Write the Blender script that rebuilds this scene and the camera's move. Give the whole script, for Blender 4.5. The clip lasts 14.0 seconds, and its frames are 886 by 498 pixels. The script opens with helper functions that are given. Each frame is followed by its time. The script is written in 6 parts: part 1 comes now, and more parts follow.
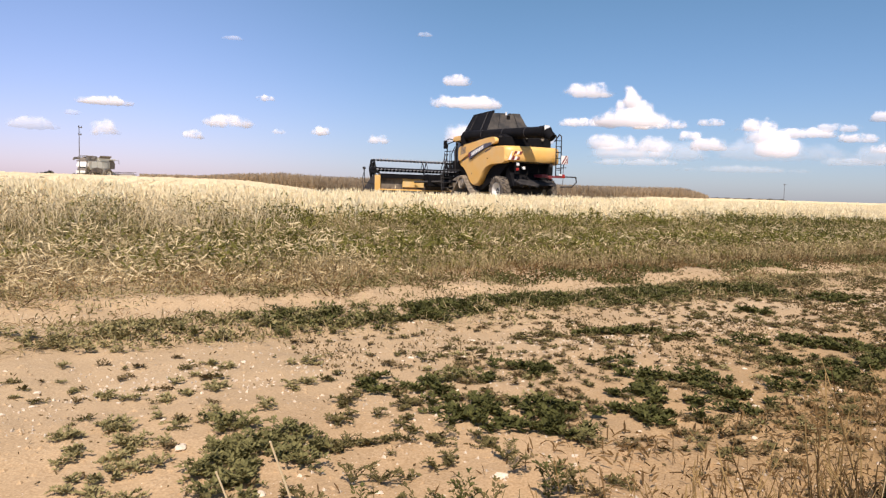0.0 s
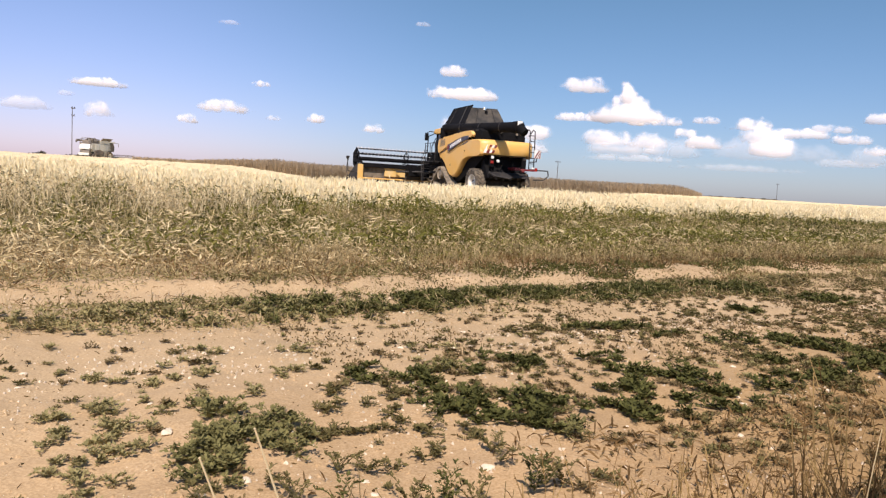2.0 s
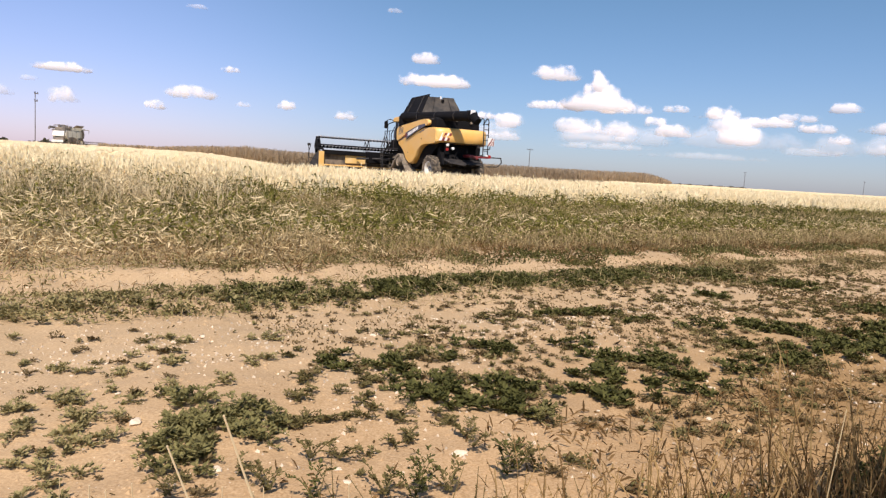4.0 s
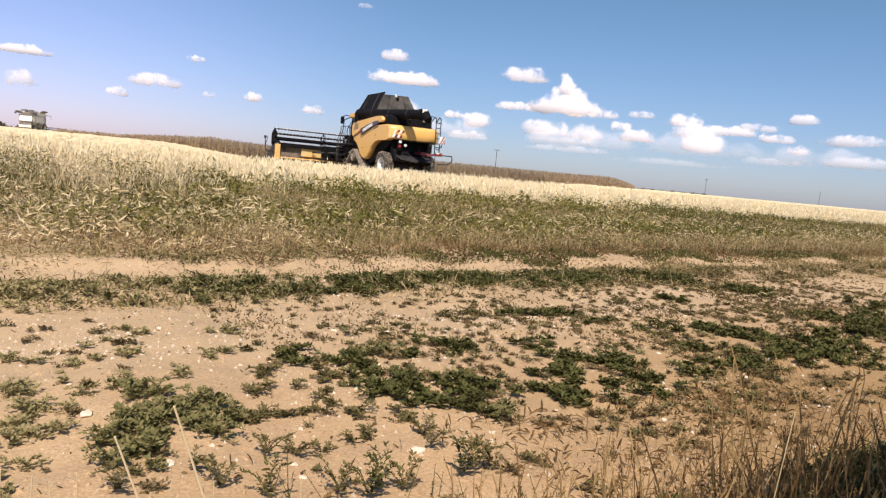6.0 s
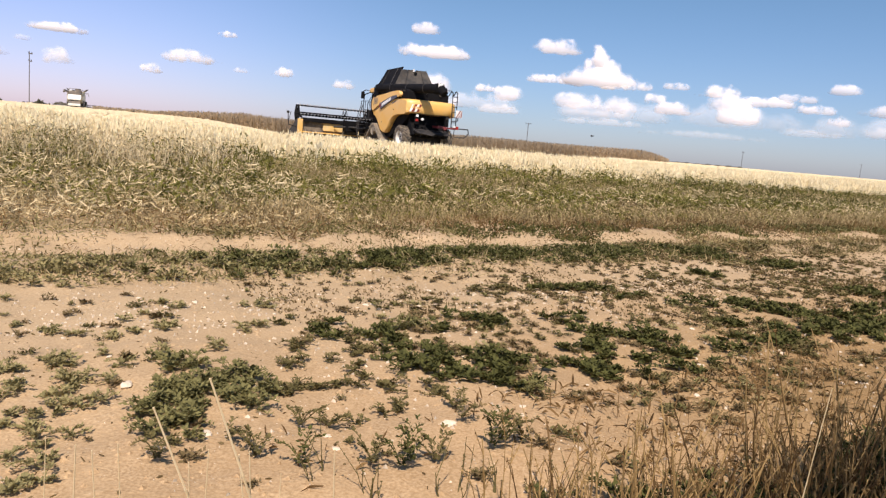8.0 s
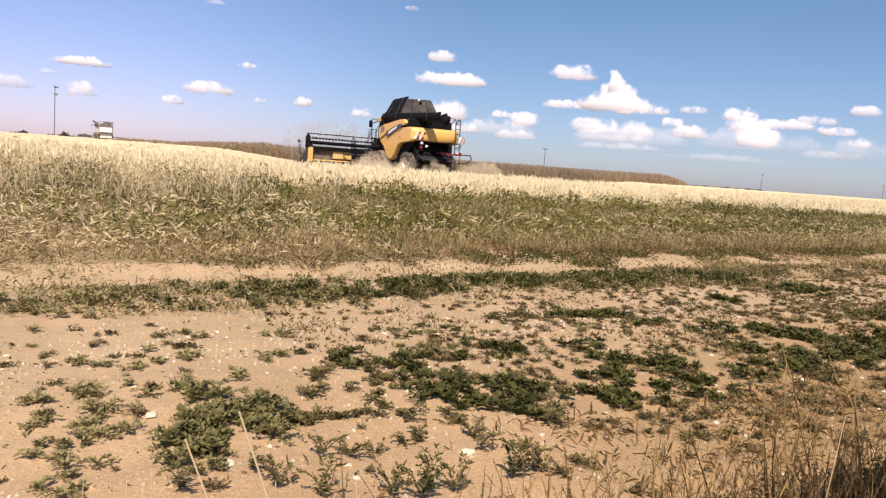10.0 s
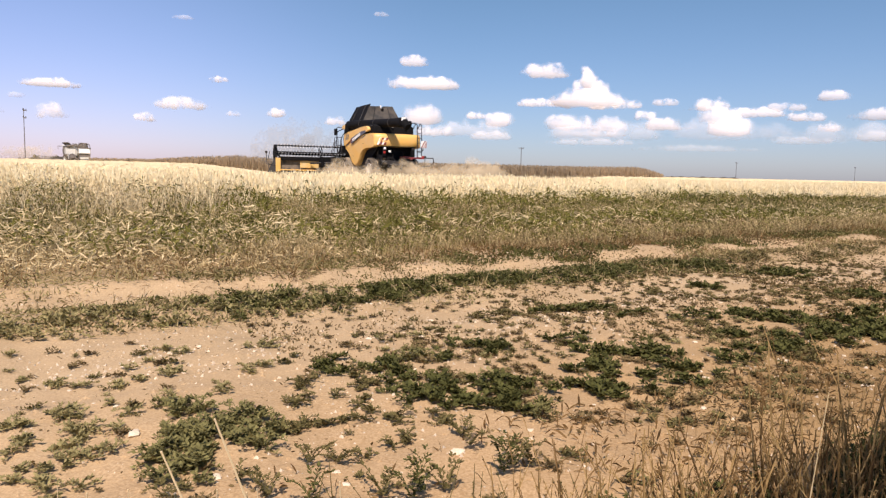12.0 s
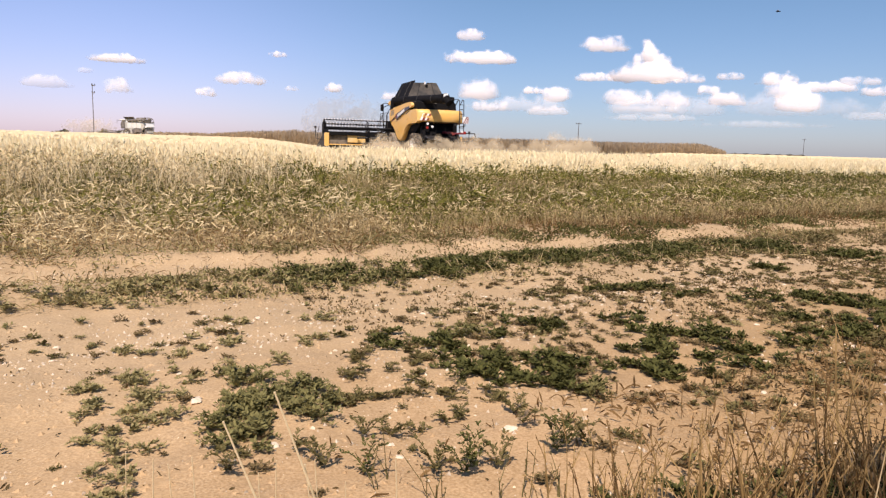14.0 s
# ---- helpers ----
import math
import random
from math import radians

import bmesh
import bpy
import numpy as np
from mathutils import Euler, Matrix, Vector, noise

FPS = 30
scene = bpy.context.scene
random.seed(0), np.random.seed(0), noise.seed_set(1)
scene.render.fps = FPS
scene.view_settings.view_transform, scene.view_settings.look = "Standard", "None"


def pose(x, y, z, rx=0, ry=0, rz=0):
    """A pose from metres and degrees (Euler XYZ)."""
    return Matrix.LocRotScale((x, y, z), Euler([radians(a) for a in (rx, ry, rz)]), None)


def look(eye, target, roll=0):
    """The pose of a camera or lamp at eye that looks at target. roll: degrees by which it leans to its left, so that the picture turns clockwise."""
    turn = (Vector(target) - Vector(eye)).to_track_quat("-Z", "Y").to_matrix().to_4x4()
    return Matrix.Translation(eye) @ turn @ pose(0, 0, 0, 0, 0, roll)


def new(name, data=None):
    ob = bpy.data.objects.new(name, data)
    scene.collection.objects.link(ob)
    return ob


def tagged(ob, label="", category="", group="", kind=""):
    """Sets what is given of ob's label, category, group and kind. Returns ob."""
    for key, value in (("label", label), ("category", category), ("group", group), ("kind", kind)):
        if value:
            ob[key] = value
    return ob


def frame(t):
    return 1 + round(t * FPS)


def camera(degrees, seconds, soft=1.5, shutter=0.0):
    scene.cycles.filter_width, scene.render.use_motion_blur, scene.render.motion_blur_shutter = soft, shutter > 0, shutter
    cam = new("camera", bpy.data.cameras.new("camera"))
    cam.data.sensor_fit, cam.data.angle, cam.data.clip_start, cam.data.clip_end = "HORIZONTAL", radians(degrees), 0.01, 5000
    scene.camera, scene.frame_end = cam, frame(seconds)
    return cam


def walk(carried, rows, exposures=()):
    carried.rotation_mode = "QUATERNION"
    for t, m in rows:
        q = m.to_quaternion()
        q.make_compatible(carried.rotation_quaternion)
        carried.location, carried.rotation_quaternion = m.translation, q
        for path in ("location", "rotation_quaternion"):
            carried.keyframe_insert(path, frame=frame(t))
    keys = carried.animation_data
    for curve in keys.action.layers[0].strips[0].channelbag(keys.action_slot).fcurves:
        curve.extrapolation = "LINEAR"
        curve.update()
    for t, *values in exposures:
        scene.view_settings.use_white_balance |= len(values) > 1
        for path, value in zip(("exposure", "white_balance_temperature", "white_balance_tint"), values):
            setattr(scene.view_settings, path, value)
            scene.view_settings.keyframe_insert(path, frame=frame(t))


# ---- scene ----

# ---- camera: handheld, standing on the farm track ----
cam = camera(62.5, 14.0, soft=1.3)


def aim(x, y, z, yaw, pitch, roll):
    """A camera pose from its place, its yaw to the left, its pitch up and its roll."""
    return Matrix.Translation((x, y, z)) @ pose(0, 0, 0, 0, 0, yaw) @ pose(0, 0, 0, 90 + pitch) @ pose(0, 0, 0, 0, 0, roll)


PATH = [
    (0.0, -0.012, -0.009, 1.479, 0.88, -4.52, 1.71), (0.1, 0.038, -0.023, 1.495, 0.62, -5.06, 2.55),
    (0.2, 0.016, -0.060, 1.499, -3.54, -5.06, 5.31), (0.5, -0.019, 0.010, 1.471, -1.03, -4.37, 3.70),
    (1.0, -0.019, 0.021, 1.465, 0.04, -4.89, 3.44), (1.5, -0.018, 0.017, 1.467, 0.62, -5.53, 3.47),
    (2.0, -0.010, 0.007, 1.474, 0.27, -5.19, 3.21), (2.5, -0.008, 0.003, 1.476, -0.29, -5.42, 3.83),
    (3.0, -0.010, 0.009, 1.471, -0.80, -5.78, 4.04), (3.5, -0.006, 0.010, 1.475, -1.07, -5.90, 3.76),
    (3.7, -0.007, 0.013, 1.469, -1.80, -6.02, 3.16), (5.8, -0.015, 0.049, 1.460, -3.99, -5.85, 5.31),
    (6.0, 0.000, 0.024, 1.459, -4.75, -5.97, 5.12), (6.5, 0.000, 0.020, 1.461, -3.66, -6.85, 4.98),
    (7.0, -0.000, 0.023, 1.460, -4.23, -7.29, 5.29), (7.5, -0.002, 0.029, 1.460, -4.39, -8.24, 5.95),
    (8.0, -0.000, 0.026, 1.459, -2.49, -8.15, 4.78), (8.2, -0.001, 0.024, 1.463, -1.12, -7.88, 3.93),
    (10.3, 0.001, -0.043, 1.492, -0.89, -6.21, 4.04), (10.5, 0.010, -0.010, 1.478, 0.02, -6.58, 2.81),
    (11.0, 0.030, -0.047, 1.501, -2.13, -5.49, 1.37), (11.5, 0.010, -0.003, 1.460, -5.12, -5.53, 0.31),
    (12.0, 0.019, -0.020, 1.468, -2.32, -5.89, 1.15), (12.5, 0.024, -0.017, 1.461, 0.00, -5.60, 1.65),
    (13.0, 0.024, -0.013, 1.471, 0.81, -6.33, 2.58), (13.5, 0.022, -0.018, 1.464, 1.14, -6.16, 1.80),
    (14.0, 0.011, -0.008, 1.472, 1.91, -7.89, 1.46),
]
walk(cam, [(t, aim(*row)) for t, *row in PATH], exposures=[(0.0, 0.36, 6570, 20.5), (8.2, 0.36, 6570, 20.5), (10.3, 0.37, 6750, 23.0), (14.0, 0.37, 6750, 23.0)])

# ---- sky and sun ----
SUN_DIRECTION = Vector((-0.06, -0.62, 0.78)).normalized()
world = bpy.data.worlds.new("sky")
scene.world = world
world.use_nodes = True
wn, wl = world.node_tree.nodes, world.node_tree.links
sky = wn.new("ShaderNodeTexSky")
sky.sky_type, sky.sun_disc = "NISHITA", False
sky.sun_elevation = math.asin(SUN_DIRECTION.z)
sky.sun_rotation = math.atan2(SUN_DIRECTION.x, SUN_DIRECTION.y)
sky.altitude, sky.air_density, sky.dust_density, sky.ozone_density = 100, 1.0, 0.5, 2.0
where = wn.new("ShaderNodeTexCoord")
up = wn.new("ShaderNodeSeparateXYZ")
wl.new(where.outputs["Generated"], up.inputs[0])
haze = wn.new("ShaderNodeValToRGB")
haze.color_ramp.elements[0].position, haze.color_ramp.elements[1].position = 0.0, 0.28
haze.color_ramp.elements[0].color, haze.color_ramp.elements[1].color = (0.665, 0.76, 1.035, 1), (0.67, 0.925, 0.965, 1)
wl.new(up.outputs["Z"], haze.inputs["Fac"])
tint = wn.new("ShaderNodeVectorMath")
tint.operation = "MULTIPLY"
wl.new(sky.outputs["Color"], tint.inputs[0])
wl.new(haze.outputs["Color"], tint.inputs[1])
# a veil of lens glare painted in: it whitens the sky towards the west
side = wn.new("ShaderNodeMapRange")
side.interpolation_type = "SMOOTHSTEP"
side.inputs["From Min"].default_value, side.inputs["From Max"].default_value = 0.08, -0.52
wl.new(up.outputs["X"], side.inputs["Value"])
dusty = wn.new("ShaderNodeMix")
dusty.data_type = "RGBA"
dusty.inputs["A"].default_value, dusty.inputs["B"].default_value = (1, 1, 1, 1), (1.66, 1.32, 1.38, 1)
wl.new(side.outputs["Result"], dusty.inputs["Factor"])
pale = wn.new("ShaderNodeVectorMath")
pale.operation = "MULTIPLY"
wl.new(tint.outputs["Vector"], pale.inputs[0])
wl.new(dusty.outputs["Result"], pale.inputs[1])
wl.new(pale.outputs["Vector"], wn["Background"].inputs["Color"])
wn["Background"].inputs["Strength"].default_value = 0.081
sun = new("sun", bpy.data.lights.new("sun", "SUN"))
sun.data.energy, sun.data.angle, sun.data.color = 4.9, radians(0.5), (1.0, 0.93, 0.80)
sun.matrix_world = look(SUN_DIRECTION * 50, (0, 0, 0))

# ---- materials ----


def mat(name, color, rough=0.8, metal=0.0, scale=8.0, vary=0.25, bump=0.0, fine=60.0, dust=None, dust_amount=0.0, spread=0.0, second=None, gloss=0.5):
    """A principled material with tone variation at two scales, relief, an optional dust film and a spread from piece to piece."""
    m = bpy.data.materials.new(name)
    m.use_nodes = True
    n, l = m.node_tree.nodes, m.node_tree.links
    shader = n["Principled BSDF"]
    shader.inputs["Roughness"].default_value, shader.inputs["Metallic"].default_value = rough, metal
    shader.inputs["Specular IOR Level"].default_value = gloss
    where = n.new("ShaderNodeTexCoord")
    big, small = n.new("ShaderNodeTexNoise"), n.new("ShaderNodeTexNoise")
    big.inputs["Scale"].default_value, small.inputs["Scale"].default_value = scale, fine
    big.inputs["Detail"].default_value, small.inputs["Detail"].default_value = 4, 3
    for tex in (big, small):
        l.new(where.outputs["Object"], tex.inputs["Vector"])
    both = n.new("ShaderNodeMix")
    both.inputs["Factor"].default_value = 0.4
    l.new(big.outputs["Fac"], both.inputs["A"])
    l.new(small.outputs["Fac"], both.inputs["B"])
    ramp = n.new("ShaderNodeValToRGB")
    other = second or color
    ramp.color_ramp.elements[0].position, ramp.color_ramp.elements[1].position = 0.32, 0.68
    ramp.color_ramp.elements[0].color = (*[c * (1 - vary) for c in color], 1)
    ramp.color_ramp.elements[1].color = (*[min(1, c * (1 + vary)) for c in other], 1)
    l.new(both.outputs["Result"], ramp.inputs["Fac"])
    out = ramp.outputs["Color"]
    if spread:
        island = n.new("ShaderNodeNewGeometry")
        tone = n.new("ShaderNodeMapRange")
        tone.inputs["To Min"].default_value, tone.inputs["To Max"].default_value = 1 - spread, 1 + spread
        l.new(island.outputs["Random Per Island"], tone.inputs["Value"])
        times = n.new("ShaderNodeVectorMath")
        times.operation = "SCALE"
        l.new(out, times.inputs[0])
        l.new(tone.outputs["Result"], times.inputs["Scale"])
        out = times.outputs["Vector"]
    if dust:
        film = n.new("ShaderNodeMix")
        film.data_type = "RGBA"
        level = n.new("ShaderNodeMapRange")
        level.inputs["From Min"].default_value, level.inputs["From Max"].default_value = 0.35, 0.7
        level.inputs["To Max"].default_value = dust_amount
        l.new(big.outputs["Fac"], level.inputs["Value"])
        l.new(level.outputs["Result"], film.inputs["Factor"])
        l.new(out, film.inputs["A"])
        film.inputs["B"].default_value = (*dust, 1)
        out = film.outputs["Result"]
    l.new(out, shader.inputs["Base Color"])
    if bump:
        relief = n.new("ShaderNodeBump")
        relief.inputs["Strength"].default_value = bump
        relief.inputs["Distance"].default_value = 0.02
        l.new(both.outputs["Result"], relief.inputs["Height"])
        l.new(relief.outputs["Normal"], shader.inputs["Normal"])
    return m


def plant_mat(name, low, high, rough=0.75, through_light=0.25):
    """Blades and leaves: a tone for each one between two colours, some light passing through."""
    m = bpy.data.materials.new(name)
    m.use_nodes = True
    n, l = m.node_tree.nodes, m.node_tree.links
    shader = n["Principled BSDF"]
    shader.inputs["Roughness"].default_value = rough
    shader.inputs["Specular IOR Level"].default_value = 0.12
    island = n.new("ShaderNodeNewGeometry")
    ramp = n.new("ShaderNodeValToRGB")
    ramp.color_ramp.elements[0].color, ramp.color_ramp.elements[1].color = (*low, 1), (*high, 1)
    where, tex = n.new("ShaderNodeTexCoord"), n.new("ShaderNodeTexNoise")
    tex.inputs["Scale"].default_value = 1.3
    l.new(where.outputs["Object"], tex.inputs["Vector"])
    mix = n.new("ShaderNodeMix")
    mix.inputs["Factor"].default_value = 0.45
    l.new(island.outputs["Random Per Island"], mix.inputs["A"])
    l.new(tex.outputs["Fac"], mix.inputs["B"])
    l.new(mix.outputs["Result"], ramp.inputs["Fac"])
    l.new(ramp.outputs["Color"], shader.inputs["Base Color"])
    thin = n.new("ShaderNodeBsdfTranslucent")
    l.new(ramp.outputs["Color"], thin.inputs["Color"])
    add = n.new("ShaderNodeMixShader")
    add.inputs["Fac"].default_value = through_light
    l.new(shader.outputs["BSDF"], add.inputs[1])
    l.new(thin.outputs["BSDF"], add.inputs[2])
    l.new(add.outputs["Shader"], n["Material Output"].inputs["Surface"])
    return m


# the track runs along U, the field lies up along N
U, N = np.array((0.835, 0.550)), np.array((-0.550, 0.835))
PROFILE_N = (-4000, 9.6, 11.5, 17, 22, 28, 45, 150, 600, 5000)
PROFILE_Z = (0, 0, 0.10, 0.42, 0.62, 0.80, 0.90, 1.35, 2.2, 2.2)


def wobble(x, y, size, seed=0.0):
    """A smooth uneven field made of a few waves, about -1 to 1."""
    x, y = np.asarray(x) / size, np.asarray(y) / size
    s = np.sin(1.7 * x + 0.6 * y + seed) + np.sin(-0.8 * x + 1.9 * y + 2.1 * seed + 1.0)
    s = s + np.sin(2.9 * x + 2.3 * y + 0.7 * seed + 2.0) * 0.6 + np.sin(-3.7 * x + 3.1 * y + 1.3 * seed) * 0.4
    return s / 3.0


def height(x, y):
    """The ground's height: level track with shallow ruts, then the rise to the field."""
    x, y = np.asarray(x, float), np.asarray(y, float)
    n, u = x * N[0] + y * N[1], x * U[0] + y * U[1]
    near = np.exp(-np.maximum(np.hypot(x, y - 6) - 10, 0) / 8)
    edge = 0.22 * wobble(u, n, 0.9, 3.0)
    z = np.interp(n, PROFILE_N, PROFILE_Z)
    z = z - 0.07 * np.exp(-((n - 8.7 - edge * 0.5) / 0.42) ** 2) + 0.06 * np.exp(-((n - 7.6 - edge) / 0.5) ** 2)
    bank = 9.25 + 0.25 * wobble(u, 0 * u, 1.1, 6.0) + 0.10 * wobble(u, n, 0.25, 2.0)
    z = z + 0.07 / (1 + np.exp(-(n - bank) / 0.05)) * np.clip((14 - n) / 3, 0, 1)
    z = z - 0.04 * np.exp(-((n - 6.0) / 0.8) ** 2)
    # the field swells gently towards the west
    west = np.clip((0.46 - u / np.maximum(n, 1.0)) / 0.2, 0, 1)
    far = np.clip((n - 28) / 80, 0, 1)
    z = z + 0.55 * west * west * (3 - 2 * west) * far * far * (3 - 2 * far)
    z = z + near * (0.030 * wobble(x, y, 0.55, 1.0) + 0.014 * wobble(x, y, 0.17, 2.0))
    return z


def soil_material():
    """Dry tan loam with chalk specks near the track, straw-covered earth from the field's edge on, darkened for the
    shade between stalks.
    """
    m = bpy.data.materials.new("dry_soil")
    m.use_nodes = True
    n, l = m.node_tree.nodes, m.node_tree.links
    shader = n["Principled BSDF"]
    shader.inputs["Roughness"].default_value = 0.95
    shader.inputs["Specular IOR Level"].default_value = 0.15
    where = n.new("ShaderNodeTexCoord")

    def noise_tex(scale, detail=4):
        tex = n.new("ShaderNodeTexNoise")
        tex.inputs["Scale"].default_value, tex.inputs["Detail"].default_value = scale, detail
        l.new(where.outputs["Object"], tex.inputs["Vector"])
        return tex.outputs["Fac"]

    def ramp(value, a, b, pa=0.35, pb=0.65):
        r = n.new("ShaderNodeValToRGB")
        r.color_ramp.elements[0].position, r.color_ramp.elements[1].position = pa, pb
        r.color_ramp.elements[0].color, r.color_ramp.elements[1].color = (*a, 1), (*b, 1)
        l.new(value, r.inputs["Fac"])
        return r.outputs["Color"]

    def mix(fac, a, b):
        x = n.new("ShaderNodeMix")
        x.data_type = "RGBA"
        l.new(fac, x.inputs["Factor"])
        l.new(a, x.inputs["A"])
        l.new(b, x.inputs["B"])
        return x.outputs["Result"]

    coarse, middle, crumb, grain = noise_tex(0.7), noise_tex(6.0, 6), noise_tex(21.0, 3), noise_tex(70.0, 3)
    earth = mix(middle, ramp(coarse, (0.345, 0.224, 0.114), (0.47, 0.315, 0.167)), ramp(grain, (0.27, 0.172, 0.085), (0.525, 0.37, 0.212)))
    across = n.new("ShaderNodeVectorMath")
    across.operation = "DOT_PRODUCT"
    across.inputs[1].default_value = (N[0], N[1], 0)
    l.new(where.outputs["Object"], across.inputs[0])
    packed = n.new("ShaderNodeMapRange")
    packed.inputs["From Min"].default_value, packed.inputs["From Max"].default_value = 2.8, 5.8
    packed.inputs["To Max"].default_value = 0.75
    l.new(across.outputs["Value"], packed.inputs["Value"])
    earth = mix(packed.outputs["Result"], earth, mix(middle, ramp(coarse, (0.36, 0.258, 0.145), (0.445, 0.33, 0.20)), ramp(grain, (0.28, 0.195, 0.105), (0.48, 0.365, 0.23))))
    # earth redder and darker at the track's near edge, to the east
    parts = n.new("ShaderNodeSeparateXYZ")
    l.new(where.outputs["Object"], parts.inputs[0])
    east = n.new("ShaderNodeMapRange")
    east.inputs["From Min"].default_value, east.inputs["From Max"].default_value = 0.6, 2.6
    l.new(parts.outputs["X"], east.inputs["Value"])
    near = n.new("ShaderNodeMapRange")
    near.inputs["From Min"].default_value, near.inputs["From Max"].default_value = 5.2, 2.6
    l.new(across.outputs["Value"], near.inputs["Value"])
    red = n.new("ShaderNodeMath")
    red.operation = "MULTIPLY"
    l.new(east.outputs["Result"], red.inputs[0])
    l.new(near.outputs["Result"], red.inputs[1])
    earth = mix(red.outputs[0], earth, mix(middle, ramp(coarse, (0.25, 0.153, 0.066), (0.33, 0.212, 0.096)), ramp(grain, (0.17, 0.102, 0.043), (0.37, 0.248, 0.118))))
    cells = n.new("ShaderNodeTexVoronoi")
    cells.inputs["Scale"].default_value = 34.0
    l.new(where.outputs["Object"], cells.inputs["Vector"])
    speck = n.new("ShaderNodeMath")
    speck.operation = "LESS_THAN"
    speck.inputs[1].default_value = 0.10
    l.new(cells.outputs["Distance"], speck.inputs[0])
    some = n.new("ShaderNodeMath")
    some.operation = "GREATER_THAN"
    some.inputs[1].default_value = 0.55
    l.new(middle, some.inputs[0])
    chalk = n.new("ShaderNodeMath")
    chalk.operation = "MULTIPLY"
    l.new(speck.outputs[0], chalk.inputs[0])
    l.new(some.outputs[0], chalk.inputs[1])
    earth = mix(chalk.outputs[0], earth, ramp(grain, (0.50, 0.42, 0.32), (0.66, 0.57, 0.45)))
    # straw litter tone, with the shade between the stalks painted in
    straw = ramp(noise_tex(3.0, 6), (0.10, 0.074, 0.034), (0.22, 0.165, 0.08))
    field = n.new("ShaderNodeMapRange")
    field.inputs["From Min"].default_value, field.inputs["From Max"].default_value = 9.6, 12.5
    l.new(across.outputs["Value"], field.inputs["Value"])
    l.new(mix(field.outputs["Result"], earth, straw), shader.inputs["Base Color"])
    relief = n.new("ShaderNodeBump")
    relief.inputs["Strength"].default_value, relief.inputs["Distance"].default_value = 0.55, 0.035
    mixed = n.new("ShaderNodeMix")
    mixed.inputs["Factor"].default_value = 0.3
    l.new(middle, mixed.inputs["A"])
    l.new(grain, mixed.inputs["B"])
    lumps = n.new("ShaderNodeMix")
    lumps.inputs["Factor"].default_value = 0.4
    l.new(mixed.outputs["Result"], lumps.inputs["A"])
    l.new(crumb, lumps.inputs["B"])
    l.new(lumps.outputs["Result"], relief.inputs["Height"])
    l.new(relief.outputs["Normal"], shader.inputs["Normal"])
    return m


SOIL = soil_material()
STRAW_WHEAT = plant_mat("ripe_wheat", (0.78, 0.63, 0.37), (1.0, 0.94, 0.71), through_light=0.35)
WHEAT_TOP = mat("ripe_wheat_top", (0.63, 0.50, 0.29), 0.9, scale=1.2, vary=0.12, second=(0.73, 0.60, 0.37), bump=0.5, fine=9.0, gloss=0.1)
DRY_GRASS = plant_mat("dry_grass", (0.11, 0.075, 0.028), (0.62, 0.49, 0.26))
GREEN_GRASS = plant_mat("green_grass", (0.026, 0.0265, 0.006), (0.282, 0.258, 0.062))
GREEN_WEED = plant_mat("green_weed_leaf", (0.021, 0.025, 0.008), (0.142, 0.138, 0.041), through_light=0.2)
# weed green made paler, with the glare over the west side painted in
PALED_WEED = plant_mat("glare_paled_leaf", (0.072, 0.068, 0.025), (0.275, 0.245, 0.095), through_light=0.2)
WITHERED = plant_mat("withered_weed_leaf", (0.072, 0.052, 0.023), (0.225, 0.160, 0.074), through_light=0.15)
DULL_WEED = plant_mat("dull_weed_leaf", (0.060, 0.052, 0.019), (0.215, 0.175, 0.070))
BROWN_STEM = plant_mat("dry_weed_stem", (0.06, 0.036, 0.015), (0.27, 0.165, 0.068))
# olive leaves, their tone raised for the veil of glare in the west
OLIVE = plant_mat("olive_veiled_leaf", (0.10, 0.09, 0.034), (0.44, 0.37, 0.17))
STRAW = plant_mat("golden_straw", (0.40, 0.29, 0.13), (0.92, 0.76, 0.48))
GOLD_STEM = plant_mat("golden_dry_stem", (0.15, 0.095, 0.036), (0.52, 0.355, 0.155))
PALE_STEM = plant_mat("pale_dry_stalk", (0.46, 0.36, 0.20), (0.78, 0.65, 0.42))
CORN = plant_mat("dry_corn", (0.39, 0.305, 0.20), (0.46, 0.36, 0.245), through_light=0.5)
CHALK = mat("chalk_stone", (0.50, 0.41, 0.30), 0.9, scale=20, vary=0.2, bump=0.4, spread=0.3)
DUST = (0.42, 0.33, 0.22)
YELLOW = mat("harvester_yellow_paint", (0.77, 0.435, 0.10), 0.42, scale=1.5, vary=0.06, dust=(0.58, 0.45, 0.27), dust_amount=0.38, fine=25)
DUSTY_YELLOW = mat("dusty_yellow_paint", (0.72, 0.47, 0.15), 0.55, scale=2.0, vary=0.12, dust=(0.60, 0.49, 0.32), dust_amount=0.7, fine=20)
BLACK = mat("black_plastic", (0.006, 0.006, 0.007), 0.75, scale=2, vary=0.3, dust=DUST, dust_amount=0.006, gloss=0.1)
# cover black made greyer, with the sun on the rear flap painted in
SUNLIT_COVER = mat("sunlit_cover_sheet", (0.028, 0.026, 0.024), 0.65, scale=2.5, vary=0.3, dust=DUST, dust_amount=0.14)
STEEL = mat("dark_steel", (0.02, 0.02, 0.022), 0.6, 0.1, scale=4, vary=0.3, dust=DUST, dust_amount=0.07, gloss=0.25)
RUBBER = mat("tyre_rubber", (0.035, 0.032, 0.03), 0.9, scale=6, vary=0.3, dust=DUST, dust_amount=0.5)
RIM = mat("pale_rim_paint", (0.72, 0.70, 0.64), 0.5, scale=4, vary=0.1, dust=DUST, dust_amount=0.3)
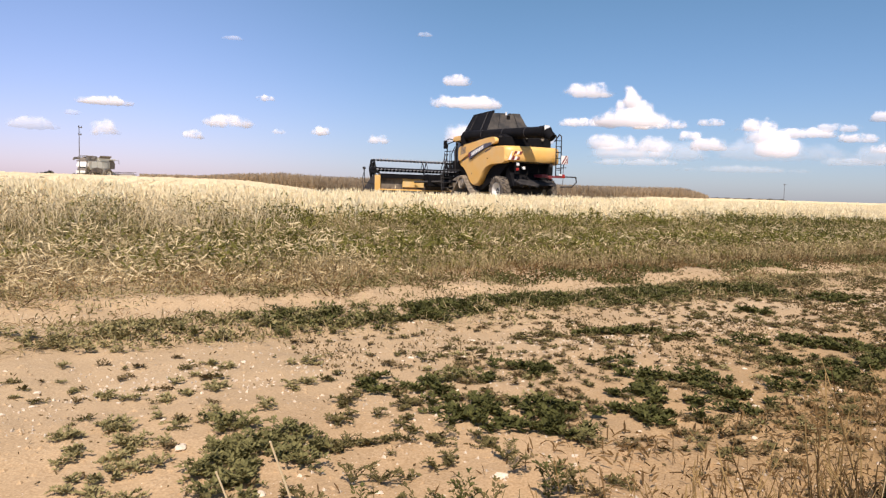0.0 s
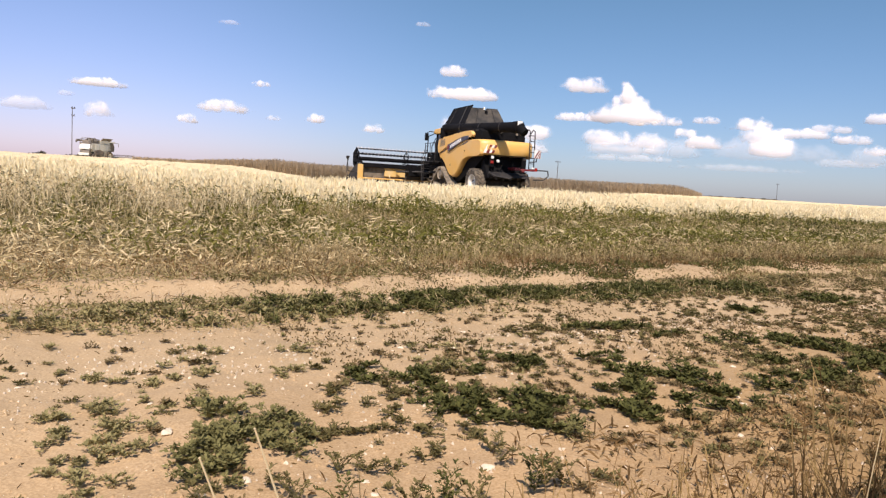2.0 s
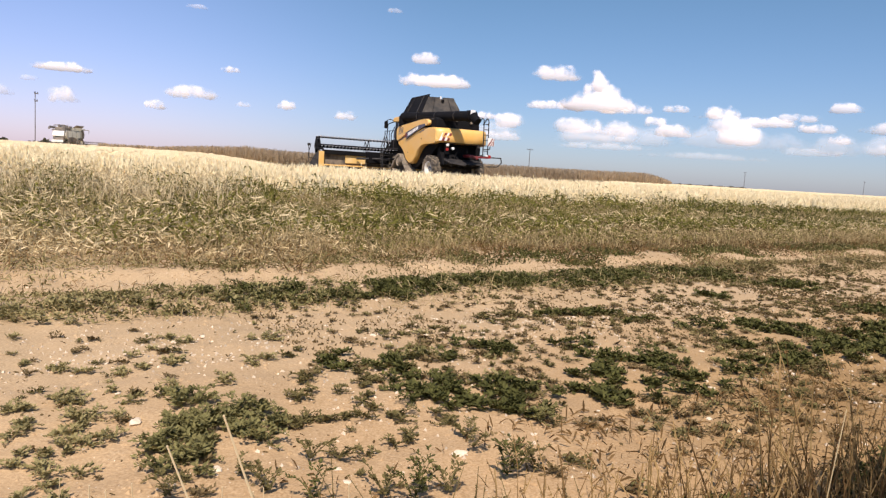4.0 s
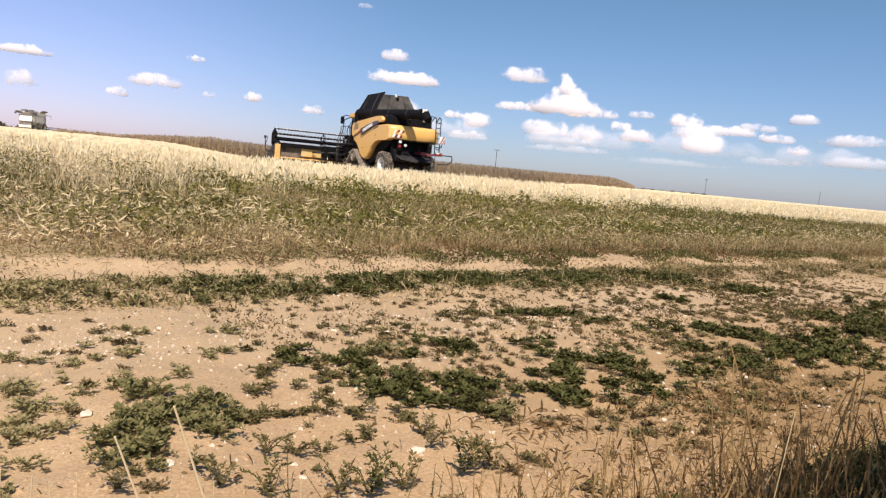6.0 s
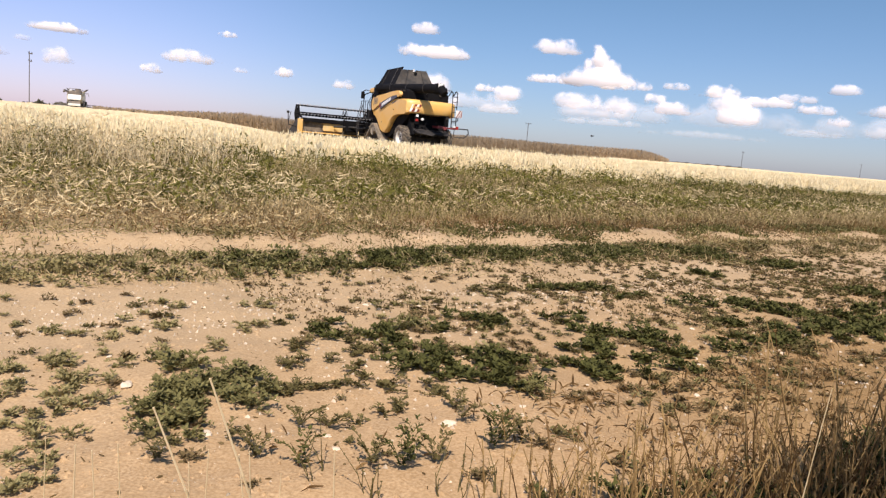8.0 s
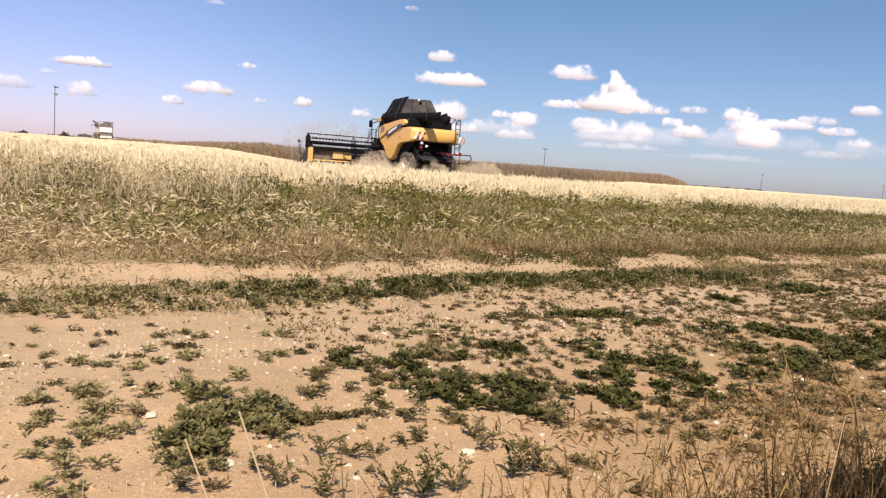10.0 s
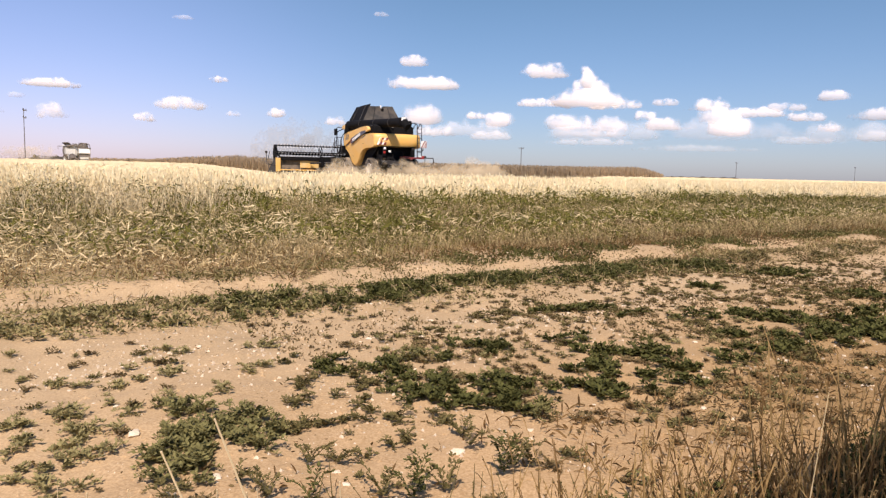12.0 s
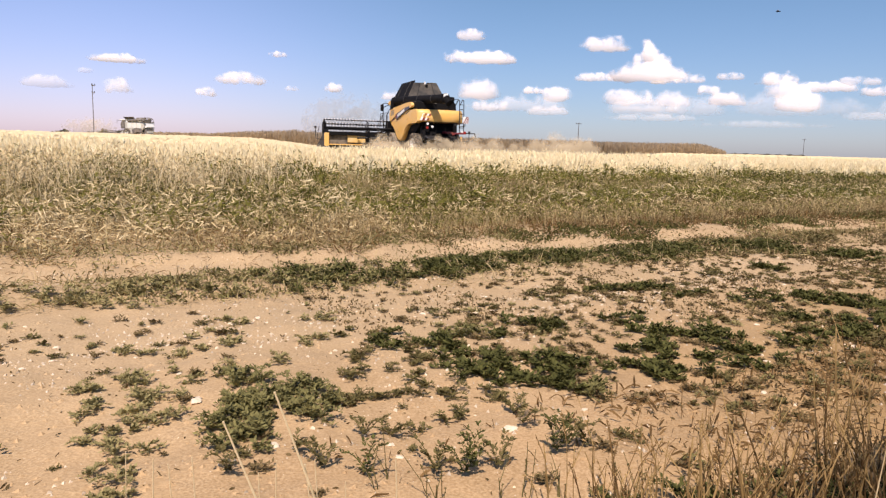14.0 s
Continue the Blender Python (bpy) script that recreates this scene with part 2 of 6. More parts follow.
GALVANISED = mat("worn_bright_steel", (0.62, 0.63, 0.64), 0.45, 0.4, scale=6, vary=0.3, dust=DUST, dust_amount=0.15)
DUSTY = mat("dusty_steel", (0.22, 0.19, 0.15), 0.8, scale=3, vary=0.3, dust=DUST, dust_amount=0.6)
SHEET = mat("dusty_grey_sheet", (0.07, 0.065, 0.058), 0.8, scale=3, vary=0.3, dust=DUST, dust_amount=0.35)
RED = mat("red_paint", (0.17, 0.012, 0.02), 0.5, scale=5, vary=0.2, dust=DUST, dust_amount=0.15)
WHITE = mat("white_paint", (0.78, 0.77, 0.74), 0.5, scale=5, vary=0.06)
BADGE = mat("dark_badge", (0.05, 0.05, 0.075), 0.4, scale=6, vary=0.2)
LENS_RED = mat("red_lamp_lens", (0.30, 0.02, 0.015), 0.2, scale=10, vary=0.1)
GLASS = mat("tinted_cab_glass", (0.03, 0.035, 0.04), 0.08, scale=3, vary=0.2)
SILVER = mat("pale_machine_paint", (0.66, 0.67, 0.62), 0.5, scale=1.2, vary=0.1, dust=DUST, dust_amount=0.3)
PALE_GREEN = mat("dusty_green_paint", (0.44, 0.44, 0.40), 0.6, scale=1.2, vary=0.15, dust=DUST, dust_amount=0.5)
# dusty dark paint of the far machine, lightened for the haze in between
FAR_GREY = mat("dusty_hazed_dark_paint", (0.10, 0.092, 0.088), 0.8, scale=1.5, vary=0.3, dust=DUST, dust_amount=0.4)
POLE_WOOD = mat("weathered_pole", (0.11, 0.10, 0.095), 0.9, scale=3, vary=0.3, bump=0.3)
LEAF_DARK = plant_mat("far_foliage", (0.09, 0.085, 0.055), (0.17, 0.155, 0.10))

# ---- mesh helpers ----


def link(name, me, material, parent=None, label=""):
    ob = new(name, me)
    if material:
        me.materials.append(material)
    if parent:
        ob.parent = parent
    if label:
        ob["label"] = label
    return ob


def part(name, bm, material, parent=None, label="", smooth=False):
    """One bmesh as one mesh object, under a thing or a part."""
    me = bpy.data.meshes.new(name)
    bmesh.ops.recalc_face_normals(bm, faces=bm.faces)
    bm.to_mesh(me)
    bm.free()
    if smooth:
        for p in me.polygons:
            p.use_smooth = True
    return link(name, me, material, parent, label)


def thing(name, m, label, category, group="", kind=""):
    """An Empty at a thing's base, to carry its parts."""
    ob = new(name)
    ob.matrix_basis = m
    return tagged(ob, label, category, group, kind)


def box(bm, x0, x1, y0, y1, z0, z1, bevel=0.0):
    made = bmesh.ops.create_cube(bm, size=1.0, matrix=Matrix.LocRotScale(((x0 + x1) / 2, (y0 + y1) / 2, (z0 + z1) / 2), None, (abs(x1 - x0), abs(y1 - y0), abs(z1 - z0))))
    if bevel:
        edges = list({e for v in made["verts"] for e in v.link_edges})
        bmesh.ops.bevel(bm, geom=edges, offset=bevel, segments=2, affect="EDGES", profile=0.5)
    return bm


def rod(bm, a, b, r, r2=None, sides=8):
    """A round bar from a to b."""
    a, b = Vector(a), Vector(b)
    turn = (b - a).to_track_quat("Z", "Y").to_matrix().to_4x4()
    bmesh.ops.create_cone(bm, cap_ends=True, segments=sides, radius1=r, radius2=r if r2 is None else r2, depth=(b - a).length, matrix=Matrix.Translation((a + b) / 2) @ turn)
    return bm


def pipe(bm, points, r, sides=8):
    for a, b in zip(points, points[1:]):
        rod(bm, a, b, r, sides=sides)
        bmesh.ops.create_icosphere(bm, subdivisions=1, radius=r, matrix=Matrix.Translation(b))
    return bm


def slab(bm, outline, axis, a, b, bevel=0.0):
    """An outline of (p, q) pairs drawn out along an axis from a to b: x takes (y, z), y takes (x, z), z takes (x, y)."""
    def at(p, q, d):
        return {"x": (d, p, q), "y": (p, d, q), "z": (p, q, d)}[axis]
    low = [bm.verts.new(at(p, q, a)) for p, q in outline]
    high = [bm.verts.new(at(p, q, b)) for p, q in outline]
    count = len(outline)
    faces = [bm.faces.new(low), bm.faces.new(high[::-1])]
    for i in range(count):
        faces.append(bm.faces.new((low[i], low[(i + 1) % count], high[(i + 1) % count], high[i])))
    if bevel:
        rim = list({e for f in faces[:2] for e in f.edges})
        bmesh.ops.bevel(bm, geom=rim, offset=bevel, segments=2, affect="EDGES", profile=0.5)
    return bm


def lathe(bm, profile, axis="x", steps=32):
    """Spins (radius, along) pairs about an axis through the origin."""
    rings = []
    for k in range(steps):
        c, s = math.cos(2 * math.pi * k / steps), math.sin(2 * math.pi * k / steps)
        rings.append([bm.verts.new((d, r * c, r * s) if axis == "x" else (r * c, r * s, d)) for r, d in profile])
    for k in range(steps):
        a, b = rings[k], rings[(k + 1) % steps]
        for i in range(len(profile) - 1):
            bm.faces.new((a[i], a[i + 1], b[i + 1], b[i]))
    return bm


def sheet(name, verts, faces, material, parent=None, label=""):
    me = bpy.data.meshes.new(name)
    me.from_pydata(verts.tolist() if hasattr(verts, "tolist") else verts, [], faces.tolist() if hasattr(faces, "tolist") else faces)
    me.update()
    return link(name, me, material, parent, label)


rng = np.random.default_rng(7)


def blades(base, tall, wide, lean, bend=0.6, heads=0.0):
    """Blades of grass as verts and faces: each a bent, tapered strip; heads > 0 adds an ear of that length at the tip."""
    count = len(base)
    way, face = rng.uniform(0, 2 * np.pi, count), rng.uniform(0, np.pi, count)
    off = np.stack([np.cos(way), np.sin(way)], 1) * (lean * tall)[:, None]
    side = np.stack([np.cos(face), np.sin(face), 0 * face], 1) * (wide / 2)[:, None]
    mid, tip = base.copy(), base.copy()
    mid[:, :2] += off * 0.35
    mid[:, 2] += tall * 0.6
    tip[:, :2] += off
    tip[:, 2] += tall * (1 - 0.35 * np.minimum(lean, 1.2) * bend)
    rows = [base - side, base + side, mid + side * 0.75, mid - side * 0.75, tip]
    faces = [(0, 1, 2, 3), (3, 2, 4, 4)]
    if heads:
        axis = tip - mid
        axis = axis / np.linalg.norm(axis, axis=1, keepdims=True)
        long = heads * rng.uniform(0.75, 1.25, count)[:, None]
        fat = np.stack([np.cos(face), np.sin(face), 0 * face], 1) * 0.015
        fat2 = np.stack([-np.sin(face), np.cos(face), 0 * face], 1) * 0.015
        middle = tip + axis * long * 0.45
        top = tip + axis * long
        rows += [middle + fat, middle - fat, middle + fat2, middle - fat2, top]
        faces += [(4, 5, 9, 6), (4, 7, 9, 8)]
    verts = np.stack(rows, 1).reshape(-1, 3)
    step = len(rows)
    out = []
    for f in faces:
        ids = np.array(f)[None] + step * np.arange(count)[:, None]
        out += [tuple(dict.fromkeys(r)) for r in ids.tolist()]
    return verts, out


def spot(u, n):
    """World x, y from the distance along and across the track."""
    return np.stack([u * U[0] + n * N[0], u * U[1] + n * N[1]], -1)


def on_ground(u, n):
    xy = spot(u, n)
    return np.concatenate([xy, height(xy[:, 0], xy[:, 1])[:, None]], 1)


# ---- ground: one sheet to the horizon ----


def make_ground():
    def steps(fine0, fine1, step, far):
        mid = np.arange(fine0, fine1, step)
        out, d = [], step
        while (out[-1] if out else 0) < far:
            d *= 1.22
            out.append((out[-1] if out else 0) + d)
        out = np.array(out)
        return np.concatenate([fine0 - out[::-1], mid, fine1 - step + out])
    us, ns = steps(-4.5, 10.0, 0.06, 4300), steps(1.6, 10.6, 0.06, 4300)
    uu, nn = np.meshgrid(us, ns)
    xy = spot(uu.ravel(), nn.ravel())
    verts = np.concatenate([xy, height(xy[:, 0], xy[:, 1])[:, None]], 1)
    w, h = len(us), len(ns)
    k = (np.arange(h - 1)[:, None] * w + np.arange(w - 1)[None]).ravel()
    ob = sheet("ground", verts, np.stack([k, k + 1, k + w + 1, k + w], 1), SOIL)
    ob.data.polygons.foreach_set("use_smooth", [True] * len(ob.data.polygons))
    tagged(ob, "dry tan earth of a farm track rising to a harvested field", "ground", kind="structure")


make_ground()

# ---- wheat, verge and far crops ----


def make_wheat():
    bands = ((17.5, 19.8, 150, -8, 62), (19.8, 23, 90, -8, 75), (23, 28.3, 46, -10, 95))
    verts, faces, start = [], [], 0
    for n0, n1, dense, u0, u1 in bands:
        count = int((n1 - n0) * (u1 - u0) * dense)
        u = rng.uniform(u0, u1, count)
        keep = rng.uniform(0, 1, count) < np.clip(1.15 - u / 110, 0.35, 1)
        u = u[keep]
        n = rng.uniform(n0, n1, len(u)) + 0.7 * wobble(u, 0 * u, 1.6) + 0.5 * wobble(u, n0 + 0 * u, 0.4)
        base = on_ground(u, n)
        tall = (0.60 if n0 < 23 else 0.50) * (1 + 0.10 * rng.standard_normal(len(u))) + 0.07 * wobble(base[:, 0], base[:, 1], 1.5) + 0.11 * np.clip((8 - u) / 10, 0, 1)
        v, f = blades(base, np.clip(tall, 0.3, 1.0), rng.uniform(0.016, 0.042, len(u)), rng.uniform(0.04, 0.45, len(u)), heads=0.16)
        verts.append(v)
        faces += [tuple(i + start for i in q) for q in f]
        start += len(v)
    ob = sheet("wheat", np.concatenate(verts), faces, STRAW_WHEAT)
    tagged(ob, "standing ripe pale-gold wheat at the field's edge", "wheat", kind="stuff")


def far_wheat(name, ratio0, ratio1, far, label):
    """The close-packed top of the standing wheat further out, an uneven sheet of ears; ratio: along over across."""
    across = np.geomspace(27.6, far, 70)
    ratios = np.linspace(ratio0, ratio1, 260)
    rr, nn = np.meshgrid(ratios, across)
    uu = rr * nn + 0.25 * wobble(nn, rr * nn, 0.5, 2.0)
    xy = spot(uu.ravel(), nn.ravel())
    rough = 0.05 * rng.standard_normal(xy.shape[0]) + 0.05 * wobble(xy[:, 0], xy[:, 1], 1.5)
    side = np.clip(np.minimum(rr - ratio0, ratio1 - rr) / 0.14, 0, 1).ravel()
    top = height(xy[:, 0], xy[:, 1]) - 0.05 + (0.55 + rough) * side * side * (3 - 2 * side)
    edge = np.zeros(rr.shape, bool)
    edge[0] = True
    top = np.where(edge.ravel(), top - 0.60, top)
    w, h = len(ratios), len(across)
    k = (np.arange(h - 1)[:, None] * w + np.arange(w - 1)[None]).ravel()
    tagged(sheet(name, np.concatenate([xy, top[:, None]], 1), np.stack([k, k + 1, k + w + 1, k + w], 1), WHEAT_TOP), label, "wheat", kind="stuff")


def tangle(name, u0, u1, n0, n1, dense, low, high, long, wide, upright, material, label, patch=None, edge=0.3, thin=45.0, category="grass", droop=0.25):
    """A tangle of bent straws and leaves at all heights and slants; low and high: its top at n0 and at n1."""
    count = int((u1 - u0) * (n1 - n0) * dense)
    u = rng.uniform(u0, u1, count)
    u = u[rng.uniform(0, 1, count) < np.clip(1.25 - np.maximum(u - 6, 0) / thin, 0.22, 1)]
    n = rng.uniform(n0, n1, len(u))
    t = (n - n0) / (n1 - n0)
    n = n + edge * wobble(u, 0 * u, 0.8, n0) + 0.4 * edge * wobble(u, 0 * u, 0.22, n1)
    base = on_ground(u, n)
    if patch is not None:
        ok = wobble(base[:, 0], base[:, 1], 1.2, n1) + 0.5 * wobble(base[:, 0], base[:, 1], 0.35, n0) > patch + rng.uniform(-0.35, 0.35, len(u))
        base, t, u = base[ok], t[ok], u[ok]
    count = len(base)
    top = (low + (high - low) * t) * (1 + 0.5 * wobble(base[:, 0], base[:, 1], 0.55, 2.0)) * np.clip(1.1 - np.maximum(u - 14, 0) / 60, 0.5, 1)
    base[:, 2] += top * rng.uniform(0, 0.75, count) * (1 - upright * 0.8)
    size = long * rng.uniform(0.5, 1.4, count)
    way, tilt = rng.uniform(0, 2 * np.pi, count), np.clip(rng.normal(0.35 + upright, 0.45, count), -0.35, 1.5)
    out = np.stack([np.cos(way) * np.cos(tilt), np.sin(way) * np.cos(tilt), np.sin(tilt)], 1)
    face = rng.uniform(0, 2 * np.pi, count)
    side = np.cross(out, np.stack([np.cos(face), np.sin(face), 0.6 * np.sin(2 * face)], 1))
    side = side / (np.linalg.norm(side, axis=1, keepdims=True) + 1e-6) * (wide * rng.uniform(0.5, 1.3, count) / 2)[:, None]
    mid = base + out * (size * 0.55)[:, None]
    tip = base + out * size[:, None]
    tip[:, 2] -= droop * size * np.cos(tilt)
    mid[:, 2], tip[:, 2] = np.maximum(mid[:, 2], base[:, 2] - 0.02), np.maximum(tip[:, 2], base[:, 2] - 0.04)
    v = np.stack([base - side * 0.6, base + side * 0.6, mid + side, mid - side, tip], 1).reshape(-1, 3)
    k = 5 * np.arange(count)[:, None]
    f = (k + [[0, 1, 2, 3]]).tolist() + (k + [[3, 2, 4]]).tolist()
    return tagged(sheet(name, v, f, material), label, category, kind="stuff")


def verge_band(name, u0, u1, n0, n1, dense, tall, wide, lean, material, label, edge=0.35, heads=0.0, thin=60.0, patch=0.0):
    count = int((u1 - u0) * (n1 - n0) * dense)
    u = rng.uniform(u0, u1, count)
    u = u[rng.uniform(0, 1, count) < np.clip(1.2 - np.maximum(u - 5, 0) / thin, 0.25, 1)]
    n = rng.uniform(n0, n1, len(u)) + edge * wobble(u, 0 * u, 0.8, n0)
    if patch:
        xy = spot(u, n)
        ok = wobble(xy[:, 0], xy[:, 1], 1.1, n1) + 0.4 * wobble(xy[:, 0], xy[:, 1], 0.3, n0) > patch - rng.uniform(0, 0.5, len(u))
        u, n = u[ok], n[ok]
    base = on_ground(u, n)
    h = tall[0] + (tall[1] - tall[0]) * rng.beta(2, 2.5, len(u))
    v, f = blades(base, h, wide * rng.uniform(0.6, 1.4, len(u)), rng.uniform(*lean, len(u)), heads=heads)
    return tagged(sheet(name, v, f, material), label, "grass", kind="stuff")


make_wheat()
far_wheat("far_wheat", -0.6, 0.44, 165, "pale-gold standing wheat reaching to the far rise")
far_wheat("far_wheat", 1.0, 3.4, 110, "pale-gold standing wheat along the far side of the field")
# pale stalk tone on the west verge also makes up for the glare there
verge_band("dry_verge_grass", -8, 6, 14.6, 18.6, 60, (0.45, 0.95), 0.014, (0.1, 0.7), PALE_STEM, "tall pale grass with seed heads among the wheat, lightened for glare", heads=0.08)
verge_band("dry_verge_grass", -8, 55, 13.5, 17.2, 60, (0.25, 0.55), 0.012, (0.15, 0.9), DRY_GRASS, "tall dry grass with seed heads before the wheat", heads=0.06)
verge_band("green_verge_grass", -8, 55, 13.4, 17.0, 70, (0.25, 0.58), 0.018, (0.1, 0.8), GREEN_GRASS, "tall green grass before the wheat", patch=0.1)
tangle("verge_straw", 12, 45, 9.9, 14.6, 120, 0.10, 0.40, 0.18, 0.012, 0.10, DRY_GRASS, "thin dry straw on the withered verge", edge=0.45, droop=0.08)
tangle("verge_straw", 4, 12.5, 10.0, 14.6, 160, 0.10, 0.40, 0.18, 0.012, 0.10, DRY_GRASS, "dry straw among green weeds on the verge", edge=0.45, droop=0.08)
tangle("verge_straw", -8, 4.5, 9.4, 14.6, 240, 0.10, 0.40, 0.18, 0.012, 0.10, DRY_GRASS, "tangled dry straw and dead grass on the verge", edge=0.45, droop=0.08)
tangle("verge_straw", -8, 45, 13.0, 17.0, 130, 0.35, 0.60, 0.18, 0.015, 0.35, DRY_GRASS, "tangled dry straw among the green weeds", edge=0.5, droop=0.1)
tangle("loose_straw", -8, 6, 10.0, 14.6, 230, 0.14, 0.50, 0.14, 0.018, -0.1, STRAW, "bright broken straw lying over the verge", edge=0.4, droop=0.04)
tangle("loose_straw", 5, 40, 11.0, 14.2, 95, 0.16, 0.52, 0.17, 0.018, -0.2, STRAW, "bright broken straw lying over the verge", edge=0.4, droop=0.04)
tangle("brown_verge_grass", -8, 45, 9.3, 12.5, 150, 0.08, 0.26, 0.17, 0.014, 0.25, BROWN_STEM, "brown withered grass at the foot of the verge", patch=-0.1, edge=0.5)
tangle("verge_weeds", 1, 50, 12.8, 18.0, 420, 0.34, 0.90, 0.13, 0.034, 0.3, GREEN_GRASS, "thick green leafy weeds before the wheat", patch=-0.12, edge=0.7, category="weed")
verge_band("dry_verge_grass", 3, 34, 9.9, 11.2, 130, (0.14, 0.38), 0.012, (0.1, 0.6), DRY_GRASS, "fringe of pale dry grass along the verge", edge=0.3, heads=0.05)
# the pale tone brightens these western weeds in place of the veil
tangle("verge_straw", -8, 5, 12.6, 17.4, 150, 0.34, 0.80, 0.18, 0.016, 0.45, PALE_STEM, "pale grass among olive weeds before the wheat, lightened for glare", edge=0.7)
tangle("verge_weeds", -8, 4, 12.6, 18.0, 200, 0.34, 0.92, 0.12, 0.026, 0.15, OLIVE, "olive leafy weeds in dry grass before the wheat", patch=-0.3, edge=0.7, category="weed")
tangle("verge_weeds", -2, 45, 10.4, 13.8, 190, 0.14, 0.40, 0.15, 0.028, -0.05, GREEN_GRASS, "green weeds among the dry verge grass", patch=-0.1, category="weed")
tangle("verge_weeds", -8, 8, 9.2, 10.1, 420, 0.07, 0.16, 0.08, 0.013, 0.3, OLIVE, "withering olive weeds along the verge's foot", patch=-0.05, edge=0.3, category="weed")
tangle("verge_weeds", -8, 30, 10.3, 14.5, 130, 0.16, 0.42, 0.12, 0.016, 0.3, OLIVE, "withering olive weeds in the dry verge grass", patch=0.05, edge=0.5, category="weed")
tangle("verge_weeds", 3, 24, 10.6, 13.8, 250, 0.2, 0.45, 0.15, 0.030, 0.05, GREEN_GRASS, "rich green weeds on the verge", patch=-0.32, edge=0.5, category="weed")
tangle("verge_weeds", 2.5, 7.5, 9.25, 9.8, 600, 0.06, 0.14, 0.07, 0.020, 0.25, DULL_WEED, "dull green weeds along the verge's foot", patch=0.0, category="weed")
tangle("verge_weeds", 7, 22, 9.2, 9.85, 900, 0.08, 0.16, 0.075, 0.022, 0.25, GREEN_WEED, "dark green weeds along the verge's foot", patch=-0.4, category="weed")
tangle("verge_bushes", 21, 48, 13.2, 17.2, 300, 0.35, 0.75, 0.20, 0.036, 0.3, GREEN_WEED, "dark green bushy weeds on the verge", patch=-0.1, category="weed")
tangle("tall_weeds", -8, 4, 15.6, 18.8, 150, 0.75, 1.15, 0.12, 0.022, 0.1, OLIVE, "tall olive weeds reaching into the wheat", patch=0.0, edge=1.3, category="weed")
tangle("tall_weeds", 2, 50, 15.8, 18.4, 260, 0.65, 1.0, 0.12, 0.028, 0.15, GREEN_GRASS, "tall green weeds reaching into the wheat", patch=0.05, edge=1.3, category="weed")
tangle("brown_verge_grass", 9, 60, 9.4, 14.4, 180, 0.10, 0.30, 0.13, 0.020, 0.2, WITHERED, "low brown withered weeds on the verge", patch=-0.3, edge=0.6)
tangle("brown_verge_grass", 8, 60, 9.6, 15.0, 140, 0.10, 0.30, 0.15, 0.015, 0.3, BROWN_STEM, "low brown withered grass on the verge", patch=-0.2)
tangle("track_weeds", 11.5, 40, 7.9, 10.2, 330, 0.05, 0.12, 0.10, 0.018, 0.2, OLIVE, "withering weeds closing over the far rut", patch=-0.1, category="weed")
tangle("track_weeds", 10, 40, 7.9, 10.4, 240, 0.05, 0.10, 0.12, 0.014, 0.2, BROWN_STEM, "brown dead weeds closing over the far rut", patch=0.0, category="weed")
tangle("low_green_strip", -6, 2.5, 6.8, 7.85, 380, 0.08, 0.08, 0.05, 0.022, 0.1, OLIVE, "low olive weeds on the crown between the wheel ruts, paled for haze", patch=-0.3, edge=0.35, category="weed")
tangle("low_green_strip", 1, 11, 6.8, 7.85, 200, 0.08, 0.08, 0.055, 0.022, 0.1, PALED_WEED, "paled green weeds on the crown between the wheel ruts", patch=-0.3, edge=0.35, category="weed")
tangle("low_green_strip", 9, 26, 6.8, 8.4, 420, 0.07, 0.07, 0.07, 0.020, 0.1, WITHERED, "low withered weeds on the crown between the wheel ruts", patch=-0.2, edge=0.3, category="weed")
tangle("low_green_strip", 9, 20, 6.8, 8.0, 500, 0.07, 0.07, 0.05, 0.018, 0.1, GREEN_WEED, "low green weeds on the crown between the wheel ruts", patch=0.3, edge=0.25, category="weed")
tangle("low_green_strip", -6, 9, 6.8, 7.85, 330, 0.08, 0.07, 0.05, 0.016, 0.1, DULL_WEED, "dusty dull weeds on the crown between the wheel ruts", patch=-0.3, edge=0.25, category="weed")
tangle("strip_straw", -6, 20, 6.65, 8.1, 170, 0.07, 0.07, 0.15, 0.008, 0.1, DRY_GRASS, "dry stems among the weeds between the ruts", edge=0.3)
tangle("rut_weeds", -5, 13, 8.1, 9.4, 260, 0.03, 0.05, 0.05, 0.018, 0.2, DULL_WEED, "sparse small weeds in the bare rut", patch=0.28, category="weed")
tangle("leaf_litter", 2.4, 15, 2.4, 7.0, 420, 0.012, 0.012, 0.030, 0.016, 0.1, WITHERED, "withered leaf scraps strewn over the track", patch=0.12, category="litter", droop=0.0)
tangle("leaf_litter", -4, 2, 2.4, 6.6, 40, 0.008, 0.008, 0.03, 0.012, -0.2, WITHERED, "withered leaf scraps strewn over the track", category="litter", droop=0.0)
tangle("track_litter", -5, 14, 8.2, 9.4, 60, 0.01, 0.02, 0.14, 0.008, -0.25, BROWN_STEM, "dead stems lying on the bare rut")
tangle("thicket_litter", 2.2, 5.4, 1.0, 2.5, 80, 0.40, 0.06, 0.15, 0.005, 0.7, BROWN_STEM, "fallen brown stems under the dry weeds", edge=0.2)
tangle("thicket_litter", 1.3, 6.5, 1.5, 3.1, 260, 0.12, 0.03, 0.08, 0.012, 0.2, BROWN_STEM, "brown dead leaves about the dry weeds", edge=0.2, patch=-0.05)
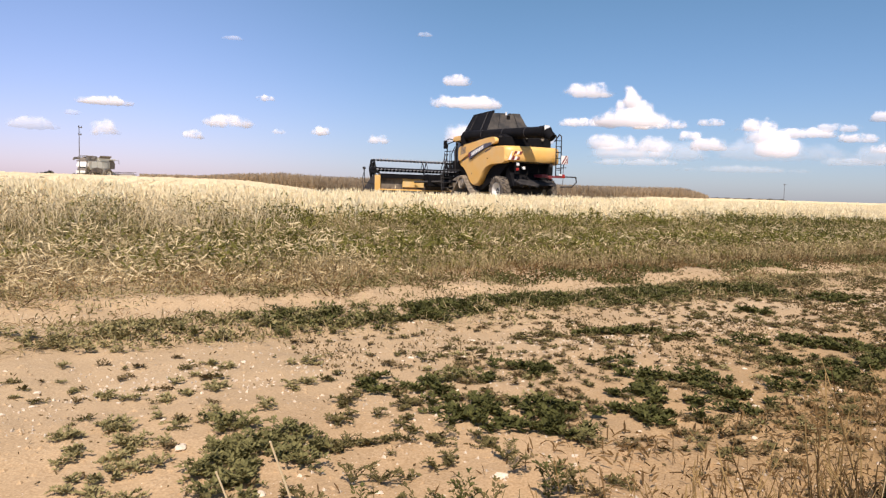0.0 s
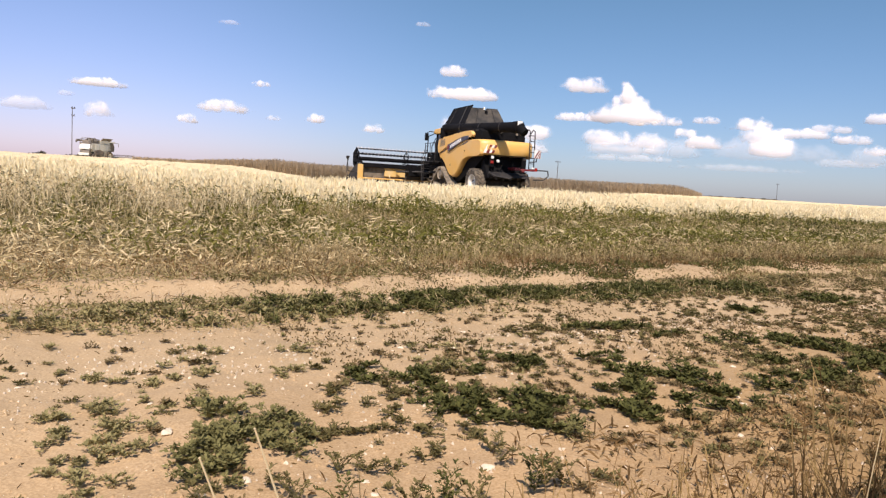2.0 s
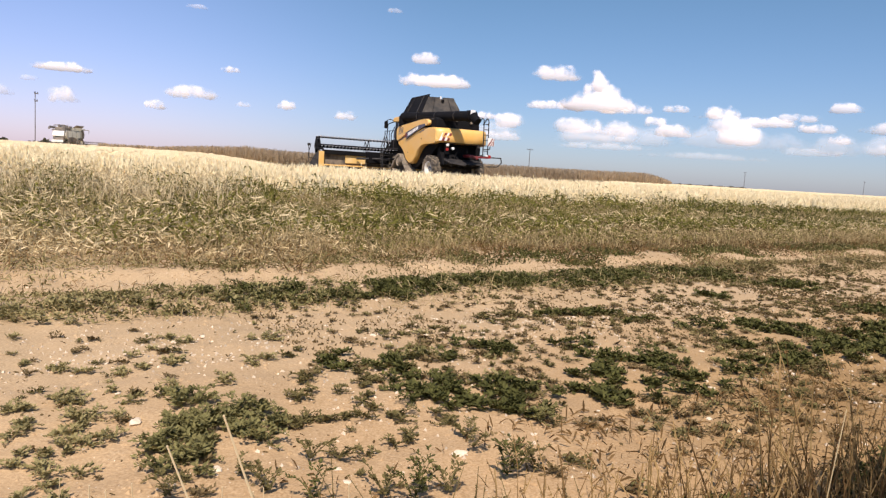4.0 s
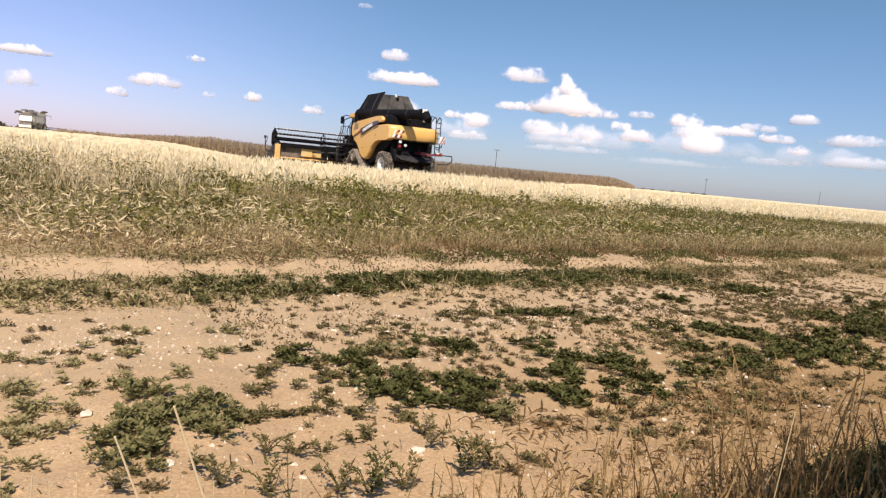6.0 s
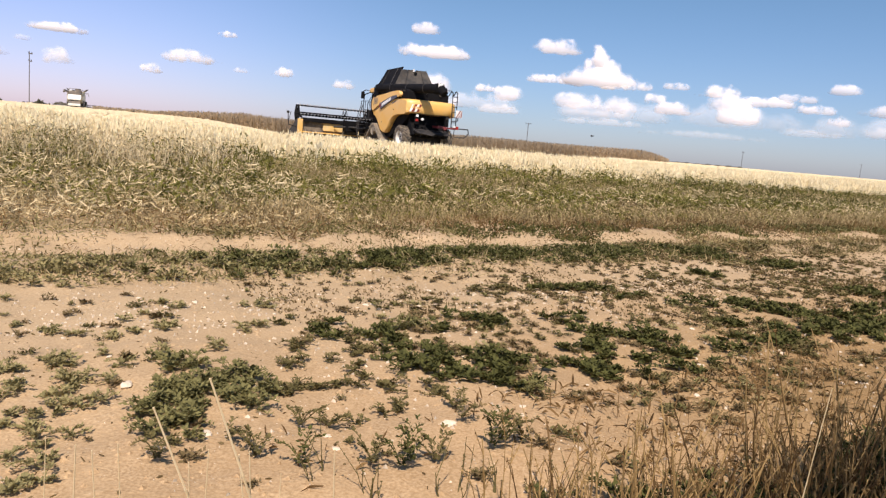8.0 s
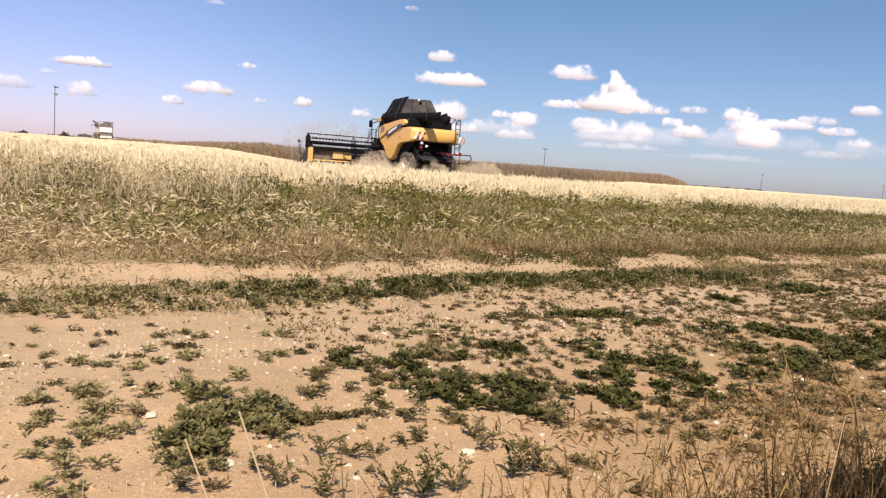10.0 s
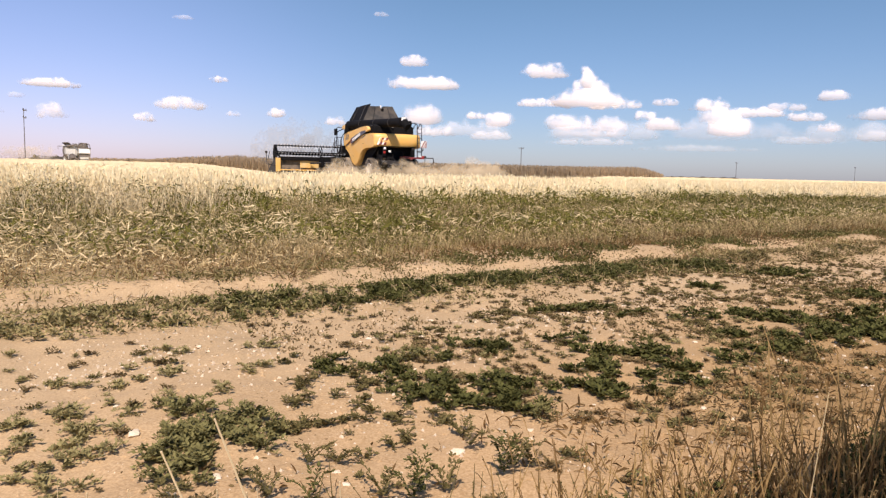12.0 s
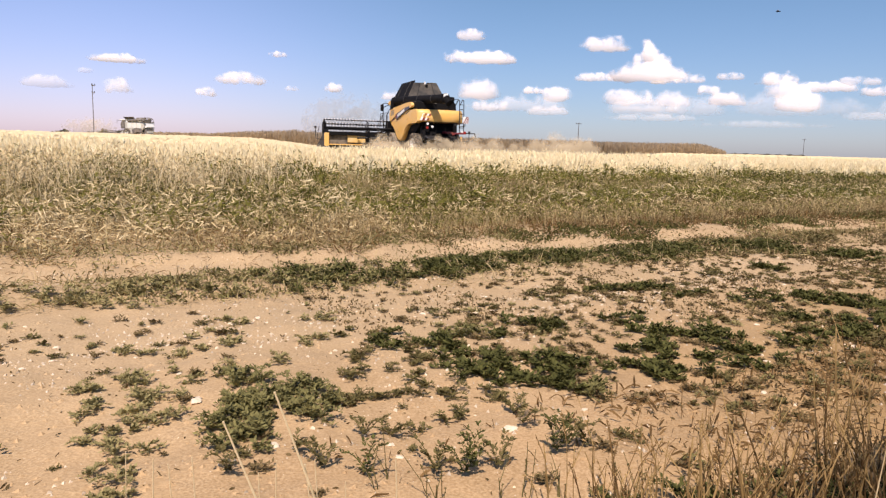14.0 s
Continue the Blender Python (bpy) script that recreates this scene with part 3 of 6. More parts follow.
tangle("track_weeds", 9, 30, 3.0, 7.0, 150, 0.05, 0.05, 0.06, 0.022, 0.1, WITHERED, "withered low weeds covering the far track", patch=0.22, category="weed")


def make_corn():
    count = 46000
    az = np.radians(rng.uniform(-23.5, 18.9, count))
    r = rng.uniform(0, 1, count) ** 1.8 * 45 + 112 + 5 * np.sin(az * 9)
    xy = np.stack([r * np.sin(az), r * np.cos(az)], 1)
    base = np.concatenate([xy, height(xy[:, 0], xy[:, 1])[:, None]], 1)
    low = np.clip((np.degrees(az) + 24.5) / 11, 0.45, 1) * np.clip((19.3 - np.degrees(az)) / 2.2, 0.2, 1) ** 0.5
    tall = low * (2.6 * (1 + 0.01 * rng.standard_normal(count)) + 0.10 * wobble(xy[:, 0], xy[:, 1], 7.0))
    base[:, 2] += rng.uniform(0, 0.75, count) * tall
    size = rng.uniform(0.16, 0.36, count)
    v, f = blades(base, np.minimum(size, tall), rng.uniform(0.06, 0.14, count), rng.uniform(0.5, 1.6, count))
    tagged(sheet("corn_field", v, f, CORN), "tall dry brown corn standing beyond the wheat", "corn field", kind="stuff")
    az = np.radians(rng.uniform(-23.5, 18.9, 14000))
    r = rng.uniform(0, 1, len(az)) ** 1.4 * 40 + 112.5 + 5 * np.sin(az * 9)
    xy = np.stack([r * np.sin(az), r * np.cos(az)], 1)
    base = np.concatenate([xy, height(xy[:, 0], xy[:, 1])[:, None]], 1)
    low = np.clip((np.degrees(az) + 24.5) / 11, 0.45, 1) * np.clip((19.3 - np.degrees(az)) / 2.2, 0.2, 1) ** 0.5
    v, f = blades(base, low * 2.1, np.full(len(az), 0.16), rng.uniform(0, 0.12, len(az)))
    tagged(sheet("corn_stalks", v, f, CORN), "dry brown corn stalks beyond the wheat", "corn field", kind="stuff")


make_corn()

# ---- the combine harvester ----


def make_wheel(name, parent, x, y, r, width, rim_r, side):
    wheel = thing(name, pose(x, y, r), "", "")
    wheel.parent = parent
    bm = bmesh.new()
    w = width / 2
    lathe(bm, [(rim_r, -w * 0.8), (r * 0.86, -w), (r * 0.95, -w * 0.9), (r * 0.965, -w * 0.5), (r * 0.965, w * 0.5), (r * 0.95, w * 0.9), (r * 0.86, w), (rim_r, w * 0.8)], steps=40)
    for k in range(22):
        for s in (-1, 1):
            a = 2 * math.pi * (k + (0.5 if s > 0 else 0)) / 22
            m = Matrix.Rotation(a, 4, "X") @ Matrix.Translation((s * w * 0.48, 0, r * 0.975)) @ Matrix.Rotation(s * 0.6, 4, "Z")
            bmesh.ops.create_cube(bm, size=1.0, matrix=m @ Matrix.Diagonal((w * 1.0, 0.055, 0.06, 1)))
    part("tyre", bm, RUBBER, wheel, "dusty lugged tyre")
    bm = bmesh.new()
    s = side * w
    lathe(bm, [(0.02, s * 0.35), (rim_r * 0.35, s * 0.4), (rim_r * 0.4, s * 0.15), (rim_r * 0.8, s * 0.2), (rim_r * 0.9, s * 0.75), (rim_r * 1.03, s * 0.84), (rim_r * 1.03, -s * 0.84), (0.02, -s * 0.6)], steps=32)
    part("rim", bm, RIM, wheel, "pale dusty steel rim")
    bm = bmesh.new()
    for k in range(8):
        a = 2 * math.pi * k / 8
        c = (s * 0.38, rim_r * 0.26 * math.cos(a), rim_r * 0.26 * math.sin(a))
        rod(bm, c, (c[0] + side * 0.04, c[1], c[2]), 0.025, sides=6)
    part("wheel_nuts", bm, STEEL, wheel)
    return wheel


def make_track(parent, x, side):
    """A triangular rubber track with its driving sprocket, idlers and rollers."""
    track = thing("track_unit", pose(x, 0, 0), "", "")
    track.parent = parent
    w = 0.32
    centres = [(0.0, 1.12, 0.36), (-0.92, 0.36, 0.33), (0.92, 0.36, 0.33)]
    outline = []
    for (cy, cz, r), a0, a1 in ((centres[0], 35, 145), (centres[1], 145, 270), (centres[2], 270, 395)):
        for k in range(9):
            a = math.radians(a0 + (a1 - a0) * k / 8)
            outline.append((cy + r * math.cos(a), cz + r * math.sin(a)))
    bm = bmesh.new()
    inner = [(p[0] * 0.93, 0.62 + (p[1] - 0.62) * 0.90) for p in outline]
    count = len(outline)
    rings = [[bm.verts.new((d, p, q)) for p, q in ring] for ring, d in ((outline, -w), (outline, w), (inner, w), (inner, -w))]
    for a, b in zip(rings, rings[1:] + rings[:1]):
        for i in range(count):
            bm.faces.new((a[i], a[(i + 1) % count], b[(i + 1) % count], b[i]))
    for i in range(count):
        (y0, z0), (y1, z1) = outline[i], outline[(i + 1) % count]
        runs = max(1, int(math.hypot(y1 - y0, z1 - z0) / 0.11))
        for k in range(runs):
            t = (k + 0.5) / runs
            m = Matrix.Translation((0, y0 + (y1 - y0) * t, z0 + (z1 - z0) * t)) @ Matrix.Rotation(math.atan2(z1 - z0, y1 - y0), 4, "X")
            bmesh.ops.create_cube(bm, size=1.0, matrix=m @ Matrix.Diagonal((w * 2, 0.05, 0.07, 1)))
    part("belt", bm, DUSTY, track, "dusty rubber track belt")
    for name, (cy, cz, r) in zip(("sprocket", "idler", "idler"), centres):
        bm = bmesh.new()
        lathe(bm, [(0.03, side * 0.30), (r * 0.5, side * 0.30), (r * 0.55, side * 0.2), (r * 0.8, side * 0.22), (r * 0.86, side * 0.31), (r * 0.86, -side * 0.31), (0.03, -side * 0.31)], steps=20)
        ob = part(name, bm, DUSTY, track)
        ob.location = (0, cy, cz)
    bm = bmesh.new()
    slab(bm, [(-0.8, 0.3), (0.8, 0.3), (0.16, 1.0), (-0.16, 1.0)], "x", -0.12, 0.12, 0.02)
    part("track_frame", bm, STEEL, track)
    for y in (-0.4, 0.0, 0.4):
        bm = bmesh.new()
        lathe(bm, [(0.02, 0.28), (0.17, 0.28), (0.17, -0.28), (0.02, -0.28)], steps=16)
        part("roller", bm, STEEL, track).location = (0, y, 0.22)
    return track


def rounded(outline, per=6, tension=0.5):
    """A closed outline of (p, q) pairs made smooth through its corners."""
    pts, count = [], len(outline)
    for i in range(count):
        p0, p1, p2, p3 = (np.array(outline[(i + d) % count], float) for d in (-1, 0, 1, 2))
        for k in range(per):
            t = k / per
            m1, m2 = tension * (p2 - p0), tension * (p3 - p1)
            q = (2 * t ** 3 - 3 * t ** 2 + 1) * p1 + (t ** 3 - 2 * t ** 2 + t) * m1 + (3 * t ** 2 - 2 * t ** 3) * p2 + (t ** 3 - t ** 2) * m2
            pts.append((float(q[0]), float(q[1])))
    return pts


def pillow(bm, outline, x0, x1, x2, side, inset=0.10):
    """A panel with rounded rims: an outline from depth x0 out to x1, then drawn in towards its crown at x2."""
    cy, cz = (sum(p[i] for p in outline) / len(outline) for i in (0, 1))
    rings = []
    for x, k in ((x0, 0.0), (x1 - 0.03, 0.0), (x1, 0.15), (x1 + (x2 - x1) * 0.6, 0.5), (x2, 1.0)):
        ring = []
        for y, z in outline:
            d = math.hypot(y - cy, z - cz) or 1.0
            ring.append(bm.verts.new((side * x, y - (y - cy) / d * inset * k, z - (z - cz) / d * inset * k)))
        rings.append(ring)
    count = len(outline)
    for p, q in zip(rings, rings[1:]):
        for i in range(count):
            bm.faces.new((p[i], p[(i + 1) % count], q[(i + 1) % count], q[i]))
    bm.faces.new(rings[-1])
    bm.faces.new(rings[0][::-1])
    return bm


def side_panel(parent, side):
    """The bulged yellow flank with its wheel arch, and the raised lip along its top."""
    outline = [(0.66, 2.95), (-0.5, 2.99), (-1.9, 3.0), (-3.2, 2.95), (-4.30, 2.90), (-4.42, 2.52), (-4.34, 2.12), (-3.2, 2.06), (-2.6, 1.93), (-2.15, 1.62), (-1.85, 1.28), (-1.55, 1.04), (-1.15, 0.96), (-0.78, 1.04), (-0.48, 1.25), (-0.15, 1.62), (0.25, 1.92), (0.70, 2.19)]
    panel = part("side_panel", pillow(bmesh.new(), rounded(outline, 4), 1.28, 1.46, 1.555, side), YELLOW, parent, "yellow flank panel")
    lip = [(0.66, 3.02), (-0.6, 3.21), (-2.2, 3.37), (-3.15, 3.40), (-3.50, 3.30), (-3.52, 3.12), (-3.2, 3.05), (-1.9, 2.97), (-0.8, 2.72), (0.1, 2.42), (0.68, 2.30)]
    if side < 0:
        part("shoulder_lip", pillow(bmesh.new(), rounded(lip, 4), 1.40, 1.56, 1.625, side, 0.06), YELLOW, panel, "raised yellow lip curving over the flank")
    groove = [(0.66, 2.30), (0.05, 2.38), (-0.85, 2.68), (-1.9, 2.93), (-1.9, 2.89), (-0.85, 2.63), (0.05, 2.33), (0.66, 2.25)]
    part("panel_groove", slab(bmesh.new(), groove, "x", side * 1.54, side * 1.566), BADGE, panel, "dark joint under the lip")
    x0, x1 = side * 1.556, side * 1.632
    bm = slab(bmesh.new(), [(-0.72, 2.36), (-0.55, 2.70), (-1.0, 2.80), (-1.7, 2.96), (-2.45, 3.10), (-3.1, 3.14), (-3.15, 3.02), (-2.5, 2.88), (-1.7, 2.66), (-1.0, 2.44)], "x", x0, x1)
    badge = part("badge", bm, BADGE, panel, "dark slanted badge")
    bm = bmesh.new()
    for k in range(8):
        y = -0.95 - k * 0.17
        z = 2.52 + k * 0.044
        slab(bm, [(y, z), (y + 0.03, z + 0.17), (y - 0.09, z + 0.20), (y - 0.12, z + 0.03)], "x", side * 1.628, side * 1.640)
    part("badge_bars", bm, WHITE, badge, "row of pale bars")
    bm = slab(bmesh.new(), [(-0.62, 2.44), (-0.56, 2.66), (-0.80, 2.68), (-0.74, 2.46)], "x", side * 1.628, side * 1.640)
    part("badge_mark", bm, RED, badge, "small red mark")
    bm = bmesh.new()
    for k in range(3):
        y = -2.35 - 0.2 * k
        slab(bm, [(y, 2.66 + 0.05 * k), (y - 0.14, 2.69 + 0.05 * k), (y - 0.14, 2.76 + 0.05 * k), (y, 2.73 + 0.05 * k)], "x", side * 1.553, side * 1.562)
    part("model_bars", bm, BADGE, panel, "small dark lettering bars")
    bm = bmesh.new()
    for k in range(5):
        slab(bm, [(0.42 - 0.02 * k, 2.62 + 0.07 * k), (0.44 - 0.02 * k, 2.66 + 0.07 * k), (-0.22, 2.76 + 0.07 * k), (-0.24, 2.72 + 0.07 * k)], "x", side * 1.60, side * 1.632)
    part("vent_grille", bm, DUSTY, panel)
    arch = [(0.70, 2.14), (0.25, 1.86), (-0.18, 1.56), (-0.52, 1.18), (-0.70, 0.98), (-0.60, 0.92), (-0.36, 1.06), (-0.02, 1.42), (0.36, 1.70), (0.86, 1.95)]
    part("track_fender", slab(bmesh.new(), arch, "x", side * 1.16, side * 1.50, 0.01), BLACK, panel, "black fender over the track")
    for y, z in ((-0.9, 1.6), (-2.6, 2.35)):
        bm = rod(bmesh.new(), (side * 1.545, y, z), (side * 1.575, y, z), 0.03, sides=10)
        part("latch", bm, BLACK, panel)
    return panel


def warning_board(parent, x, y, z, w, h, label):
    board = part("warning_board", box(bmesh.new(), x - w / 2, x + w / 2, y - 0.02, y, z, z + h, 0.004), WHITE, parent, label)
    for k in range(3):
        a = -w / 2 + w * (k * 0.36)
        pts = [(max(-w / 2, min(w / 2, a + d)), q) for d, q in ((0, 0), (w * 0.2, 0), (w * 0.2 + h * 0.6, h), (h * 0.6, h))]
        pts = [(x + p, z + q) for p, q in pts]
        if len(set(pts)) > 2:
            part("red_stripe", slab(bmesh.new(), pts, "y", y - 0.024, y - 0.0205), RED, board)
    return board


def make_header(parent):
    """The cutting header with its reel, dividers, knife and screw conveyor; returns the reel."""
    w, hy = 5.05, 3.45
    header = thing("header", pose(-0.25, 0, 0), "", "")
    header.parent = parent
    bm = slab(bmesh.new(), [(hy, 0.62), (hy + 0.06, 0.62), (hy + 0.06, 1.40), (hy - 0.10, 1.46), (hy - 0.12, 1.40), (hy, 1.34)], "x", -w, w)
    part("back_sheet", bm, SHEET, header, "dusty grey header back sheet")
    bm = slab(bmesh.new(), [(hy, 0.55), (hy + 0.9, 0.48), (hy + 1.75, 0.44), (hy + 1.75, 0.47), (hy + 0.9, 0.53), (hy, 0.63)], "x", -w, w)
    part("floor_sheet", bm, STEEL, header)
    for x0 in (-3.55, 2.4):
        part("cover_panel", box(bmesh.new(), x0, x0 + 1.3, hy - 0.11, hy - 0.004, 0.78, 1.32, 0.02), DUSTY_YELLOW, header, "dusty yellow header cover")
    part("top_beam", box(bmesh.new(), -w, w, hy - 0.22, hy - 0.125, 1.26, 1.52, 0.02), BLACK, header)
    part("lower_beam", box(bmesh.new(), -w, w, hy - 0.22, hy - 0.01, 0.58, 0.66, 0.02), YELLOW, header)
    for s in (-1, 1):
        x = s * (w + 0.06)
        bm = slab(bmesh.new(), [(hy - 0.15, 0.5), (hy - 0.15, 1.35), (hy + 0.25, 1.50), (hy + 0.9, 1.25), (hy + 1.8, 0.80), (hy + 2.5, 0.42), (hy + 1.6, 0.40)], "x", x - 0.05, x + 0.05, 0.015)
        end = part("end_divider", bm, STEEL, header, "dark crop divider")
        part("divider_post", box(bmesh.new(), x - 0.16, x + 0.16, hy - 0.26, hy - 0.16, 0.5, 1.42, 0.02), YELLOW, end, "yellow end post")
        part("divider_rod", pipe(bmesh.new(), [(x, hy + 2.2, 0.55), (x - s * 0.02, hy + 2.6, 1.25), (x, hy + 2.0, 1.9)], 0.02), STEEL, end)
        part("marker_rod", pipe(bmesh.new(), [(x + s * 0.1, hy - 0.1, 0.9), (x + s * 0.75, hy - 0.2, 1.0), (x + s * 0.8, hy - 0.2, 1.75)], 0.025), STEEL, end)
        part("lamp", box(bmesh.new(), x + s * 0.72, x + s * 0.88, hy - 0.25, hy - 0.16, 1.7, 1.85, 0.02), STEEL, end)
        bm = slab(bmesh.new(), [(hy - 0.2, 1.5), (hy - 0.1, 1.62), (hy + 1.25, 1.72), (hy + 1.25, 1.60)], "x", x - 0.09 * s - 0.05, x - 0.09 * s + 0.05)
        part("reel_arm", bm, BLACK, header)
    bm = slab(bmesh.new(), [(hy - 0.2, 1.5), (hy - 0.1, 1.66), (hy + 1.25, 1.74), (hy + 1.25, 1.60)], "x", -0.06, 0.06)
    part("reel_arm", bm, BLACK, header)
    bm = rod(bmesh.new(), (-w + 0.1, hy + 0.5, 0.86), (w - 0.1, hy + 0.5, 0.86), 0.16, sides=14)
    for k in range(60):
        for s in (-1, 1):
            x = s * (0.4 + k * 0.08)
            a = s * k * 0.75
            m = Matrix.Translation((x, hy + 0.5 + 0.2 * math.cos(a), 0.86 + 0.2 * math.sin(a))) @ Matrix.Rotation(a, 4, "X")
            bmesh.ops.create_cube(bm, size=1.0, matrix=m @ Matrix.Diagonal((0.05, 0.16, 0.14, 1)))
    part("screw_conveyor", bm, STEEL, header)
    bm = bmesh.new()
    for k in range(104):
        x = -w + 0.1 + k * (2 * w - 0.2) / 103
        slab(bm, [(x - 0.035, hy + 1.72), (x + 0.035, hy + 1.72), (x, hy + 1.9)], "z", 0.44, 0.47)
    part("knife", bm, STEEL, header)
    bm = slab(bmesh.new(), [(1.3, 1.15), (hy - 0.15, 0.68), (hy - 0.15, 1.30), (1.3, 1.95)], "x", -0.50, 1.0, 0.04)
    part("feeder_house", bm, DUSTY, header, "dusty feeder house")
    for s in (-1, 1):
        part("drive_box", box(bmesh.new(), s * 1.0, s * 2.3, 2.55, 3.2, 0.85, 1.55, 0.05), BLACK, header)
        part("drive_shaft", rod(bmesh.new(), (s * 0.8, 1.6, 1.2), (s * 2.9, 3.2, 1.1), 0.06, sides=8), STEEL, header)
        part("lift_ram", rod(bmesh.new(), (s * 0.6, 0.9, 0.9), (s * 0.7, 3.1, 0.8), 0.07, sides=8), STEEL, header)
    for x in (-1.6, 1.6):
        part("hose", pipe(bmesh.new(), [(x * 0.5, 1.5, 1.7), (x * 0.8, 2.4, 1.6), (x, 3.1, 1.5)], 0.035), BLACK, header)

    reel = thing("reel", pose(0, hy + 1.25, 1.78), "", "")
    reel.parent = header
    r = 0.60
    part("shaft", rod(bmesh.new(), (-w + 0.12, 0, 0), (w - 0.12, 0, 0), 0.12, sides=14), BLACK, reel)
    for x in (-w + 0.13, -w / 3, -0.12, 0.12, w / 3, w - 0.13):
        bm = bmesh.new()
        if abs(x) > w - 0.2 or abs(x) < 0.2:
            rim = [(r * 1.10 * math.cos(k * math.pi / 3), r * 1.10 * math.sin(k * math.pi / 3)) for k in range(6)]
            core = [(p * 0.72, q * 0.72) for p, q in rim]
            for k in range(6):
                slab(bm, [rim[k], rim[(k + 1) % 6], core[(k + 1) % 6], core[k]], "x", x - 0.015, x + 0.015)
                rod(bm, (x, 0, 0), (x, core[k][0], core[k][1]), 0.06, sides=6)
            rod(bm, (x - 0.05, 0, 0), (x + 0.05, 0, 0), 0.24, sides=14)
            name = "end_ring"
        else:
            for k in range(6):
                a = k * math.pi / 3
                rod(bm, (x, 0, 0), (x, r * math.cos(a), r * math.sin(a)), 0.03, sides=6)
                b = a + math.pi / 3
                rod(bm, (x, r * 0.97 * math.cos(a), r * 0.97 * math.sin(a)), (x, r * 0.97 * math.cos(b), r * 0.97 * math.sin(b)), 0.018, sides=6)
            name = "spider"
        part(name, bm, BLACK, reel)
    for k in range(6):
        a = k * math.pi / 3
        cy, cz = r * math.cos(a), r * math.sin(a)
        part("tine_bar", rod(bmesh.new(), (-w + 0.12, cy, cz), (w - 0.12, cy, cz), 0.045, sides=8), BLACK, reel)
        bm = bmesh.new()
        for j in range(44):
            x = -w + 0.22 + j * (2 * w - 0.44) / 43
            q = Matrix.Translation((x, cy, cz)) @ Matrix.Rotation(a - math.pi / 2, 4, "X")
            tri = [q @ Vector(c) for c in ((-0.085, 0.0, 0.03), (0.085, 0.0, 0.03), (0.0, 0.02, 0.13), (-0.085, -0.03, 0.03), (0.085, -0.03, 0.03), (0.0, -0.01, 0.13))]
            vs = [bm.verts.new(c) for c in tri]
            for f in ((0, 1, 2), (5, 4, 3), (0, 3, 4, 1), (1, 4, 5, 2), (2, 5, 3, 0)):
                bm.faces.new([vs[n] for n in f])
            tip = q @ Vector((0.0, -0.20, -0.06))
            rod(bm, (x, cy, cz), tip, 0.020, 0.010, sides=4)
        part("tines", bm, GALVANISED, reel, "row of bright worn steel tines")
    return reel


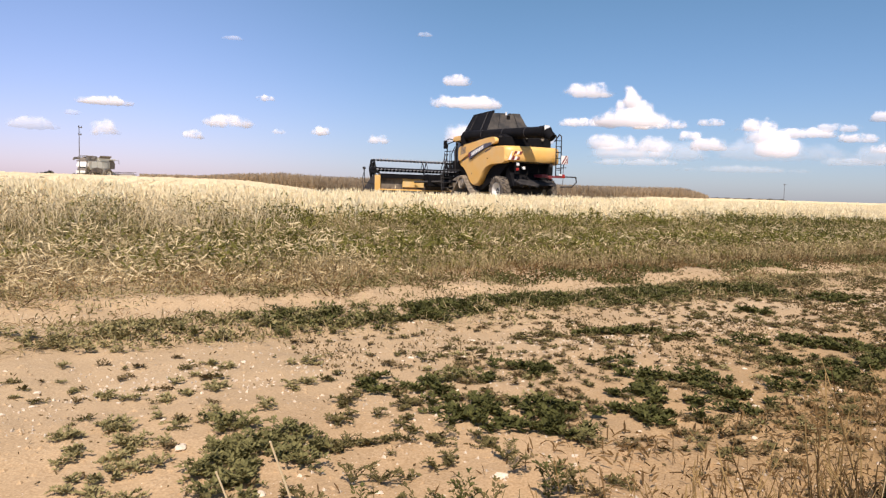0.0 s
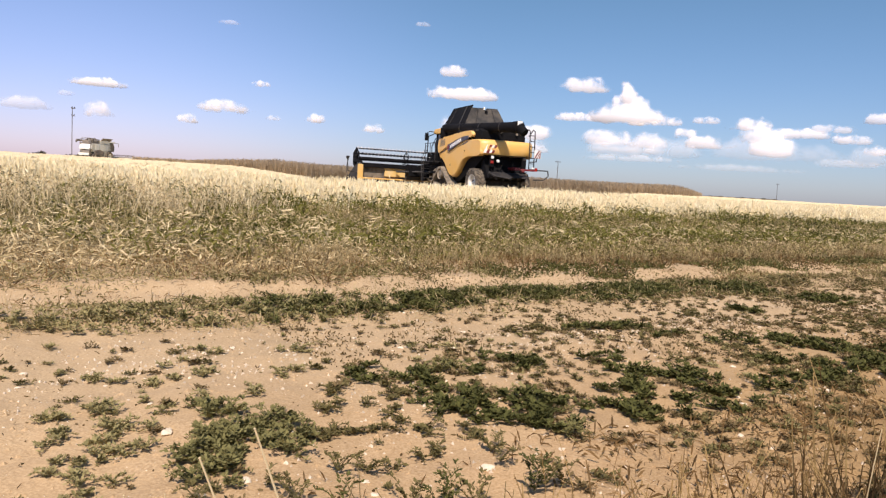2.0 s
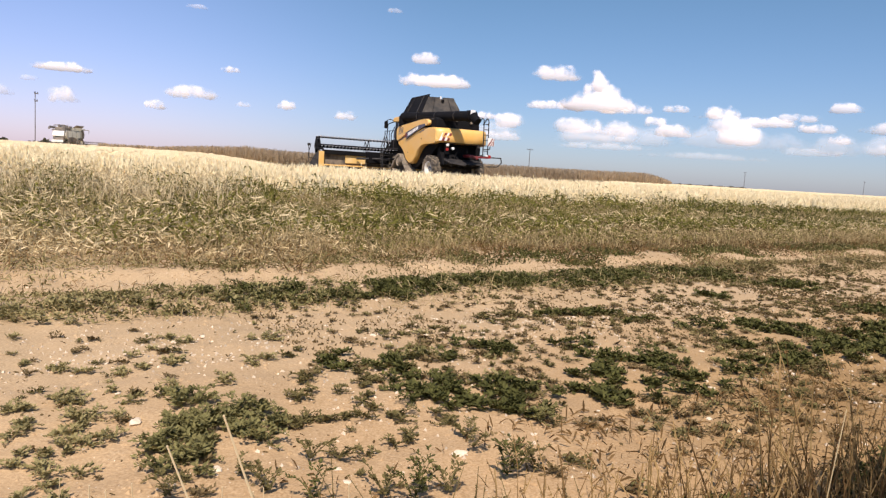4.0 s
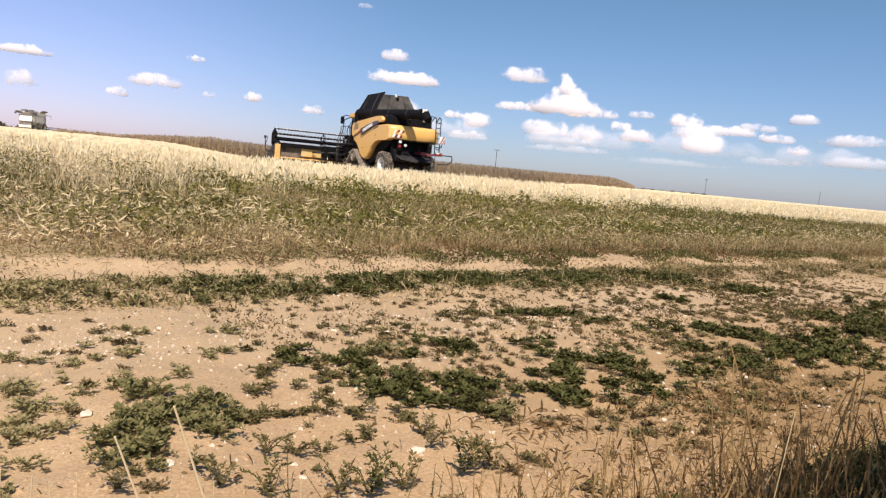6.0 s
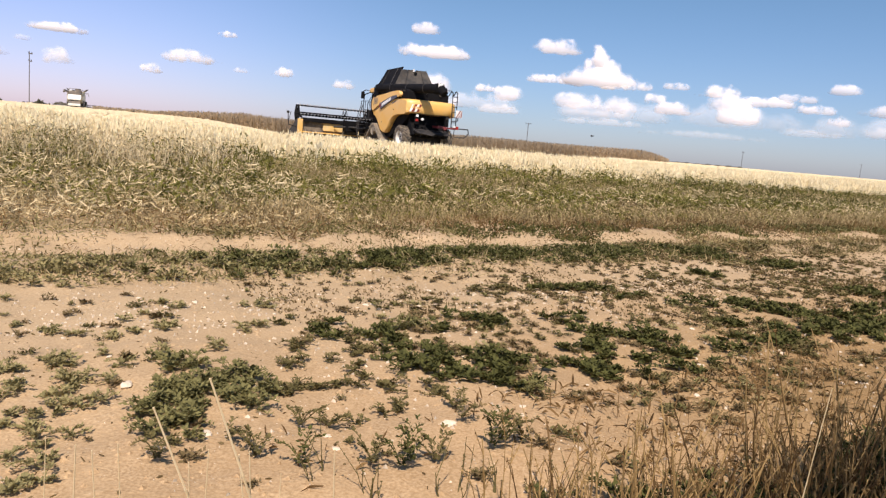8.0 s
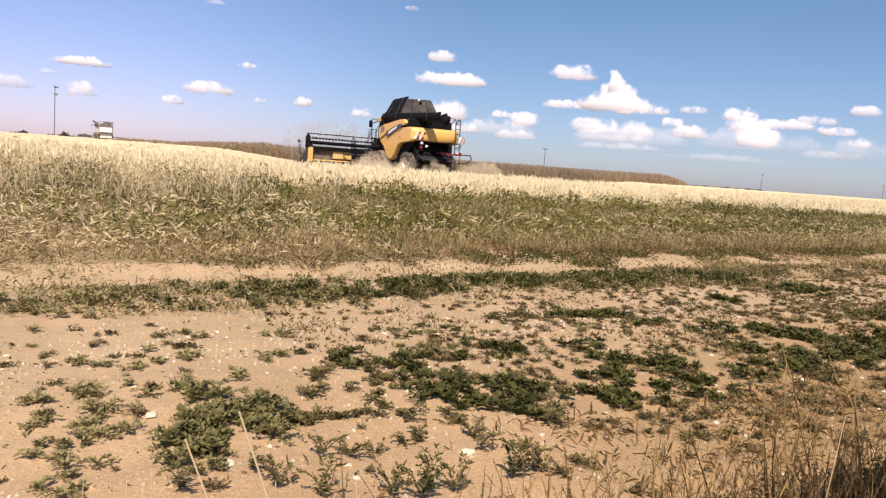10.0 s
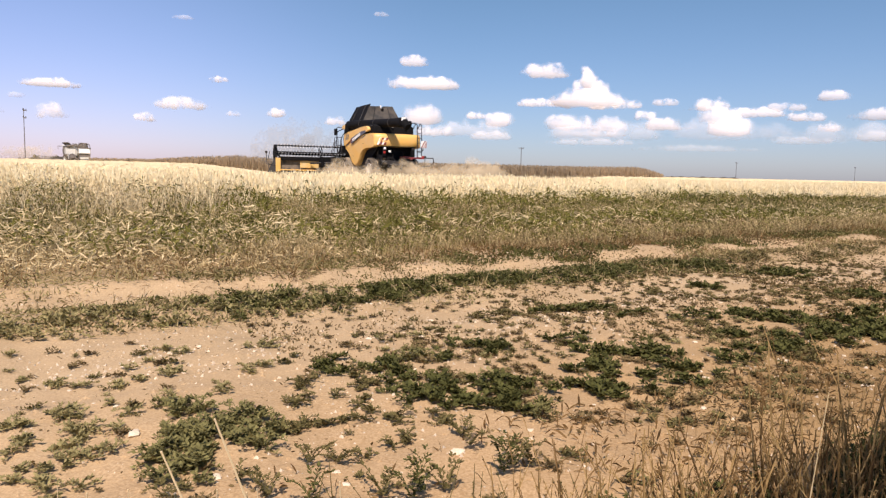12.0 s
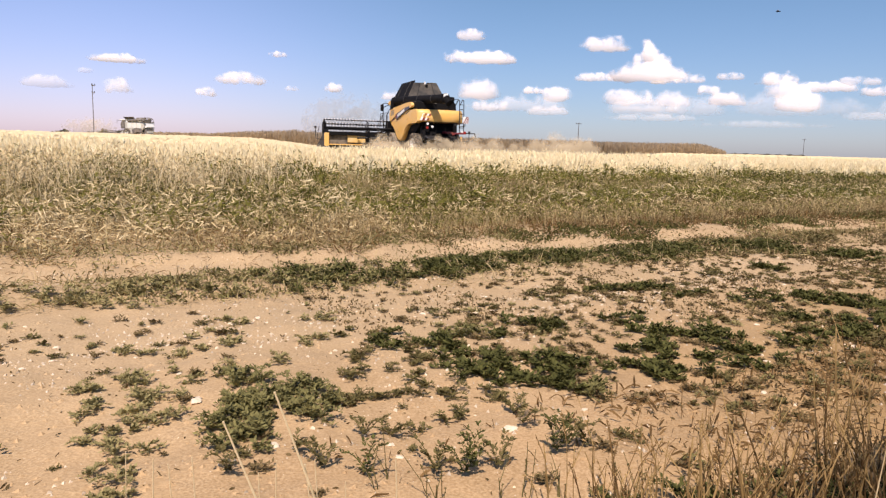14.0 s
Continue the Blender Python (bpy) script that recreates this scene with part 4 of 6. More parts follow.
def make_harvester():
    h = thing("combine_harvester", pose(1.82, 40.28, 0.89, 0, 0, 25.4), "yellow and black combine harvester with raised header and open grain tank", "combine harvester")
    for s in (-1, 1):
        side_panel(h, s)
    # chassis and dark belly
    bm = slab(bmesh.new(), [(1.2, 0.9), (1.3, 2.0), (0.6, 3.0), (-4.2, 2.9), (-4.25, 2.05), (-3.4, 1.5), (-1.6, 0.75), (0.6, 0.7)], "x", -1.28, 1.28, 0.03)
    part("chassis", bm, BLACK, h)
    # black upper body
    bm = slab(bmesh.new(), [(0.62, 3.0), (0.66, 3.72), (0.5, 3.80), (-1.9, 3.80), (-2.1, 3.62), (-3.9, 3.50), (-4.25, 3.35), (-4.30, 2.93), (-3.5, 2.93), (-3.0, 3.3), (-0.6, 3.15)], "x", -1.46, 1.12, 0.04)
    upper = part("upper_body", bm, BLACK, h, "black upper body shell")
    for y in (-2.5, -3.0, -3.5):
        part("vent_slat", box(bmesh.new(), -1.478, -1.455, y - 0.4, y - 0.06, 3.36, 3.44), STEEL, upper)
    part("deck_lamp", rod(bmesh.new(), (-0.35, -4.33, 3.38), (-0.35, -4.40, 3.38), 0.07, sides=14), WHITE, upper, "round pale work lamp")
    part("deck_lamp", rod(bmesh.new(), (0.55, -4.33, 3.30), (0.55, -4.40, 3.30), 0.06, sides=14), DUSTY, upper)
    part("engine_hood", box(bmesh.new(), -0.6, 1.05, -4.2, -2.2, 3.45, 3.78, 0.06), BLACK, upper)
    # yellow rear panel, bowed
    bm = bmesh.new()
    cols = []
    for k in range(25):
        e = -1 + 2 * k / 24
        x = 1.54 * math.sin(e * math.pi / 2) if abs(e) < 1 else 1.54 * e
        y = -4.28 - 0.34 * (1 - (abs(x) / 1.54) ** 4) ** 0.6
        drop = 0.06 * (x / 1.54) ** 2
        cols.append([bm.verts.new(p) for p in ((x * 0.97, y + 0.14, 2.93), (x * 0.985, y + 0.03, 2.90), (x, y - 0.03, 2.70), (x, y - 0.04, 2.45), (x, y, 2.18 + drop), (x * 0.98, y + 0.08, 2.10 + drop))])
    for a, b in zip(cols, cols[1:]):
        for i in range(5):
            bm.faces.new((a[i], b[i], b[i + 1], a[i + 1]))
        bm.faces.new((a[0], a[5], b[5], b[0]))
    bm.faces.new(cols[0])
    bm.faces.new(cols[-1])
    rear = part("rear_panel", bm, YELLOW, h, "yellow rear hood", smooth=True)
    part("rear_seam", box(bmesh.new(), -1.2, 1.2, -4.655, -4.60, 2.12, 2.15), BLACK, rear)
    for k in range(4):
        # striped warning sticker on the hood's corner
        x = -1.30 + 0.14 * k
        y0, y1 = (-4.325 - 0.34 * (1 - (abs(q) / 1.54) ** 4) ** 0.6 for q in (x, x + 0.08))
        bm = bmesh.new()
        vs = [bm.verts.new(p) for p in ((x - 0.12, y0 + 0.035, 2.24), (x, y1 + 0.035, 2.24), (x + 0.17, y1 - 0.01, 2.66), (x + 0.05, y0 - 0.01, 2.66), (x - 0.12, y0 + 0.06, 2.24), (x, y1 + 0.06, 2.24), (x + 0.17, y1 + 0.02, 2.66), (x + 0.05, y0 + 0.02, 2.66))]
        for f in ((0, 1, 2, 3), (7, 6, 5, 4), (0, 4, 5, 1), (1, 5, 6, 2), (2, 6, 7, 3), (3, 7, 4, 0)):
            bm.faces.new([vs[i] for i in f])
        part("warning_stripe", bm, (WHITE, RED)[k % 2], rear, ("white warning stripe", "red warning stripe")[k % 2])
    # chopper and spreader below the rear panel
    bm = slab(bmesh.new(), [(-3.9, 2.10), (-4.12, 2.05), (-4.16, 1.62), (-4.42, 1.34), (-4.62, 0.98), (-4.2, 0.85), (-3.7, 1.2)], "x", -1.15, 1.15, 0.04)
    hood = part("straw_hood", bm, BLACK, h, "black straw chopper hood")
    bm = slab(bmesh.new(), [(-4.3, 1.36), (-5.0, 1.10), (-5.05, 1.04), (-4.35, 1.22)], "x", -1.05, 1.05, 0.01)
    part("spreader_plate", bm, STEEL, hood)
    for x in (-0.8, -0.4, 0.0, 0.4, 0.8):
        part("vane", slab(bmesh.new(), [(-4.4, 1.20), (-5.0, 1.03), (-4.95, 0.88), (-4.45, 1.02)], "x", x - 0.01, x + 0.01), STEEL, hood)
    part("tow_beam", box(bmesh.new(), 0.35, 1.35, -5.06, -4.96, 1.43, 1.53, 0.02), RED, h, "red towing beam")
    part("beam_end", box(bmesh.new(), 0.20, 0.5, -5.04, -4.2, 1.44, 1.58, 0.02), RED, h)
    part("tail_lamp", box(bmesh.new(), 1.34, 1.50, -5.08, -5.02, 1.44, 1.62, 0.02), LENS_RED, h, "red tail lamp")
    part("number_plate", box(bmesh.new(), 1.14, 1.30, -5.08, -5.05, 1.55, 1.63, 0.004), WHITE, h, "small pale plate")
    for x in (-0.85, -0.3, 0.3, 0.85):
        part("hose", pipe(bmesh.new(), [(x, -4.30, 2.0), (x + 0.1, -4.42, 1.75), (x - 0.08, -4.46, 1.5), (x, -4.6, 1.22)], 0.022, 6), BLACK, h)
    part("chopper_drum", rod(bmesh.new(), (-1.0, -4.6, 1.12), (1.0, -4.6, 1.12), 0.15, sides=14), STEEL, h)
    part("side_arm", pipe(bmesh.new(), [(-1.15, -4.7, 1.25), (-1.0, -5.1, 1.08), (-0.2, -5.35, 0.98)], 0.035), STEEL, h)
    part("tow_hook", box(bmesh.new(), 0.5, 0.66, -5.2, -5.05, 1.36, 1.44, 0.02), RED, h)
    part("guard_bar", pipe(bmesh.new(), [(1.3, -5.0, 1.0), (1.85, -5.2, 1.02), (2.1, -5.2, 1.25), (2.05, -5.2, 1.5), (1.5, -5.1, 1.5)], 0.03), STEEL, h, "bent guard rail")
    for x in (-0.95, 0.95):
        cluster = part("lamp_bracket", box(bmesh.new(), x - 0.12, x + 0.12, -4.62, -4.5, 1.55, 2.15, 0.02), BLACK, h)
        part("white_lamp", box(bmesh.new(), x - 0.08, x + 0.08, -4.66, -4.622, 1.96, 2.10, 0.02), WHITE if x < 0 else STEEL, cluster)
        if x > 0:
            continue
        part("tail_lamp", box(bmesh.new(), x - 0.1, x + 0.06, -4.66, -4.622, 1.72, 1.86, 0.02), LENS_RED, cluster, "red tail lamp")
    part("round_lamp", rod(bmesh.new(), (-0.66, -4.66, 1.86), (-0.66, -4.74, 1.86), 0.075, sides=14), WHITE, h)
    part("rear_axle", box(bmesh.new(), -1.1, 1.1, -3.75, -3.45, 0.58, 0.86, 0.03), STEEL, h)
    part("rear_axle_stand", box(bmesh.new(), -0.35, 0.35, -3.8, -3.4, 0.8, 1.5, 0.03), STEEL, h)
    # ladder and rails at the rear corner
    bm = bmesh.new()
    for x in (1.22, 1.52):
        pipe(bm, [(x, -4.66, 1.45), (x, -4.62, 2.7), (x, -4.58, 3.52), (x, -4.4, 3.62), (x, -4.0, 3.3)], 0.028)
    ladder = part("ladder", bm, STEEL, h, "dark service ladder")
    for k in range(7):
        z = 1.55 + k * 0.29
        part("rung", rod(bmesh.new(), (1.22, -4.64, z), (1.52, -4.64, z), 0.02, sides=6), STEEL, ladder)
    part("rail", pipe(bmesh.new(), [(0.7, -4.3, 3.3), (0.7, -4.3, 3.62), (1.22, -4.3, 3.64)], 0.02), STEEL, h)
    part("board_arm", pipe(bmesh.new(), [(1.1, -4.8, 1.9), (1.47, -4.95, 1.95), (1.47, -4.95, 2.3)], 0.025), STEEL, h)
    warning_board(h, 1.50, -4.97, 2.12, 0.40, 0.42, "red and white striped warning board")
    # unloading tube folded back along the left shoulder
    a, b = Vector((-1.45, 0.2, 3.64)), Vector((-0.64, -6.50, 3.50))
    tube = part("unloading_tube", rod(bmesh.new(), a, b, 0.26, sides=24), BLACK, h, "black unloading tube folded back", smooth=False)
    bm = rod(bmesh.new(), b + Vector((0, 0.35, 0)), b + Vector((0.01, -0.12, 0)), 0.30, sides=24)
    part("end_collar", bm, BLACK, tube)
    bm = rod(bmesh.new(), b + Vector((0.0, -0.12, -0.02)), b + Vector((0.12, -0.45, -0.30)), 0.25, 0.20, sides=20)
    part("spout", bm, BLACK, tube, "rubber spout")
    part("reflector", box(bmesh.new(), b.x - 0.14, b.x + 0.14, b.y - 0.16, b.y - 0.125, b.z - 0.05, b.z + 0.28, 0.01), WHITE, tube, "pale red-edged reflector")
    for y in (-1.6, -3.4, -5.2):
        t = (y - a.y) / (b.y - a.y)
        c = a + (b - a) * t
        part("tube_band", rod(bmesh.new(), c - (b - a) * 0.004, c + (b - a) * 0.004, 0.275, sides=24), STEEL, tube)
    part("tube_elbow", rod(bmesh.new(), (-1.42, 0.22, 3.1), (-1.45, 0.18, 3.68), 0.28, sides=20), BLACK, tube)
    part("tube_rest", box(bmesh.new(), -1.2, -0.8, -4.25, -4.1, 3.2, 3.36, 0.02), STEEL, h)
    # grain tank covers raised like a tent
    low = [(-1.32, 0.80), (1.32, 0.80), (1.32, -1.95), (-1.32, -1.95)]
    top = [(-0.80, 0.62, 4.84), (0.95, 0.62, 4.80), (0.97, -1.32, 4.86), (-0.62, -1.40, 4.95)]
    tank = thing("grain_tank_cover", pose(0, 0, 0), "", "")
    tank.parent = h
    names = ("front_flap", "right_flap", "rear_flap", "left_flap")
    for k in range(4):
        j = (k + 1) % 4
        p = [Vector((*low[k], 3.78)), Vector((*low[j], 3.78)), Vector(top[j]), Vector(top[k])]
        if names[k] == "rear_flap":
            p[2] = p[2] + (p[1] - p[2]) * 0.14
            p = [p[0], p[1], p[2], p[2].lerp(p[3], 0.46), p[2].lerp(p[3], 0.52) - Vector((0, 0, 0.10)), p[2].lerp(p[3], 0.58), p[3]]
        bm = bmesh.new()
        centre = Vector((0.1, -0.5, 4.2))
        normal = (p[1] - p[0]).cross(p[-1] - p[0]).normalized()
        if normal.dot(p[0] - centre) < 0:
            normal.negate()
        outer = [bm.verts.new(v) for v in p]
        inner = [bm.verts.new(v - normal * 0.05) for v in p]
        bm.faces.new(outer)
        bm.faces.new(inner[::-1])
        for i in range(len(p)):
            bm.faces.new((outer[i], outer[(i + 1) % len(p)], inner[(i + 1) % len(p)], inner[i]))
        flap = part(names[k], bm, SUNLIT_COVER if k == 2 else BLACK, tank)
        mid = sum(p, Vector()) / len(p)
        for f in (0.25, 0.75):
            q0, q1 = p[0].lerp(p[1], f) + normal * 0.02, p[-1].lerp(p[2], f) + normal * 0.02
            part("stiffener", rod(bmesh.new(), q0, q0.lerp(q1, 0.93), 0.022, sides=6), STEEL, flap)
        if k == 2:
            part("sight_hole", rod(bmesh.new(), mid + Vector((0.05, 0.02, 0.1)), mid + Vector((0.05, -0.035, 0.1)), 0.09, sides=14), BLACK, flap)
    part("tank_rim", box(bmesh.new(), -1.36, 1.36, -1.99, 0.84, 3.70, 3.80, 0.03), BLACK, tank)
    part("beacon", rod(bmesh.new(), (0.1, -1.40, 4.72), (0.1, -1.40, 4.88), 0.05, sides=10), WHITE, tank)
    # cab ahead of the tank
    cab = thing("cab", pose(0, 0, 0), "", "")
    cab.parent = h
    bm = slab(bmesh.new(), [(0.75, 1.95), (0.75, 3.45), (2.3, 3.45), (2.75, 2.9), (2.55, 1.95)], "x", -0.95, 0.95, 0.04)
    part("glazing", bm, GLASS, cab)
    bm = slab(bmesh.new(), [(0.6, 3.45), (0.6, 3.72), (1.2, 3.80), (2.5, 3.74), (2.7, 3.58), (2.6, 3.45)], "x", -1.08, 1.08, 0.05)
    part("roof", bm, YELLOW, cab)
    for x in (-0.97, 0.97):
        for y, z in ((0.78, 3.45), (2.35, 3.45)):
            part("pillar", rod(bmesh.new(), (x, y, 1.95), (x, y, z), 0.04, sides=6), BLACK, cab)
        s = 1 if x > 0 else -1
        arm = part("mirror_arm", pipe(bmesh.new(), [(x, 2.5, 3.55), (x + s * 0.30, 2.75, 3.62), (x + s * 0.50, 2.75, 3.5)], 0.025), STEEL, cab)
        part("mirror", box(bmesh.new(), x + s * 0.40, x + s * 0.62, 2.70, 2.80, 3.05, 3.50, 0.03), BLACK, arm)
        part("roof_lamp", box(bmesh.new(), x * 0.9 - 0.12, x * 0.9 + 0.12, 2.68, 2.76, 3.5, 3.64, 0.02), WHITE, cab)
    platform = part("platform", box(bmesh.new(), -1.75, -0.95, 0.75, 2.3, 1.78, 1.84), STEEL, h)
    bm = bmesh.new()
    for y in (0.85, 1.55, 2.25):
        pipe(bm, [(-1.72, y, 1.84), (-1.74, y, 2.85)], 0.02)
    for z in (2.3, 2.85):
        pipe(bm, [(-1.74, 0.85, z), (-1.74, 1.55, z), (-1.74, 2.25, z)], 0.02)
    part("handrail", bm, STEEL, platform)
    part("tool_box", box(bmesh.new(), -1.7, -1.2, 0.8, 1.3, 1.84, 2.3, 0.03), BLACK, platform)
    part("grab_rail", pipe(bmesh.new(), [(-1.5, 2.3, 1.84), (-1.52, 2.45, 2.6), (-1.45, 2.5, 3.3), (-1.05, 2.4, 3.5)], 0.028), BLACK, platform)
    part("grab_rail", pipe(bmesh.new(), [(-1.2, 2.4, 1.84), (-1.22, 2.5, 2.7), (-1.0, 2.45, 3.2)], 0.024), BLACK, platform)
    for k in range(5):
        part("step", box(bmesh.new(), -2.05, -1.65, 1.6 + k * 0.04, 1.9 + k * 0.04, 0.55 + k * 0.27, 0.59 + k * 0.27), STEEL, platform)
    part("step_rail", pipe(bmesh.new(), [(-2.08, 1.75, 0.5), (-2.08, 1.95, 1.8), (-1.8, 2.0, 2.7)], 0.022), STEEL, platform)
    part("step_rail", pipe(bmesh.new(), [(-2.08, 1.55, 0.5), (-2.08, 1.65, 1.8), (-1.8, 1.7, 2.7)], 0.022), STEEL, platform)
    for s in (-1, 1):
        make_track(h, s * 1.45, s)
    wheels = [make_wheel("rear_wheel", h, s * 1.32, -3.6, 0.72, 0.56, 0.40, s) for s in (-1, 1)]
    return h, make_header(h), wheels


HARVESTER, REEL, REAR_WHEELS = make_harvester()


# ---- the pale harvester far off ----


def make_far_harvester():
    h = thing("combine_harvester", pose(-66, 136, 2.0, 0, 0, -33), "pale dusty combine harvester turning far off in the field", "combine harvester")
    bm = slab(bmesh.new(), [(0.6, 1.1), (0.8, 2.2), (0.7, 3.3), (-4.6, 3.2), (-4.7, 2.2), (-4.2, 1.6), (-2.4, 1.4), (-1.4, 0.8)], "x", -1.5, 1.5, 0.08)
    part("body", bm, PALE_GREEN, h)
    part("rear_panel", slab(bmesh.new(), [(-4.6, 3.1), (-4.75, 3.1), (-5.15, 2.3), (-5.1, 2.1), (-4.6, 2.1)], "x", -1.2, 1.2, 0.05), WHITE, h, "bright pale rear hood")
    bm = slab(bmesh.new(), [(-4.6, 1.9), (-5.0, 1.85), (-5.2, 1.0), (-4.2, 0.9)], "x", -1.1, 1.1, 0.04)
    part("straw_hood", bm, FAR_GREY, h)
    part("lower_panel", box(bmesh.new(), -1.2, 1.2, -5.3, -5.2, 0.95, 1.4, 0.03), SILVER, h)
    part("grain_tank", slab(bmesh.new(), [(0.5, 3.3), (0.8, 3.85), (-2.3, 3.85), (-2.0, 3.3)], "x", -1.45, 1.45, 0.05), SILVER, h)
    for s in (-1, 1):
        bm = slab(bmesh.new(), [(s * 1.45, 3.84), (s * 2.05, 4.25), (s * 2.05, 4.31), (s * 1.45, 3.92)], "y", -2.2, 0.7)
        part("tank_flap", bm, FAR_GREY, h)
    part("engine_deck", box(bmesh.new(), -1.1, 1.1, -4.4, -2.5, 3.2, 3.75, 0.06), FAR_GREY, h)
    part("unloading_tube", rod(bmesh.new(), (-1.6, -0.2, 3.5), (-1.9, -4.8, 3.75), 0.2, sides=14), FAR_GREY, h)
    part("tube_spout", rod(bmesh.new(), (-1.9, -4.8, 3.75), (-1.98, -5.1, 3.4), 0.24, 0.18, sides=12), FAR_GREY, h)
    part("cab", slab(bmesh.new(), [(0.8, 1.9), (0.8, 3.6), (2.3, 3.6), (2.7, 2.8), (2.5, 1.9)], "x", -0.95, 0.95, 0.05), FAR_GREY, h)
    part("cab_roof", box(bmesh.new(), -1.1, 1.1, 0.7, 2.7, 3.6, 3.85, 0.06), SILVER, h)
    for k in range(3):
        part("side_door", box(bmesh.new(), 1.5, 1.56, -3.9 + 1.35 * k, -2.65 + 1.35 * k, 2.0, 3.1, 0.02), SILVER, h, "pale side door")
        part("side_door", box(bmesh.new(), -1.56, -1.5, -3.9 + 1.35 * k, -2.65 + 1.35 * k, 2.0, 3.1, 0.02), SILVER, h, "pale side door")
    # clutter on the deck and dark works below
    for x, y, w, d, t in ((0.75, -4.1, 0.5, 0.6, 0.42), (-0.35, -4.0, 0.45, 0.5, 0.30), (0.2, -3.2, 0.6, 0.5, 0.52), (0.9, -2.3, 0.3, 0.9, 0.25)):
        part("deck_box", box(bmesh.new(), x - w / 2, x + w / 2, y - d / 2, y + d / 2, 3.7, 3.7 + t, 0.04), FAR_GREY, h)
    for s in (-1, 1):
        part("belt_guard", slab(bmesh.new(), [(-1.4, 0.9), (-1.2, 1.7), (-2.6, 2.1), (-4.0, 1.8), (-4.2, 1.1), (-2.8, 1.2)], "x", s * 1.5, s * 1.6, 0.02), FAR_GREY, h, "dark belt guard low on the flank")
        part("deck_rail", pipe(bmesh.new(), [(s * 1.4, -4.5, 3.2), (s * 1.4, -4.5, 4.0), (s * 1.4, -2.6, 4.05), (s * 1.4, -2.6, 3.3)], 0.04), FAR_GREY, h)
    part("rear_lamp_bar", box(bmesh.new(), -1.45, 1.45, -4.86, -4.76, 3.12, 3.32, 0.02), FAR_GREY, h)
    part("exhaust", rod(bmesh.new(), (0.6, -2.8, 3.7), (0.6, -2.8, 4.3), 0.09, sides=10), FAR_GREY, h)
    part("air_screen", rod(bmesh.new(), (-0.9, -3.5, 3.6), (-0.9, -2.9, 3.6), 0.4, sides=18), SILVER, h)
    part("tank_ladder", pipe(bmesh.new(), [(1.2, -4.9, 1.4), (1.25, -4.95, 3.4), (1.2, -4.4, 4.1)], 0.04), FAR_GREY, h)
    part("rear_rail", pipe(bmesh.new(), [(-1.1, -4.4, 3.7), (-1.1, -4.5, 4.2), (1.1, -4.5, 4.2), (1.1, -4.4, 3.7)], 0.035), FAR_GREY, h)
    for s in (-1, 1):
        part("mirror_arm", pipe(bmesh.new(), [(s * 1.0, 2.5, 3.6), (s * 1.9, 2.7, 3.6), (s * 1.9, 2.7, 3.0)], 0.05), FAR_GREY, h)
    part("feeder_house", slab(bmesh.new(), [(1.0, 1.1), (3.2, 0.5), (3.2, 1.0), (1.0, 1.9)], "x", -0.7, 0.7), PALE_GREEN, h)
    for piece in h.children:
        piece.data.transform(Matrix.Diagonal((0.92, 1.0, 1.02, 1.0)))
    for s in (-1, 1):
        make_wheel("front_wheel", h, s * 1.3, 0.2, 1.0, 0.75, 0.5, s)
        make_wheel("rear_wheel", h, s * 1.15, -3.7, 0.7, 0.5, 0.35, s)
    header = thing("header", pose(0, 0, 0), "", "")
    header.parent = h
    part("trough", slab(bmesh.new(), [(3.2, 0.3), (3.2, 0.95), (3.3, 0.95), (3.4, 0.4), (4.9, 0.2), (4.9, 0.16)], "x", -4.5, 4.5), PALE_GREEN, header)
    for s in (-1, 1):
        part("divider", slab(bmesh.new(), [(3.1, 0.2), (3.1, 1.0), (4.2, 0.8), (5.4, 0.2)], "x", s * 4.55 - 0.06, s * 4.55 + 0.06), PALE_GREEN, header)
    for k in range(5):
        a = 2 * math.pi * k / 5
        part("reel_bar", rod(bmesh.new(), (-4.4, 4.2 + 0.45 * math.cos(a), 1.0 + 0.45 * math.sin(a)), (4.4, 4.2 + 0.45 * math.cos(a), 1.0 + 0.45 * math.sin(a)), 0.05, sides=6), FAR_GREY, header)
    part("reel_shaft", rod(bmesh.new(), (-4.4, 4.2, 1.0), (4.4, 4.2, 1.0), 0.09, sides=8), FAR_GREY, header)
    return h


FAR_HARVESTER = make_far_harvester()


def tall_thistle(u, n, tall):
    x, y = (float(c) for c in spot(u, n))
    t = thing("thistle", pose(x, y, float(height(x, y))), "tall dark green thistle standing above the verge weeds", "weed")
    part("stem", rod(bmesh.new(), (0, 0, -0.05), (0.03, 0, tall), 0.012, 0.006, sides=6), BROWN_STEM, t)
    k = 150
    base = np.stack([rng.normal(0, 0.04, k), rng.normal(0, 0.04, k), rng.uniform(0.3, 0.95, k) * tall], 1)
    v, f = blades(base, rng.uniform(0.04, 0.13, k), rng.uniform(0.012, 0.026, k), rng.uniform(0.6, 1.4, k))
    sheet("foliage", v, f, GREEN_GRASS, t)


tall_thistle(15.75, 16.4, 0.74)
tall_thistle(15.95, 16.3, 0.62)

# ---- power line, far bushes ----


